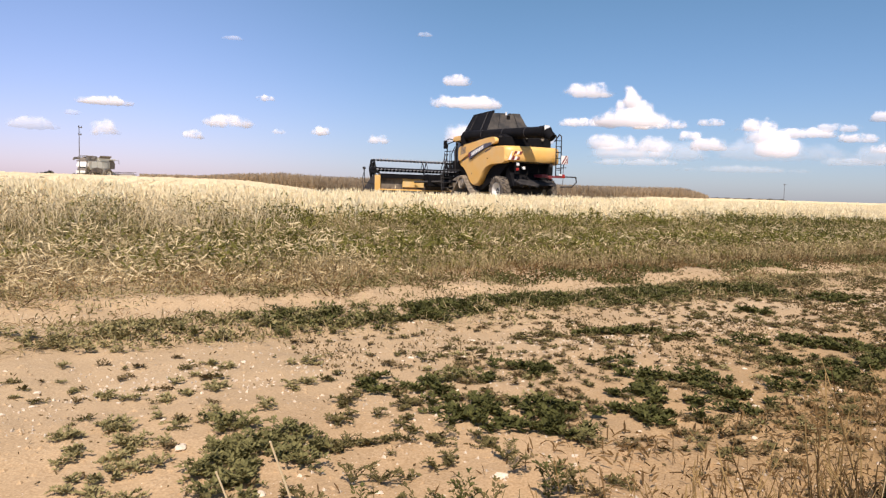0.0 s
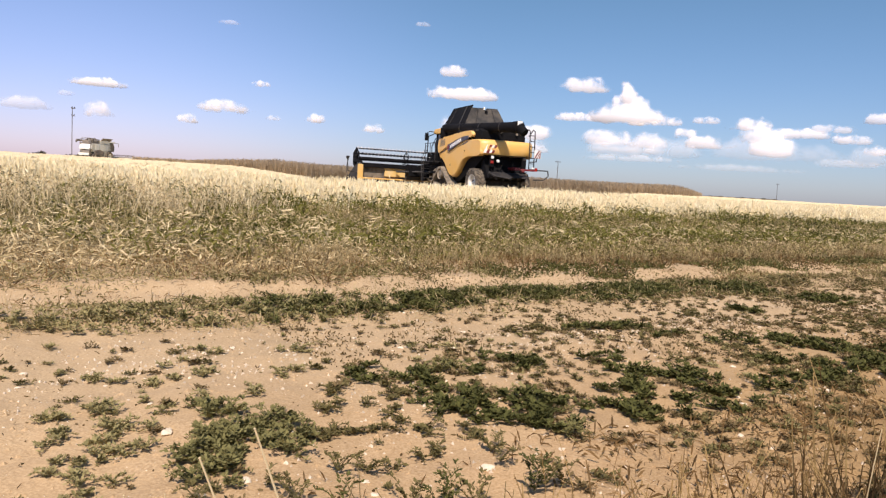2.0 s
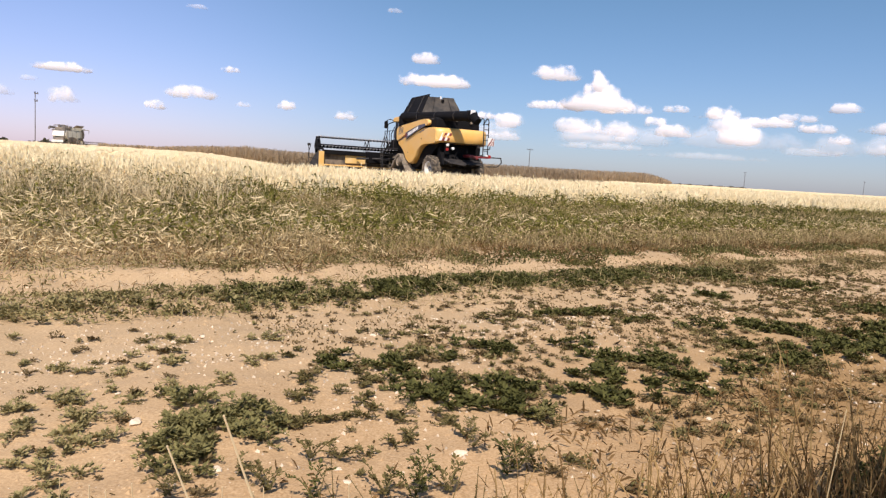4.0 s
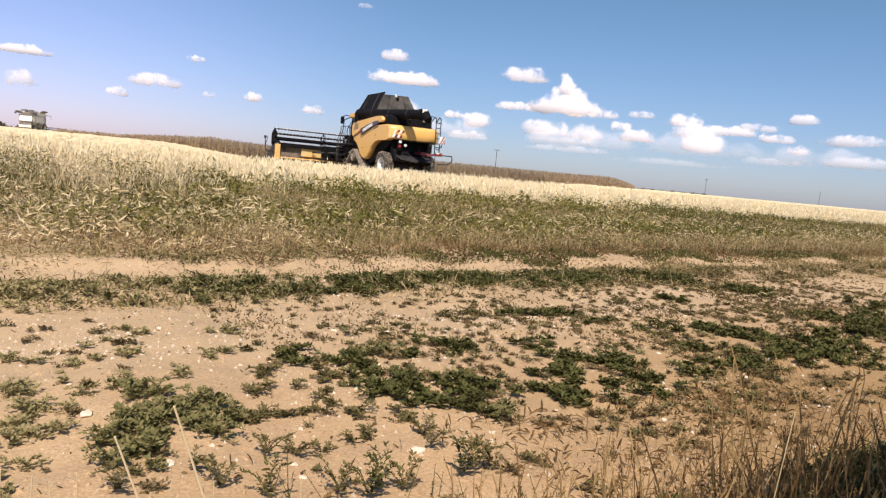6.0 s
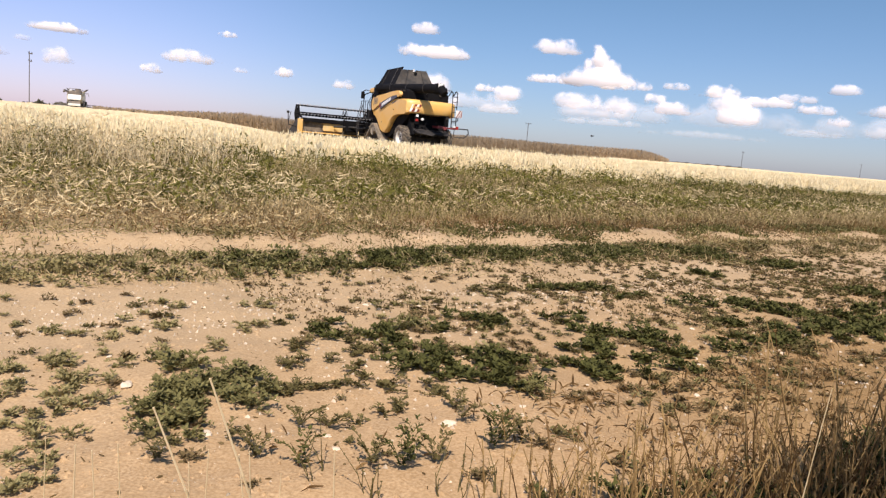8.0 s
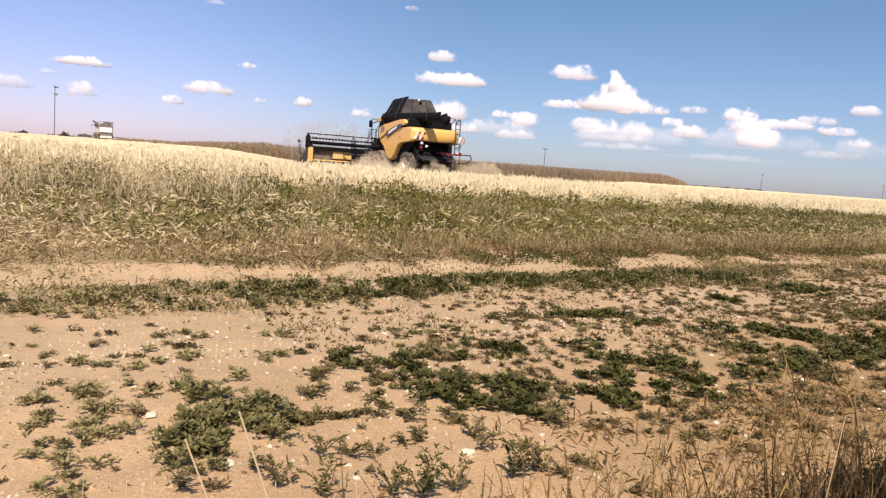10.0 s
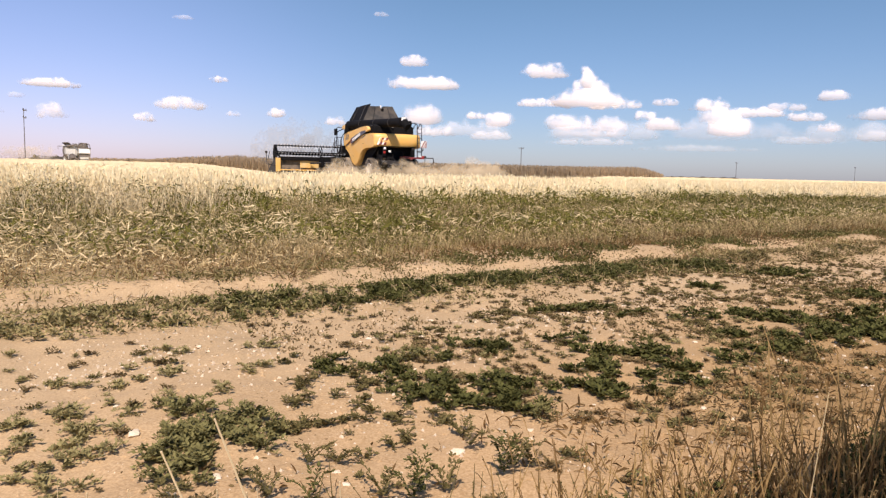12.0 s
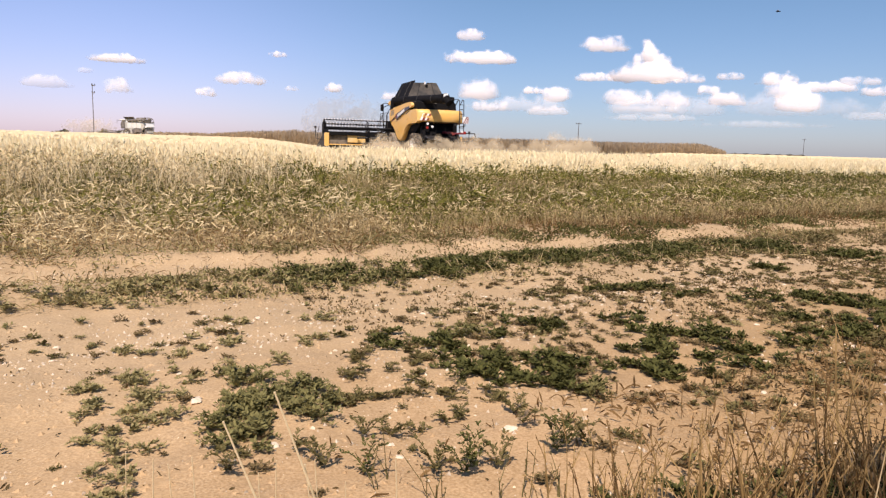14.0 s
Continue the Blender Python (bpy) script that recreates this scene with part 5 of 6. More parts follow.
def make_pole(az, r, top, arms=1):
    x, y = r * math.sin(radians(az)), r * math.cos(radians(az))
    z = float(height(x, y))
    tall = 1.5 + r * math.tan(radians(top)) - z
    p = thing("power_pole", pose(x, y, z, 0, 0, 30), "weathered power pole with a short crossarm", "power pole", "power line")
    part("post", rod(bmesh.new(), (0, 0, -0.4), (0, 0, tall), 0.085 if arms > 1 else 0.14, 0.06 if arms > 1 else 0.10, sides=10), POLE_WOOD, p)
    for k in range(arms):
        zz = tall - 0.45 - 1.3 * k
        half = (1.2 if arms == 1 else 0.5) if k == 0 else 0.4
        arm = part("crossarm", box(bmesh.new(), -half * (1 if arms == 1 else 0.25), half, -0.09, 0.09, zz, zz + 0.18), POLE_WOOD, p)
        for s in (-0.8, 0.8):
            part("insulator", rod(bmesh.new(), (s * half * (0.25 if arms > 1 and s < 0 else 1), 0, zz + 0.18), (s * half * (0.25 if arms > 1 and s < 0 else 1), 0, zz + 0.38), 0.06, sides=8), STEEL, arm)
    return p


make_pole(-27.4, 150, 3.80, 2)
make_pole(8.24, 260, 2.15)
make_pole(23.96, 430, 1.24)
make_pole(31.5, 560, 0.98)


def make_bush(az, r, wide, tall, count=500):
    x, y = r * math.sin(radians(az)), r * math.cos(radians(az))
    b = thing("bush", pose(x, y, float(height(x, y)) - 0.1), "dark leafy bush at the far field edge", "bush", "far bushes")
    bm = bmesh.new()
    for k in range(5):
        a = k * 1.3
        rod(bm, (0, 0, 0), (0.3 * wide * math.cos(a), 0.15 * wide * math.sin(a), tall * 0.7), 0.12, 0.04, sides=6)
    part("trunk", bm, POLE_WOOD, b)
    pts = rng.normal(0, 1, (count, 3))
    pts = pts / np.linalg.norm(pts, axis=1, keepdims=True) * rng.uniform(0.5, 1, (count, 1)) ** 0.5
    pts[:, 2] = np.abs(pts[:, 2]) * (0.75 + 0.25 * np.sin(5 * pts[:, 0]))
    pts = pts * (wide / 2, wide / 3, tall)
    v, f = blades(pts, rng.uniform(0.4, 0.9, count), rng.uniform(0.25, 0.5, count), rng.uniform(0.2, 1.2, count))
    sheet("crown", v, f, LEAF_DARK, b)


make_bush(-29.4, 205, 5.0, 1.5, 300)
make_bush(-27.0, 185, 6, 1.6, 260)
make_bush(-25.8, 190, 7, 1.6, 260)
for k in range(7):
    make_bush(19.4 + 0.72 * k, 470 + 10 * (k % 3), 8.5, 0.9 + 0.25 * (k % 2), 260)

# ---- clouds: far lumpy cumulus ----


def vapour_mat(name, color, back):
    """Vapour or dust in the air: lumpy, thinning out towards the outline, flat below; it varies from one to the next."""
    m = bpy.data.materials.new(name)
    m.use_nodes = True
    n, l = m.node_tree.nodes, m.node_tree.links
    n.remove(n["Principled BSDF"])
    white, thin, clear = (n.new("ShaderNodeBsdf" + k) for k in ("Diffuse", "Translucent", "Transparent"))
    a, b = n.new("ShaderNodeMixShader"), n.new("ShaderNodeMixShader")
    white.inputs["Color"].default_value = (*color, 1)
    thin.inputs["Color"].default_value = (*back, 1)
    a.inputs["Fac"].default_value = 0.25
    l.new(white.outputs[0], a.inputs[1])
    l.new(thin.outputs[0], a.inputs[2])
    where, info = n.new("ShaderNodeTexCoord"), n.new("ShaderNodeObjectInfo")

    def calc(kind, x, y=None):
        node = n.new("ShaderNodeMath")
        node.operation = kind
        for i, v in enumerate((x, y)):
            if v is None:
                continue
            if isinstance(v, float):
                node.inputs[i].default_value = v
            else:
                l.new(v, node.inputs[i])
        return node.outputs[0]

    def puffs(scale, detail, seed):
        tex = n.new("ShaderNodeTexNoise")
        tex.noise_dimensions = "4D"
        tex.inputs["Scale"].default_value, tex.inputs["Detail"].default_value = scale, detail
        l.new(where.outputs["Object"], tex.inputs["Vector"])
        l.new(calc("ADD", calc("MULTIPLY", info.outputs["Random"], 40.0), seed), tex.inputs["W"])
        return tex.outputs["Fac"]

    split = n.new("ShaderNodeSeparateXYZ")
    l.new(where.outputs["Generated"], split.inputs[0])
    gx = calc("SUBTRACT", calc("MULTIPLY", split.outputs["X"], 2.0), 1.0)
    gz = calc("SUBTRACT", calc("MULTIPLY", split.outputs["Z"], 2.0), 0.7)
    upper = calc("MAXIMUM", calc("MULTIPLY", gz, 0.8), 0.0)
    lower = calc("MAXIMUM", calc("MULTIPLY", gz, -2.4), 0.0)
    far = calc("ADD", calc("POWER", calc("ABSOLUTE", gx), 2.0), calc("ADD", calc("POWER", upper, 2.0), calc("POWER", lower, 2.0)))
    big, fine = puffs(1.25, 2, 0.0), puffs(3.4, 4, 9.0)
    body = calc("ADD", calc("SUBTRACT", 0.62, far), calc("ADD", calc("MULTIPLY", calc("SUBTRACT", big, 0.5), 1.7), calc("MULTIPLY", calc("SUBTRACT", fine, 0.5), 0.75)))
    edge = n.new("ShaderNodeMapRange")
    edge.interpolation_type = "SMOOTHSTEP"
    edge.inputs["From Min"].default_value, edge.inputs["From Max"].default_value = 0.0, 0.55
    l.new(body, edge.inputs["Value"])
    border = calc("MULTIPLY", calc("LESS_THAN", far, 1.5), edge.outputs["Result"])
    l.new(calc("MULTIPLY", border, info.outputs["Alpha"]), b.inputs["Fac"])
    l.new(clear.outputs[0], b.inputs[1])
    l.new(a.outputs[0], b.inputs[2])
    l.new(b.outputs[0], n["Material Output"].inputs["Surface"])
    return m


CLOUD = vapour_mat("cloud_vapour", (0.95, 0.92, 0.93), (0.95, 0.92, 0.95))
DUST_AIR = vapour_mat("raised_dust", (0.58, 0.48, 0.33), (0.58, 0.48, 0.33))
SMOKE_AIR = vapour_mat("fine_grey_dust", (0.36, 0.34, 0.31), (0.36, 0.34, 0.31))


def vapour_sheet(name, ratio, material, solid, lift=0.0):
    """A swelling sheet one unit tall and ratio wide, its hollow side turned away."""
    cols, rows = 28, 16
    gx, gz = np.meshgrid(np.linspace(-1, 1, cols), np.linspace(-1, 1, rows))
    swell = np.sqrt(np.clip(1 - gx ** 2 - 0.8 * gz ** 2, 0, 1))
    v = np.stack([gx * ratio / 2, -0.45 * swell, gz / 2 + lift], 2).reshape(-1, 3)
    k = (np.arange(rows - 1)[:, None] * cols + np.arange(cols - 1)[None]).ravel()
    ob = sheet(name, v, np.stack([k, k + 1, k + cols + 1, k + cols], 1), material)
    ob.data.polygons.foreach_set("use_smooth", [True] * len(ob.data.polygons))
    ob.color = (1, 1, 1, min(1.0, solid))
    ob.visible_shadow = False
    return ob


def cloud(az, el, wide, tall, solid):
    """A far cloud, a swelling sheet of vapour kilometres off; sizes in degrees as seen from the track."""
    r, deg = 3600.0, 3600.0 * math.pi / 180
    h = tall * deg * 1.45
    ob = vapour_sheet("cloud", wide / tall * 0.92, CLOUD, solid)
    a, e = radians(az), radians(el)
    ob.matrix_basis = pose(r * math.cos(e) * math.sin(a), r * math.cos(e) * math.cos(a), 1.5 + r * math.sin(e), 0, 0, -az) @ Matrix.Diagonal((h, h, h, 1))
    tagged(ob, "small white fair-weather cumulus cloud" if solid > 0.45 else "faint wisp of white cloud", "cloud", "clouds", kind="structure")


cloud(-25.9, 5.58, 4.00, 0.71, 1.0)
cloud(-25.7, 3.7, 2.3, 1.5, 1.0)
cloud(-30.2, 3.74, 3.33, 0.98, 0.46)
cloud(-27.8, 4.67, 1.07, 0.44, 0.3)
cloud(-19.8, 3.60, 1.69, 0.89, 1.0)
cloud(-17.2, 4.68, 3.78, 1.24, 1.0)
cloud(-14.7, 6.54, 1.51, 0.58, 0.9)
cloud(-13.7, 4.11, 1.24, 0.44, 0.5)
cloud(-10.6, 4.29, 1.60, 0.80, 1.0)
cloud(-6.1, 3.83, 1.78, 0.89, 0.8)
cloud(-0.2, 8.44, 2.13, 1.07, 0.8)
cloud(0.3, 6.81, 5.78, 1.16, 1.0)
cloud(0.4, 4.47, 3.33, 2.00, 1.0)
cloud(1.3, 3.28, 3.11, 1.11, 0.8)
cloud(4.5, 4.48, 1.87, 0.67, 0.9)
cloud(6.5, 4.18, 2.44, 1.33, 0.9)
cloud(5.9, 2.97, 3.33, 0.80, 0.5)
cloud(10.0, 7.81, 3.91, 1.33, 0.9)
cloud(12.85, 7.75, 1.0, 1.2, 1.0)
cloud(13.15, 7.2, 1.6, 1.5, 1.0)
cloud(12.5, 6.7, 1.5, 1.2, 1.0)
cloud(13.7, 6.5, 2.2, 1.4, 1.0)
cloud(13.2, 5.85, 5.0, 1.7, 1.0)
cloud(9.6, 5.5, 4.6, 0.8, 0.9)
cloud(15.0, 5.4, 4.2, 1.0, 1.0)
cloud(11.9, 4.05, 3.6, 1.5, 0.85)
cloud(15.0, 3.95, 3.4, 1.5, 0.7)
cloud(13.4, 3.3, 6.0, 0.8, 0.5)
cloud(18.8, 5.55, 2.22, 0.67, 0.7)
cloud(17.6, 4.53, 2.00, 0.98, 0.9)
cloud(19.2, 4.01, 3.33, 1.24, 0.9)
cloud(21.8, 5.30, 2.89, 1.07, 1.0)
cloud(23.4, 3.75, 3.11, 1.78, 0.9)
cloud(25.1, 4.72, 4.89, 0.80, 0.8)
cloud(28.3, 4.39, 2.22, 0.80, 0.8)
cloud(30.0, 3.70, 2.00, 0.89, 0.8)
cloud(29.9, 5.78, 2.13, 0.80, 0.7)
cloud(-17.2, 10.68, 1.56, 0.36, 0.3)
cloud(-2.8, 11.76, 1.33, 0.44, 0.3)
cloud(13.4, 2.61, 7.11, 0.62, 0.3)
cloud(21.4, 2.20, 8.89, 0.53, 0.2)
cloud(28.2, 2.79, 5.33, 0.71, 0.3)
cloud(14.0, 3.4, 9.5, 1.7, 0.30)
cloud(22.5, 3.5, 10.0, 1.8, 0.25)
cloud(30.5, 3.3, 9.0, 1.6, 0.28)
cloud(4.5, 3.4, 6.0, 1.3, 0.34)
cloud(22.6, 4.5, 3.4, 1.6, 0.85)
cloud(27.0, 5.1, 3.2, 0.8, 0.6)
cloud(33.0, 4.51, 4.00, 0.98, 0.7)
cloud(33.4, 3.07, 5.33, 0.89, 0.4)

# ---- weeds, stones and stalks on the track ----


def leafy(bases, directions, lengths, leaf, per_stem, rise, droop=0.0):
    """Stems running out from bases with pairs of small leaves; returns verts and faces."""
    verts, faces = [], []
    for b, d, L, up in zip(bases, directions, lengths, rise):
        k = max(3, int(per_stem * rng.uniform(0.8, 1.2)))
        s = np.linspace(0.08, 1, k)
        curl = d + rng.normal(0, 0.35) * s
        x, y = b[0] + L * s * np.cos(curl), b[1] + L * s * np.sin(curl)
        z = b[2] + up * np.sin(np.pi * np.minimum(s, 0.85) / 1.7) - droop * s * s + 0.008
        for i in range(k):
            for side in (-1, 1):
                a = curl[i] + side * rng.uniform(0.5, 1.4)
                size = leaf * rng.uniform(0.6, 1.4)
                tilt = rng.uniform(-0.1, 0.9)
                o = len(verts)
                c = np.array((x[i], y[i], z[i]))
                out = np.array((np.cos(a) * np.cos(tilt), np.sin(a) * np.cos(tilt), np.sin(tilt)))
                wid = np.array((-np.sin(a), np.cos(a), rng.uniform(-0.5, 0.5))) * 0.26
                verts += [c, c + size * (0.5 * out + wid), c + size * out, c + size * (0.5 * out - wid)]
                faces += [(o, o + 1, o + 2, o + 3)]
        for i in range(k - 1):
            o = len(verts)
            p, q = np.array((x[i], y[i], z[i])), np.array((x[i + 1], y[i + 1], z[i + 1]))
            verts += [p + (0, 0, 0.003), q + (0, 0, 0.003), q - (0, 0, 0.003), p - (0, 0, 0.003)]
            faces.append((o, o + 1, o + 2, o + 3))
    return np.array(verts), faces


def runners(origins, stems, reach, nodes, leaf, tall):
    """Creeping weeds: stems running out low from each origin with pairs of oval leaves; x, y origins to verts and faces."""
    count = len(origins) * stems
    size = np.repeat(rng.uniform(0.6, 1.35, len(origins)), stems)
    way = rng.uniform(0, 2 * np.pi, count)
    s = (np.arange(nodes) + 0.4) / nodes
    curl = way[:, None] + rng.normal(0, 0.5, count)[:, None] * s
    far = (reach * size * rng.uniform(0.45, 1.25, count))[:, None] * s
    start = np.repeat(origins, stems, 0)
    x, y = start[:, :1] + far * np.cos(curl), start[:, 1:] + far * np.sin(curl)
    lift = (tall * size * rng.uniform(0.1, 1.0, count))[:, None] * np.sin(np.pi * (0.12 + 0.66 * s)) + 0.006
    z = height(x, y) + lift
    node = np.stack([x, y, z], 2)
    verts, faces = [], []
    for turn in (-1, 1):
        a = curl + turn * rng.uniform(0.4, 1.4, curl.shape)
        tilt = rng.uniform(-0.15, 1.0, curl.shape)
        out = np.stack([np.cos(a) * np.cos(tilt), np.sin(a) * np.cos(tilt), np.sin(tilt)], 2)
        wide = np.stack([-np.sin(a), np.cos(a), rng.uniform(-0.55, 0.55, curl.shape)], 2)
        L = (leaf * rng.uniform(0.55, 1.4, curl.shape))[:, :, None]
        v = np.stack([node, node + L * (0.48 * out + 0.27 * wide), node + L * out, node + L * (0.48 * out - 0.27 * wide)], 2).reshape(-1, 3)
        faces.append(np.arange(len(v)).reshape(-1, 4) + sum(len(q) for q in verts))
        verts.append(v)
    p, q = node[:, :-1].reshape(-1, 3), node[:, 1:].reshape(-1, 3)
    v = np.stack([p + (0, 0, 0.003), q + (0, 0, 0.002), q - (0, 0, 0.002), p - (0, 0, 0.003)], 1).reshape(-1, 3)
    faces.append(np.arange(len(v)).reshape(-1, 4) + sum(len(q) for q in verts))
    verts.append(v)
    return np.concatenate(verts), np.concatenate(faces)


def weed_mat(x, y, rx, ry, dense, gaps, leaf, tall, reach, material, label):
    """A low mat of creeping weeds with an uneven edge and bare gaps."""
    count = max(4, int(math.pi * rx * ry * dense * 1.7))
    ang, rad = rng.uniform(0, 2 * np.pi, count), rng.uniform(0, 1, count) ** 0.5
    rad = rad * (1 + 0.3 * np.sin(3 * ang + x * 5) + 0.2 * np.sin(7 * ang + y * 3))
    px, py = x + 1.35 * rx * rad * np.cos(ang), y + 1.6 * ry * rad * np.sin(ang)
    keep = wobble(px, py, 0.05, 4.0) > gaps + rng.uniform(-0.2, 0.6, count) * rad
    keep[:3] = True
    v, f = runners(np.stack([px, py], 1)[keep], 7, reach, 8, leaf, tall)
    at = np.array((x, y, float(height(x, y))))
    ob = sheet("weed_mat", v - at, f, material)
    ob.location = at
    return tagged(ob, label, "weed", "weed mats on the track", kind="stuff")


def green_mat(x, y, rx, ry, tall=0.055, dense=66):
    grow = 1.0 + 0.05 * max(y - 5, 0)
    return weed_mat(x, y, rx, ry, dense / grow ** 2, -0.75, 0.033 * grow, tall, 0.085 * grow, GREEN_WEED, "low dark-green knotweed mat spreading on dry soil")


def paled_mat(x, y, rx, ry):
    return weed_mat(x, y, rx, ry * 1.1, 125, -0.95, 0.027, 0.07, 0.085, PALED_WEED, "low green knotweed mat on dry soil, paled for glare")


def sparse_mat(x, y, rx, ry):
    grow = 1.0 + 0.05 * max(y - 5, 0)
    # west of -1 the olive leaf carries the paleness of the glare
    return weed_mat(x, y, rx, ry, (12 if x < -1 else 26) / grow ** 2, -0.2, 0.022 * grow, 0.04, 0.075 * grow, OLIVE if x < -1 else DULL_WEED, "sparse grey-green weeds on dry soil")


def crown_weeds(u0, u1, dense, gaps, material, label):
    """Creeping weeds along the crown between the wheel ruts."""
    count = int((u1 - u0) * 1.15 * dense)
    u = rng.uniform(u0, u1, count)
    n = 7.36 + 0.22 * wobble(u, 0 * u, 0.9, 3.0) + np.clip(rng.normal(0, 0.21, count), -0.5, 0.5)
    keep = wobble(u, n, 0.5, 2.0) + 0.5 * wobble(u, n, 0.12, 5.0) > gaps + rng.uniform(-0.3, 0.3, count)
    v, f = runners(spot(u[keep], n[keep]), 6, 0.11, 6, 0.036, 0.08)
    tagged(sheet("crown_weeds", v, f, material), label, "weed", kind="stuff")


crown_weeds(-6, 3, 22, -0.3, OLIVE, "olive weeds creeping over the crown between the ruts, paled for haze")
crown_weeds(1.6, 4, 34, -0.2, PALED_WEED, "paled green weeds creeping over the crown between the ruts")
crown_weeds(2.5, 4.5, 34, -0.3, GREEN_WEED, "dark green weeds creeping over the crown between the ruts")
crown_weeds(4.2, 11, 66, -0.35, GREEN_WEED, "dark green weeds creeping over the crown between the ruts")
crown_weeds(10.5, 24, 22, 0.05, DULL_WEED, "dull weeds creeping over the crown between the ruts")
sparse_mat(-1.32, 4.59, 0.16, 0.14)
paled_mat(-1.31, 4.31, 0.16, 0.08)
paled_mat(-1.17, 3.96, 0.18, 0.13)
paled_mat(-1.21, 3.68, 0.13, 0.11)
paled_mat(-1.04, 3.63, 0.12, 0.08)
paled_mat(-1.07, 3.36, 0.10, 0.08)
paled_mat(-0.89, 4.04, 0.14, 0.14)
paled_mat(-0.74, 3.77, 0.09, 0.08)
sparse_mat(-0.67, 3.98, 0.09, 0.08)
sparse_mat(-1.91, 4.34, 0.14, 0.13)
sparse_mat(-1.80, 4.01, 0.13, 0.08)
sparse_mat(-1.72, 4.10, 0.09, 0.08)
sparse_mat(-1.67, 3.38, 0.12, 0.08)
sparse_mat(-1.77, 3.42, 0.10, 0.08)
sparse_mat(-1.58, 3.61, 0.09, 0.09)
sparse_mat(-1.51, 3.16, 0.11, 0.08)
sparse_mat(-1.53, 2.94, 0.09, 0.08)
sparse_mat(-1.39, 2.74, 0.08, 0.08)
sparse_mat(-2.18, 4.08, 0.10, 0.08)
sparse_mat(-2.10, 4.20, 0.09, 0.08)
sparse_mat(-2.01, 3.73, 0.05, 0.08)
sparse_mat(-1.79, 3.82, 0.09, 0.08)
sparse_mat(-1.94, 5.95, 0.11, 0.08)
sparse_mat(-1.28, 6.19, 0.12, 0.08)
sparse_mat(-1.21, 5.38, 0.16, 0.08)
sparse_mat(-1.73, 5.09, 0.15, 0.08)
sparse_mat(-1.92, 4.93, 0.11, 0.08)
sparse_mat(-1.92, 5.38, 0.12, 0.08)
sparse_mat(-2.28, 5.01, 0.15, 0.08)
sparse_mat(-2.55, 5.01, 0.12, 0.08)
sparse_mat(-0.82, 4.87, 0.11, 0.08)
sparse_mat(-0.88, 5.69, 0.11, 0.08)
green_mat(-0.62, 5.39, 0.13, 0.18)
green_mat(-0.26, 5.41, 0.15, 0.15)
green_mat(-0.10, 5.18, 0.11, 0.13)
paled_mat(0.01, 5.66, 0.09, 0.08)
green_mat(0.21, 5.63, 0.09, 0.08)
green_mat(0.59, 6.12, 0.19, 0.12)
green_mat(0.74, 5.93, 0.11, 0.08)
sparse_mat(-0.66, 4.65, 0.13, 0.12)
sparse_mat(-0.45, 4.97, 0.15, 0.11)
sparse_mat(-0.29, 4.91, 0.13, 0.08)
green_mat(0.03, 4.76, 0.15, 0.18)
green_mat(0.22, 4.80, 0.14, 0.18)
green_mat(0.50, 4.93, 0.13, 0.14)
green_mat(0.65, 4.84, 0.13, 0.14)
green_mat(0.85, 4.88, 0.13, 0.08)
sparse_mat(-0.46, 4.23, 0.13, 0.08)
sparse_mat(-0.55, 4.09, 0.09, 0.08)
sparse_mat(-0.22, 4.50, 0.10, 0.08)
sparse_mat(-0.09, 4.20, 0.10, 0.08)
sparse_mat(0.01, 3.89, 0.11, 0.08)
green_mat(0.18, 4.48, 0.18, 0.08)
green_mat(0.43, 4.47, 0.17, 0.09)
green_mat(0.63, 4.58, 0.12, 0.08)
green_mat(0.79, 4.43, 0.11, 0.08)
paled_mat(0.88, 4.32, 0.07, 0.08)
sparse_mat(0.20, 4.19, 0.07, 0.08)
sparse_mat(0.15, 6.69, 0.15, 0.10)
sparse_mat(0.76, 7.60, 0.12, 0.08)
sparse_mat(1.09, 7.73, 0.09, 0.09)
green_mat(1.43, 6.38, 0.13, 0.14)
green_mat(2.01, 7.89, 0.35, 0.22)
green_mat(1.61, 5.88, 0.25, 0.12)
green_mat(1.48, 5.35, 0.25, 0.15)
green_mat(1.26, 4.91, 0.22, 0.12)
green_mat(1.36, 4.80, 0.15, 0.08)
sparse_mat(2.20, 6.39, 0.20, 0.14)
green_mat(1.95, 5.90, 0.14, 0.08)
green_mat(2.03, 5.70, 0.21, 0.13)
green_mat(1.94, 5.28, 0.23, 0.10)
green_mat(1.87, 4.98, 0.16, 0.08)
green_mat(2.17, 5.42, 0.08, 0.08)
sparse_mat(1.75, 4.73, 0.10, 0.08)
green_mat(3.96, 9.90, 0.19, 0.19)
sparse_mat(3.24, 9.32, 0.15, 0.16)
green_mat(3.50, 7.59, 0.42, 0.15)
green_mat(3.78, 7.49, 0.31, 0.18)
sparse_mat(2.95, 7.13, 0.17, 0.10)
green_mat(3.99, 7.30, 0.27, 0.14)
green_mat(3.43, 6.66, 0.30, 0.15)
sparse_mat(3.05, 6.92, 0.22, 0.09)
green_mat(2.93, 6.02, 0.22, 0.09)
green_mat(2.60, 5.72, 0.19, 0.08)
sparse_mat(3.29, 5.97, 0.20, 0.17)
sparse_mat(3.37, 5.82, 0.19, 0.16)
sparse_mat(3.40, 6.37, 0.21, 0.13)
sparse_mat(3.99, 6.79, 0.22, 0.15)
green_mat(4.64, 7.38, 0.28, 0.16)
green_mat(5.14, 7.76, 0.22, 0.22)
green_mat(5.94, 8.90, 0.32, 0.30)
sparse_mat(5.12, 8.42, 0.27, 0.27)
sparse_mat(5.28, 9.25, 0.37, 0.38)
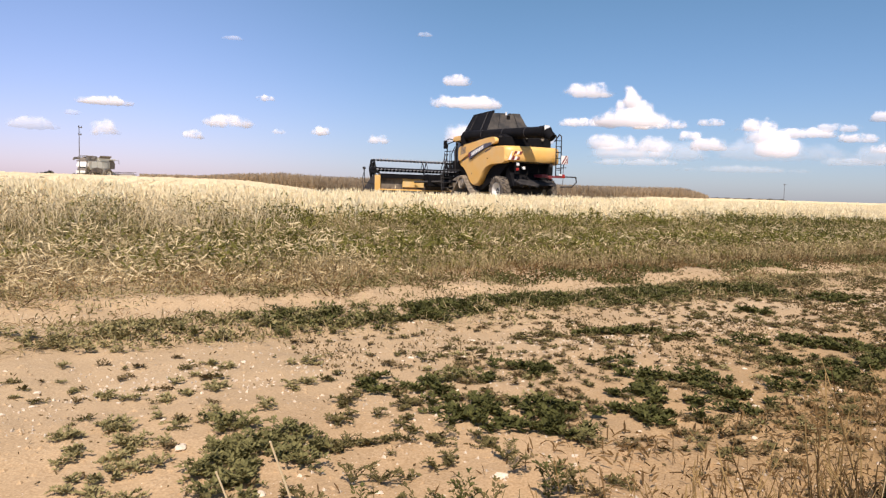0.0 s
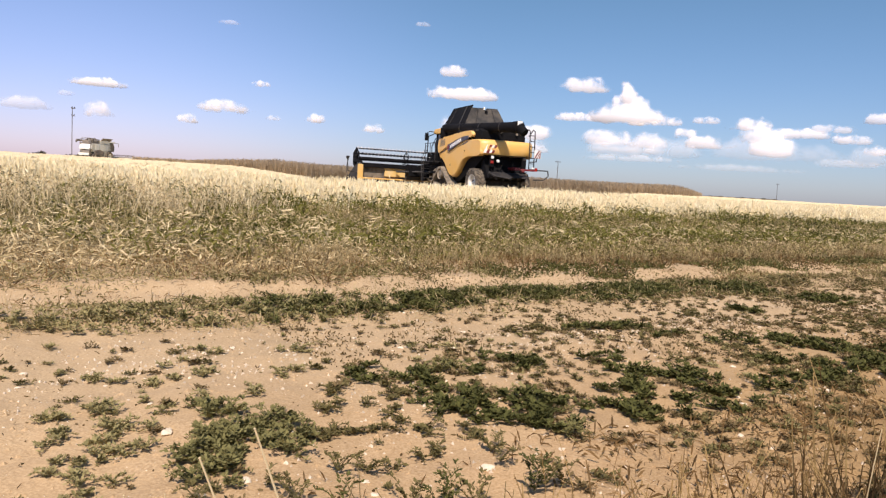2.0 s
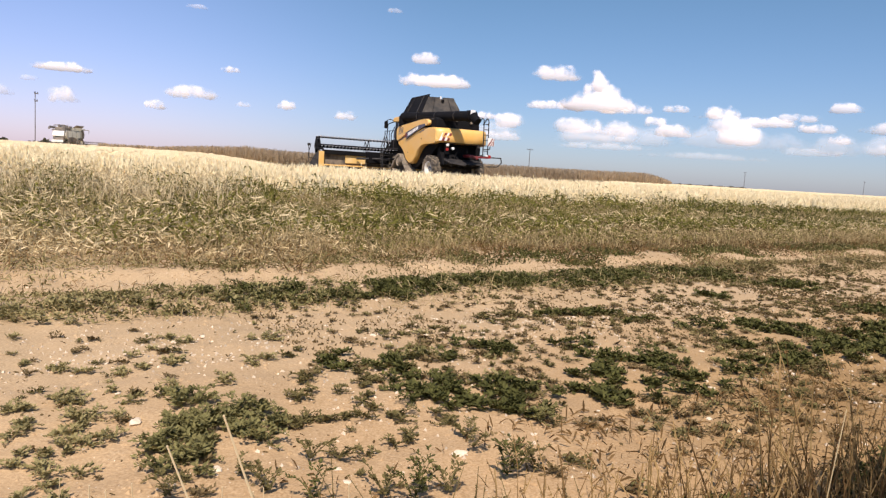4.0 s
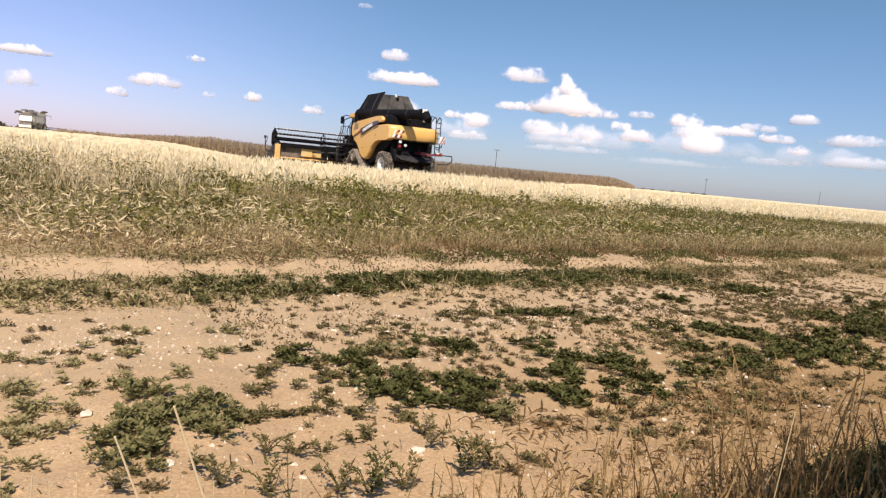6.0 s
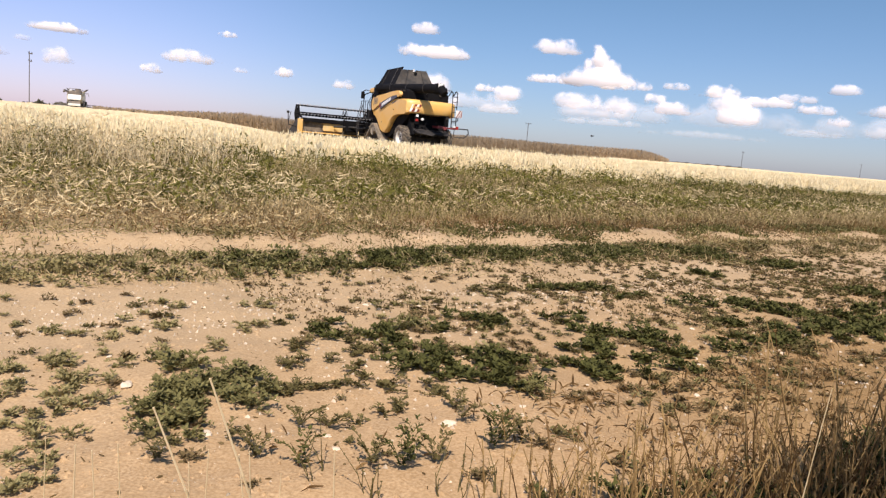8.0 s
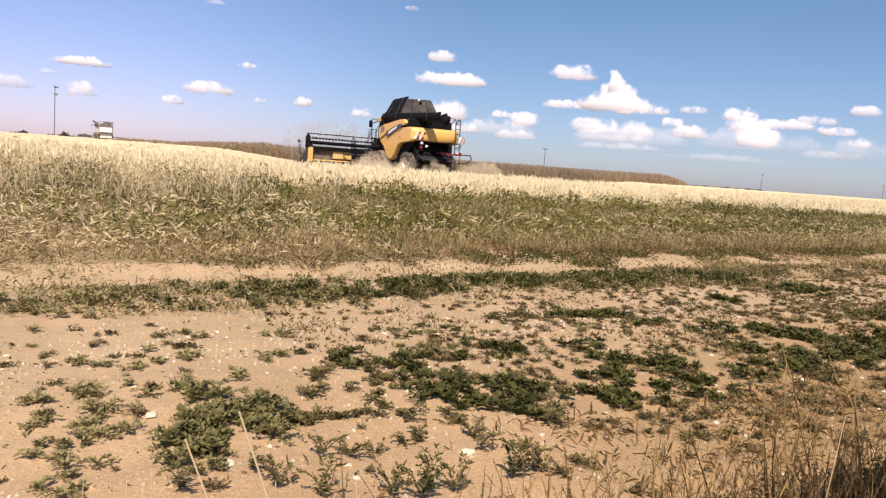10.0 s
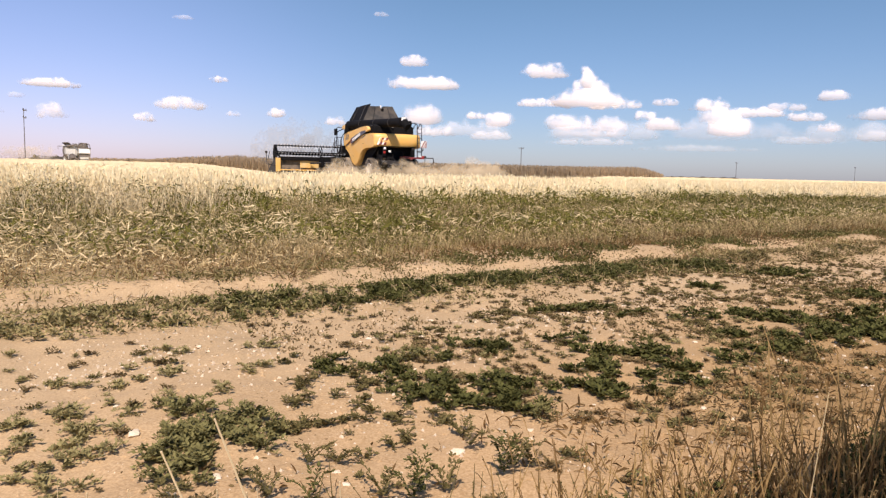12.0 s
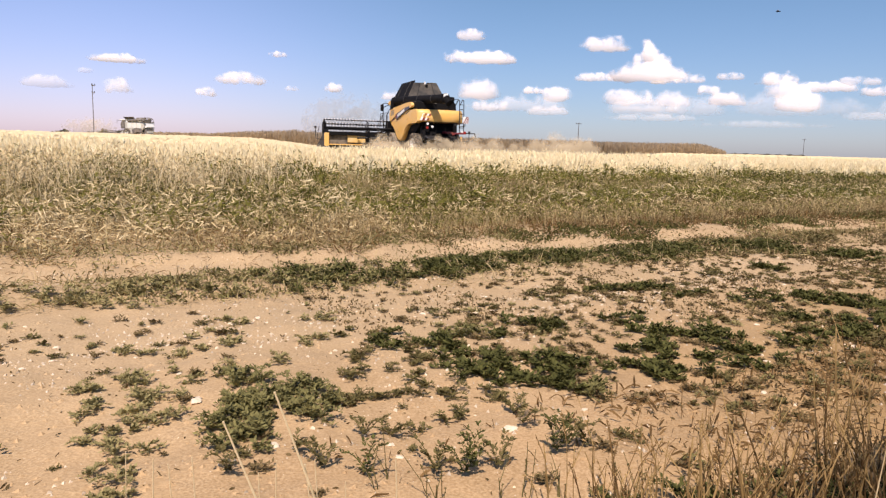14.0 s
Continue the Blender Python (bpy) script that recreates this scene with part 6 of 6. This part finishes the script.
sparse_mat(5.10, 9.49, 0.31, 0.40)
sparse_mat(2.75, 5.36, 0.22, 0.20)
sparse_mat(5.52, 11.58, 0.41, 0.30)
green_mat(5.86, 11.47, 0.35, 0.30)
green_mat(3.84, 6.62, 0.30, 0.20)
green_mat(4.40, 6.62, 0.32, 0.20)
green_mat(3.33, 6.14, 0.22, 0.14)
green_mat(4.75, 7.02, 0.30, 0.18)
for x, y, wide in ((5.7, 7.95, 0.36), (6.35, 8.6, 0.42), (7.0, 9.3, 0.45), (7.9, 10.2, 0.5)):
    green_mat(x, y, wide, wide * 0.8, 0.10, 45)


def small_weeds():
    """Single small weeds dotted over the bare track, the nearest each a thing, the rest one carpet."""
    kinds = []
    for k in range(10):
        v, f = runners(np.zeros((1 + k % 2, 2)) + rng.normal(0, 0.02, (1 + k % 2, 2)), 5 + k % 3, 0.07, 3, 0.033, 0.030)
        v[:, 2] -= float(height(0.0, 0.0))
        f = f.tolist()
        me = bpy.data.meshes.new("small_weed")
        me.from_pydata(v.tolist(), [(0, 4 * i) for i in range(1, len(f))], f)
        me.materials.append((DULL_WEED, WITHERED, PALED_WEED, OLIVE)[k % 4])
        kinds.append((me, v, f))
    single, verts, faces, start = 0, ([], []), ([], []), [0, 0]
    for k in range(8600):
        u, n = rng.uniform(-3.5, 15), rng.uniform(2.0, 7.1)
        if rng.uniform() > (0.14 if u < 3 else 0.40) + 0.5 * (wobble(u, n, 0.7, 8.0) + 0.2) or (n > 6.1 - 0.06 * u and u < 5 and rng.uniform() < 0.6):
            continue
        x, y = (float(c) for c in spot(u, n))
        if x < 0.1 * y - 0.6 and rng.uniform() < 0.5 or y < 4.1 and rng.uniform() < 0.7:
            continue
        me, v, f = kinds[int(rng.integers(10))]
        s, turn, z = rng.uniform(0.35, 1.0) * (1.0 if u < 4 else 0.95), rng.uniform(0, 360), float(height(x, y))
        if single < 300 and y < 7.5:
            single += 1
            ob = new("small_weed", me)
            ob.matrix_basis = pose(x, y, z, 0, 0, turn) @ Matrix.Diagonal((s, s, s, 1))
            tagged(ob, "small dusty weed on bare dry soil", "weed", "small weeds on the track")
        else:
            c, d = math.cos(radians(turn)) * s, math.sin(radians(turn)) * s
            b = k % 2
            verts[b].append(np.stack([v[:, 0] * c - v[:, 1] * d + x, v[:, 0] * d + v[:, 1] * c + y, v[:, 2] * s + z], 1))
            faces[b].extend(tuple(i + start[b] for i in q) for q in f)
            start[b] += len(v)
    for b, (material, label) in enumerate(((DULL_WEED, "many small dusty green weeds on the track"), (WITHERED, "many small withered brown weeds on the track"))):
        tagged(sheet("scattered_weeds", np.concatenate(verts[b]), faces[b], material), label, "weed", kind="stuff")


small_weeds()


def stone(x, y, size, name="stone"):
    bm = bmesh.new()
    bmesh.ops.create_icosphere(bm, subdivisions=2, radius=size)
    for v in bm.verts:
        k = 1 + 0.55 * noise.noise(v.co * (1.3 / size) + Vector((7 * x, 7 * y, 0)))
        v.co = Vector((v.co.x * k * 1.3, v.co.y * k, v.co.z * k * 0.55))
    ob = part(name, bm, CHALK)
    ob.matrix_basis = pose(x, y, float(height(x, y)) + size * 0.18, 0, 0, 57 * x)
    return tagged(ob, "pale chalky stone lying on the track", "stone", "stones on the track")


stone(0.27, 3.68, 0.032)
stone(-0.90, 3.36, 0.026)
stone(-1.50, 3.94, 0.032)
stone(-0.34, 3.45, 0.018)
stone(-0.28, 3.31, 0.015)
stone(1.90, 4.48, 0.020)
stone(2.21, 5.22, 0.024)
for k in range(110):
    x, y = spot(rng.uniform(-2.5, 8), rng.uniform(2.2, 7.0))
    stone(float(x), float(y), 0.006 + 0.015 * rng.uniform() ** 2)
for k in range(130):
    # a stony crown beside the wheel rut
    u = rng.uniform(-1.5, 8)
    x, y = spot(u, 5.55 + 0.25 * wobble(u, 0.0, 1.3) + rng.normal(0, 0.42))
    stone(float(x), float(y), 0.007 + 0.016 * rng.uniform() ** 2)


def pebbles():
    tet = np.array(((1, 0, -0.4), (-0.5, 0.87, -0.4), (-0.5, -0.87, -0.4), (0.2, 0.1, 0.7), (-0.4, 0.2, 0.4)))
    tri = np.array(((0, 1, 3), (1, 4, 3), (1, 2, 4), (2, 3, 4), (2, 0, 3)))
    count = 17000
    u, n = rng.uniform(-4, 13, count), rng.uniform(1.8, 9.9, count)
    n[:4000] = 5.6 + rng.normal(0, 0.5, 4000)
    ok = (wobble(u, n, 0.8, 6.0) + 0.5 * wobble(u, n, 0.2, 3.0) > rng.uniform(-0.5, 0.6, count)) & ((n < 7) | (n > 8.3) | (rng.uniform(0, 1, count) < 0.2))
    base = on_ground(u[ok], n[ok])
    size = 0.006 + 0.019 * rng.uniform(0, 1, len(base)) ** 2.0
    turn = rng.uniform(0, 2 * np.pi, len(base))
    x = tet[None, :, 0] * np.cos(turn)[:, None] - tet[None, :, 1] * np.sin(turn)[:, None]
    y = tet[None, :, 0] * np.sin(turn)[:, None] + tet[None, :, 1] * np.cos(turn)[:, None]
    v = np.stack([x, y, np.repeat(tet[None, :, 2], len(base), 0)], 2) * size[:, None, None] + base[:, None]
    f = tri[None] + 5 * np.arange(len(base))[:, None, None]
    tagged(sheet("pebbles", v.reshape(-1, 3), f.reshape(-1, 3), CHALK), "pale chalk pebbles strewn over dry soil", "pebbles", kind="stuff")


pebbles()


def clods():
    """Small crumbs and lumps of dry soil."""
    ico = np.array(((1, 0, 0), (-1, 0.1, 0), (0, 1, 0.1), (0.1, -1, 0), (0, 0.1, 0.8)))
    tri = np.array(((0, 2, 4), (2, 1, 4), (1, 3, 4), (3, 0, 4)))
    count = 34000
    u, n = rng.uniform(-4, 13, count), rng.uniform(1.8, 9.9, count)
    ok = wobble(u, n, 0.5, 1.0) > rng.uniform(-0.8, 0.4, count)
    base = on_ground(u[ok], n[ok])
    base[:, 2] -= 0.002
    m = len(base)
    size = 0.005 + 0.022 * rng.uniform(0, 1, m) ** 2.6
    turn, flat = rng.uniform(0, 2 * np.pi, m), rng.uniform(0.5, 1.0, m)
    x = ico[None, :, 0] * np.cos(turn)[:, None] - ico[None, :, 1] * np.sin(turn)[:, None]
    y = ico[None, :, 0] * np.sin(turn)[:, None] + ico[None, :, 1] * np.cos(turn)[:, None]
    v = np.stack([x, y, ico[None, :, 2] * flat[:, None]], 2) * size[:, None, None] * rng.uniform(0.7, 1.3, (m, 5, 1)) + base[:, None]
    f = tri[None] + 5 * np.arange(m)[:, None, None]
    tagged(sheet("soil_clods", v.reshape(-1, 3), f.reshape(-1, 3), SOIL), "crumbs and clods of dry tan soil", "clods", kind="stuff")


clods()


def dry_weed(x, y, tall, stems, spread, material=BROWN_STEM, label="tall dry branching weed with brown stems", leaves=0):
    """A tall dry weed: branching stems with side twigs and seed tufts."""
    weed = thing("dry_weed", pose(x, y, float(height(x, y))), label, "weed", "dry weeds by the track")
    for k in range(stems):
        bm = bmesh.new()
        a = rng.uniform(0, 2 * math.pi)
        lean = rng.uniform(0.05, spread)
        p = Vector((0.05 * math.cos(a), 0.05 * math.sin(a), -0.02))
        h = tall * rng.uniform(0.55, 1.05)
        way = Vector((lean * math.cos(a), lean * math.sin(a), 1)).normalized()
        joints, thick = 5, 0.0048 * rng.uniform(0.55, 1.6)
        for j in range(joints):
            q = p + way * (h / joints)
            r0, r1 = thick * (1 - j / 8.5), thick * (1 - (j + 1) / 8.5)
            rod(bm, p, q, r0, r1, sides=4)
            way = (way + Vector((rng.normal(0, 0.08), rng.normal(0, 0.08), 0.05))).normalized()
            if j > 0 and (j + k) % 2:
                b = rng.uniform(0, 2 * math.pi)
                w2 = (way + Vector((math.cos(b), math.sin(b), 0.6)) * 0.6).normalized()
                e = q + w2 * rng.uniform(0.05, 0.2)
                rod(bm, q, e, 0.0024, 0.0014, sides=3)
                for _ in range(2):
                    c = q.lerp(e, rng.uniform(0.4, 1))
                    bmesh.ops.create_cone(bm, cap_ends=True, segments=4, radius1=0.004, radius2=0.001, depth=0.016, matrix=Matrix.Translation(c) @ Euler((rng.uniform(0, 3), rng.uniform(0, 3), 0)).to_matrix().to_4x4())
            p = q
        part("stem", bm, material, weed)
    if leaves:
        k = leaves
        at = rng.uniform(0.1, 0.85, k)
        base = np.stack([rng.normal(0, 0.05 + 0.14 * at), rng.normal(0, 0.05 + 0.14 * at), at * tall], 1)
        v, f = blades(base, rng.uniform(0.014, 0.034, k), rng.uniform(0.008, 0.016, k), rng.uniform(0.5, 1.5, k))
        sheet("withered_leaves", v, f, WITHERED, weed)
    return weed


GOLDEN = "tall golden dry weed with stiff branching stems"
for k in range(24):
    t = rng.uniform(0, 1) ** 0.6
    x, y = 0.75 + 1.8 * t + rng.normal(0, 0.15), 2.5 + 0.55 * t + rng.normal(0, 0.15)
    dry_weed(x, y, rng.uniform(0.25, 0.5) + 0.25 * t, 3, 0.5, *((GOLD_STEM, GOLDEN) if k % 3 else (BROWN_STEM, "tall dry branching weed with brown stems")))
for k in range(36):
    dry_weed(1.55 + 1.1 * rng.uniform(0, 1) ** 0.7, 2.6 + rng.uniform(-0.3, 0.6), rng.uniform(0.45, 0.85), 3, 0.45, *((GOLD_STEM, GOLDEN) if k % 4 else (BROWN_STEM, "tall dry branching weed with brown stems")))
for k in range(56):
    x = rng.uniform(0.35, 1.9)
    dry_weed(x, 2.50 + 0.1 * x + rng.normal(0, 0.12), rng.uniform(0.28, 0.5) + 0.08 * x, 2 + k % 2, 0.4, *((GOLD_STEM, GOLDEN) if k % 3 else (BROWN_STEM, "tall dry branching weed with brown stems")))
for k in range(16):
    dry_weed(rng.uniform(1.1, 2.4), rng.uniform(2.6, 3.3), rng.uniform(0.2, 0.4), 3, 0.7, label="low dry weed with dark withered leaves", leaves=18)
for k in range(6):
    dry_weed(1.2 + rng.uniform(0, 1.4), 2.6 + rng.uniform(-0.2, 0.6), rng.uniform(0.5, 0.85), 1, 0.3, PALE_STEM, "tall pale dry weed with bleached stems")
for x, y in ((2.2, 2.95), (2.4, 3.15), (2.6, 3.3), (2.85, 3.6), (2.55, 2.9), (3.0, 3.5)):
    weed_mat(x, y, 0.30, 0.24, 90, -0.5, 0.026, 0.13, 0.12, GREEN_WEED, "dark green weeds under the dry stems")
# dark leaves packed over the shaded ground to deepen its darkness
for x, y in ((1.75, 2.85), (2.0, 2.95), (1.5, 2.75), (1.2, 2.85), (0.9, 2.8), (2.25, 3.2), (1.9, 2.75), (2.15, 2.9), (2.45, 3.4)):
    weed_mat(x, y, 0.22, 0.14, 60 if x < 1.6 else 120, -0.3, 0.026, 0.08 if x < 1.6 else 0.18, 0.10, GREEN_WEED, "dark weeds added under the dry stems to deepen the shade")
for k in range(5):
    dry_weed(-0.3 + 0.25 * k + rng.normal(0, 0.05), 2.95 + rng.normal(0, 0.08), rng.uniform(0.12, 0.2), 3, 0.6, DULL_WEED, "small upright green weed with narrow leaves")


def thicket(x, y, wide, tall, material=GREEN_WEED, label="unseen dark weed thicket added beside the track to cast shade"):
    """A rank dense weed: many leafy stems, added out of view to cast shade."""
    plant = thing("shade_weed", pose(x, y, float(height(x, y))), label, "weed", "rank weeds by the track")
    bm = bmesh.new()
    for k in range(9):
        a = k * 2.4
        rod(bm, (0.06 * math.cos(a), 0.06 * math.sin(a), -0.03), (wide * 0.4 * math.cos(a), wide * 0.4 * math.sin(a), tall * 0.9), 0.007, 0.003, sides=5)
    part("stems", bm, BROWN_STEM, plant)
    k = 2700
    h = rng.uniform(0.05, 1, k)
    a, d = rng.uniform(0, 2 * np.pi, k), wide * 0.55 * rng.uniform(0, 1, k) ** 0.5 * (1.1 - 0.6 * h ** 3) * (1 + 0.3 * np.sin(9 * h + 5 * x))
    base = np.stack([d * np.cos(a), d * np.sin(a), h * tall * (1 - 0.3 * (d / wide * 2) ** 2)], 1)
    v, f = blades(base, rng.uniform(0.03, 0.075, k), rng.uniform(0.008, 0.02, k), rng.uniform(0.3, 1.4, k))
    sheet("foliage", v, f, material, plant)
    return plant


# unseen stand added beside the viewpoint; its shadow darkens the near corner
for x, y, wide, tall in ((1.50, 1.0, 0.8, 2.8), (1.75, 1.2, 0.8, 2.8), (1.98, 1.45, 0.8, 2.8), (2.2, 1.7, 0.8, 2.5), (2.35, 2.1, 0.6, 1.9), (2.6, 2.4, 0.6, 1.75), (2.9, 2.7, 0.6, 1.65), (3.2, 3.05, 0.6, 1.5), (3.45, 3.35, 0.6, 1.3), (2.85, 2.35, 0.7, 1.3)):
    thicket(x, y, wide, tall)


def leafy_weed(x, y, tall, stems):
    n = stems
    v, f = leafy(np.zeros((n, 3)), rng.uniform(0, 2 * np.pi, n), rng.uniform(0.04, 0.14, n), 0.022, 9, rng.uniform(0.6, 1.1, n) * tall)
    ob = sheet("leafy_weed", v, f, GREEN_WEED if tall > 0.15 else DULL_WEED)
    ob.location = (x, y, float(height(x, y)))
    return tagged(ob, "upright leafy green weed on the track edge", "weed", "leafy weeds by the track")


leafy_weed(0.47, 3.40, 0.17, 14)
leafy_weed(0.53, 3.46, 0.13, 10)
leafy_weed(0.63, 3.48, 0.10, 9)
leafy_weed(0.03, 3.11, 0.16, 9)
leafy_weed(0.08, 3.18, 0.17, 8)
leafy_weed(-0.10, 3.15, 0.11, 10)
leafy_weed(0.19, 3.22, 0.13, 9)
leafy_weed(-0.36, 3.59, 0.07, 8)
leafy_weed(-0.49, 3.55, 0.08, 8)
leafy_weed(-0.40, 3.04, 0.16, 6)
leafy_weed(-0.61, 3.13, 0.12, 9)
leafy_weed(-1.02, 3.04, 0.10, 9)
leafy_weed(-0.79, 3.32, 0.07, 7)
leafy_weed(0.30, 3.96, 0.08, 9)
leafy_weed(0.33, 3.75, 0.09, 8)


def stalk(x, y, tall, lean_x, lean_y, r=0.0045):
    """A single pale dry stalk with nodes."""
    z0 = float(height(x, y))
    bm = bmesh.new()
    p = Vector((0, 0, -0.02))
    for k in range(6):
        t = (k + 1) / 6
        q = Vector((lean_x * t ** 1.1, lean_y * t ** 1.1, tall * t))
        rod(bm, p, q, r * (1 - 0.1 * k), r * (1 - 0.1 * (k + 1)), sides=6)
        bmesh.ops.create_icosphere(bm, subdivisions=1, radius=r * (1.12 - 0.11 * k), matrix=Matrix.Translation(q))
        p = q
    ob = part("dry_stalk", bm, PALE_STEM)
    ob.location = (x, y, z0)
    return tagged(ob, "single pale dry grass stalk", "grass stalk", "dry stalks")


stalk(0.02, 1.22, 1.01, -0.34, 0.0)
stalk(-0.10, 1.30, 0.92, -0.34, 0.0)
stalk(-0.18, 1.28, 0.86, -0.10, 0.0, 0.003)
stalk(-0.08, 1.28, 0.87, -0.03, 0.0, 0.003)
stalk(-0.62, 1.35, 0.84, 0.02, 0.0, 0.0035)
stalk(-0.52, 1.35, 0.82, -0.05, 0.0, 0.003)
stalk(1.15, 2.0, 0.85, 0.08, 0.0, 0.003)
stalk(-0.36, 1.32, 0.82, -0.02, 0.0, 0.0025)
stalk(-0.37, 1.34, 0.84, 0.02, 0.0, 0.0025)
stalk(-0.22, 1.32, 0.85, -0.05, 0.0, 0.0025)
stalk(-0.21, 1.32, 0.81, 0.0, 0.0, 0.002)
stalk(-0.47, 1.32, 0.85, -0.04, 0.0, 0.0025)
stalk(-0.66, 1.32, 0.87, 0.02, 0.0, 0.002)

# ---- chaff and dust blown out behind the harvester ----


def dust_puff(wide, tall, solid, material=DUST_AIR, label="drifting tan chaff and dust behind the harvester"):
    ob = vapour_sheet("dust_cloud", wide / tall, material, solid, 0.28)
    ob.data.transform(Matrix.Scale(tall, 4))
    return tagged(ob, label, "dust", "chaff dust", kind="stuff")


PUFFS = [dust_puff(4.2 + 0.8 * (k % 3), 2.0 + 0.4 * (k % 2), 0.62) for k in range(9)]
FAR_PLUMES = [dust_puff(13.0, 6.0, 0.35, label="pale dust raised by the far harvester") for k in range(2)]
HAZES = [dust_puff(7.0, 5.0, 0.30, SMOKE_AIR, "fine grey dust hanging over the header") for k in range(2)]


# ---- a fly passing close by ----


def make_fly():
    fly = thing("fly", pose(0.6, -1.2, 1.0), "small dark fly crossing the air", "insect")
    for name, at, size in (("body", (0, -0.0012, 0), (0.0014, 0.0032, 0.0014)), ("head", (0, 0.0026, 0), (0.0011, 0.0010, 0.0011))):
        bm = bmesh.new()
        bmesh.ops.create_icosphere(bm, subdivisions=2, radius=1.0, matrix=Matrix.Translation(at) @ Matrix.Diagonal((*size, 1)))
        part(name, bm, BLACK, fly, smooth=True)
    for turn in (-1, 1):
        bm = bmesh.new()
        slab(bm, [(turn * 0.0008, 0.0005), (turn * 0.0046, -0.0012), (turn * 0.0052, -0.0032), (turn * 0.0026, -0.0036)], "z", 0.0011, 0.0013)
        part("wing", bm, DUSTY, fly, "thin greyish wing")
    return fly


FLY = make_fly()

# ---- what moves ----


def harvester_at(t):
    ts, xs, ys = (0, 3, 7.5, 11, 14), (1.82, 0.53, -1.19, -2.53, -3.81), (40.28, 42.98, 46.04, 48.46, 50.69)
    x, y = float(np.interp(t, ts, xs)), float(np.interp(t, ts, ys))
    return pose(x, y, 0.86 + 0.04 * t / 14, 0, 0, 25.4)


def motions():
    marks = (0, 3, 7.5, 11, 14)
    walk(HARVESTER, [(t, harvester_at(t)) for t in marks])
    reel_home = REEL.matrix_basis.copy()
    walk(REEL, [(t, reel_home @ pose(0, 0, 0, -105 * t)) for t in np.arange(0, 14.01, 0.5).tolist()])
    for w in REAR_WHEELS:
        home = w.matrix_basis.copy()
        walk(w, [(t, home @ pose(0, 0, 0, -64 * t)) for t in range(15)])
    turn = ((0, -17), (3, -8), (6.5, 8), (7.5, 15), (10.3, 34), (11, 41), (12.5, 55), (14, 68))
    place = ((0, -26.0), (3, -25.3), (6.5, -24.7), (7.5, -24.55), (10.3, -24.4), (11, -24.4), (12.5, -24.6), (14, -24.88))
    rows = []
    for (t, rz), (_, az) in zip(turn, place):
        r = 158 + 16 * t / 14
        x, y = r * math.sin(radians(az)), r * math.cos(radians(az))
        rows.append((t, pose(x, y, float(height(x, y)), 0, 0, rz)))
    walk(FAR_HARVESTER, rows)
    for k, puff in enumerate(FAR_PLUMES):
        trail = []
        for (t, m), drop in zip(rows, (-10, -10, -10, -8, -2, 0, 0.2, 0.4)):
            p = m.translation
            trail.append((t, pose(p.x - 4 - 5 * k - 0.15 * t, p.y - 1 + 3 * k, p.z + drop)))
        walk(puff, trail)
    for k, puff in enumerate(PUFFS):
        under = pose(-0.5, -2.6, -2.6)
        born = 8.5 + 0.16 * k if k < 6 else 8.9 + 0.9 * (k - 6)
        rows = [(t, harvester_at(t) @ under) for t in (0.0, 3.0, 7.5)]
        rows.append((born, harvester_at(born) @ under))
        if k < 6:
            # dust raised beside and behind the machine keeps pace with it
            spots = ((-2.4, -0.4), (-2.4, -2.2), (-2.2, -4.0), (-1.0, -5.8), (0.8, -6.2), (2.4, -5.6), (-1.6, -5.2))
            for t in (born + 1.3, 11.2, 12.6, 14.0):
                x, y = spots[k]
                rows.append((t, harvester_at(t) @ pose(x + 0.15 * math.sin(2 * t + k), y + 0.2 * math.sin(t + 2 * k), -0.12 + 0.05 * math.sin(t * 1.5 + k), 0, 0, -25 + 6 * math.sin(t + k))))
        else:
            # the rest is left behind and drifts off
            out = (harvester_at(born) @ pose(0.4, -5.4, 0)).translation
            for t in [t for t in (born + 1.0, born + 2.6, born + 4.2) if t < 13.8] + [14.0]:
                d = t - born
                rows.append((t, pose(out.x + 0.5 + 0.9 * d, out.y - 0.25 * d, out.z + 0.02 * d, 0, 0, 5 * math.sin(d))))
        walk(puff, rows)
    for k, puff in enumerate(HAZES):
        rows = [(t, harvester_at(t) @ pose(-1.5 - 1.6 * k, 7.0, -6.0)) for t in (0.0, 3.0, 7.5, 8.2)]
        for t in (10.2, 12.0, 14.0):
            rows.append((t, harvester_at(t) @ pose(-1.5 - 1.6 * k, 8.0 + 0.4 * k, 0.9 + 0.1 * (t - 10), 0, 0, -25)))
        walk(puff, rows)
    flight = (
        (0.0, 0.60, -1.20, 1.00), (7.2, -0.60, -1.00, 1.00), (7.7, -0.80, 1.00, 0.80), (7.9, -0.016, 1.624, 1.367), (8.0, 0.364, 1.584, 1.502),
        (8.1, 0.678, 1.466, 1.610), (8.2, 0.929, 1.300, 1.719), (8.5, 2.10, 0.30, 1.90), (9.5, 1.0, -1.3, 1.2), (12.6, -0.60, -1.00, 1.00), (13.1, -0.90, 1.10, 0.90),
        (13.4, 0.176, 1.575, 1.503), (13.5, 0.261, 1.561, 1.563), (13.8, 0.419, 1.421, 1.655), (13.9, 0.476, 1.401, 1.684), (14.0, 0.555, 1.366, 1.729))
    walk(FLY, [(t, pose(x, y, z, 0, 0, -100 if 7.6 < t < 9 or t > 13 else -60)) for t, x, y, z in flight])


motions()
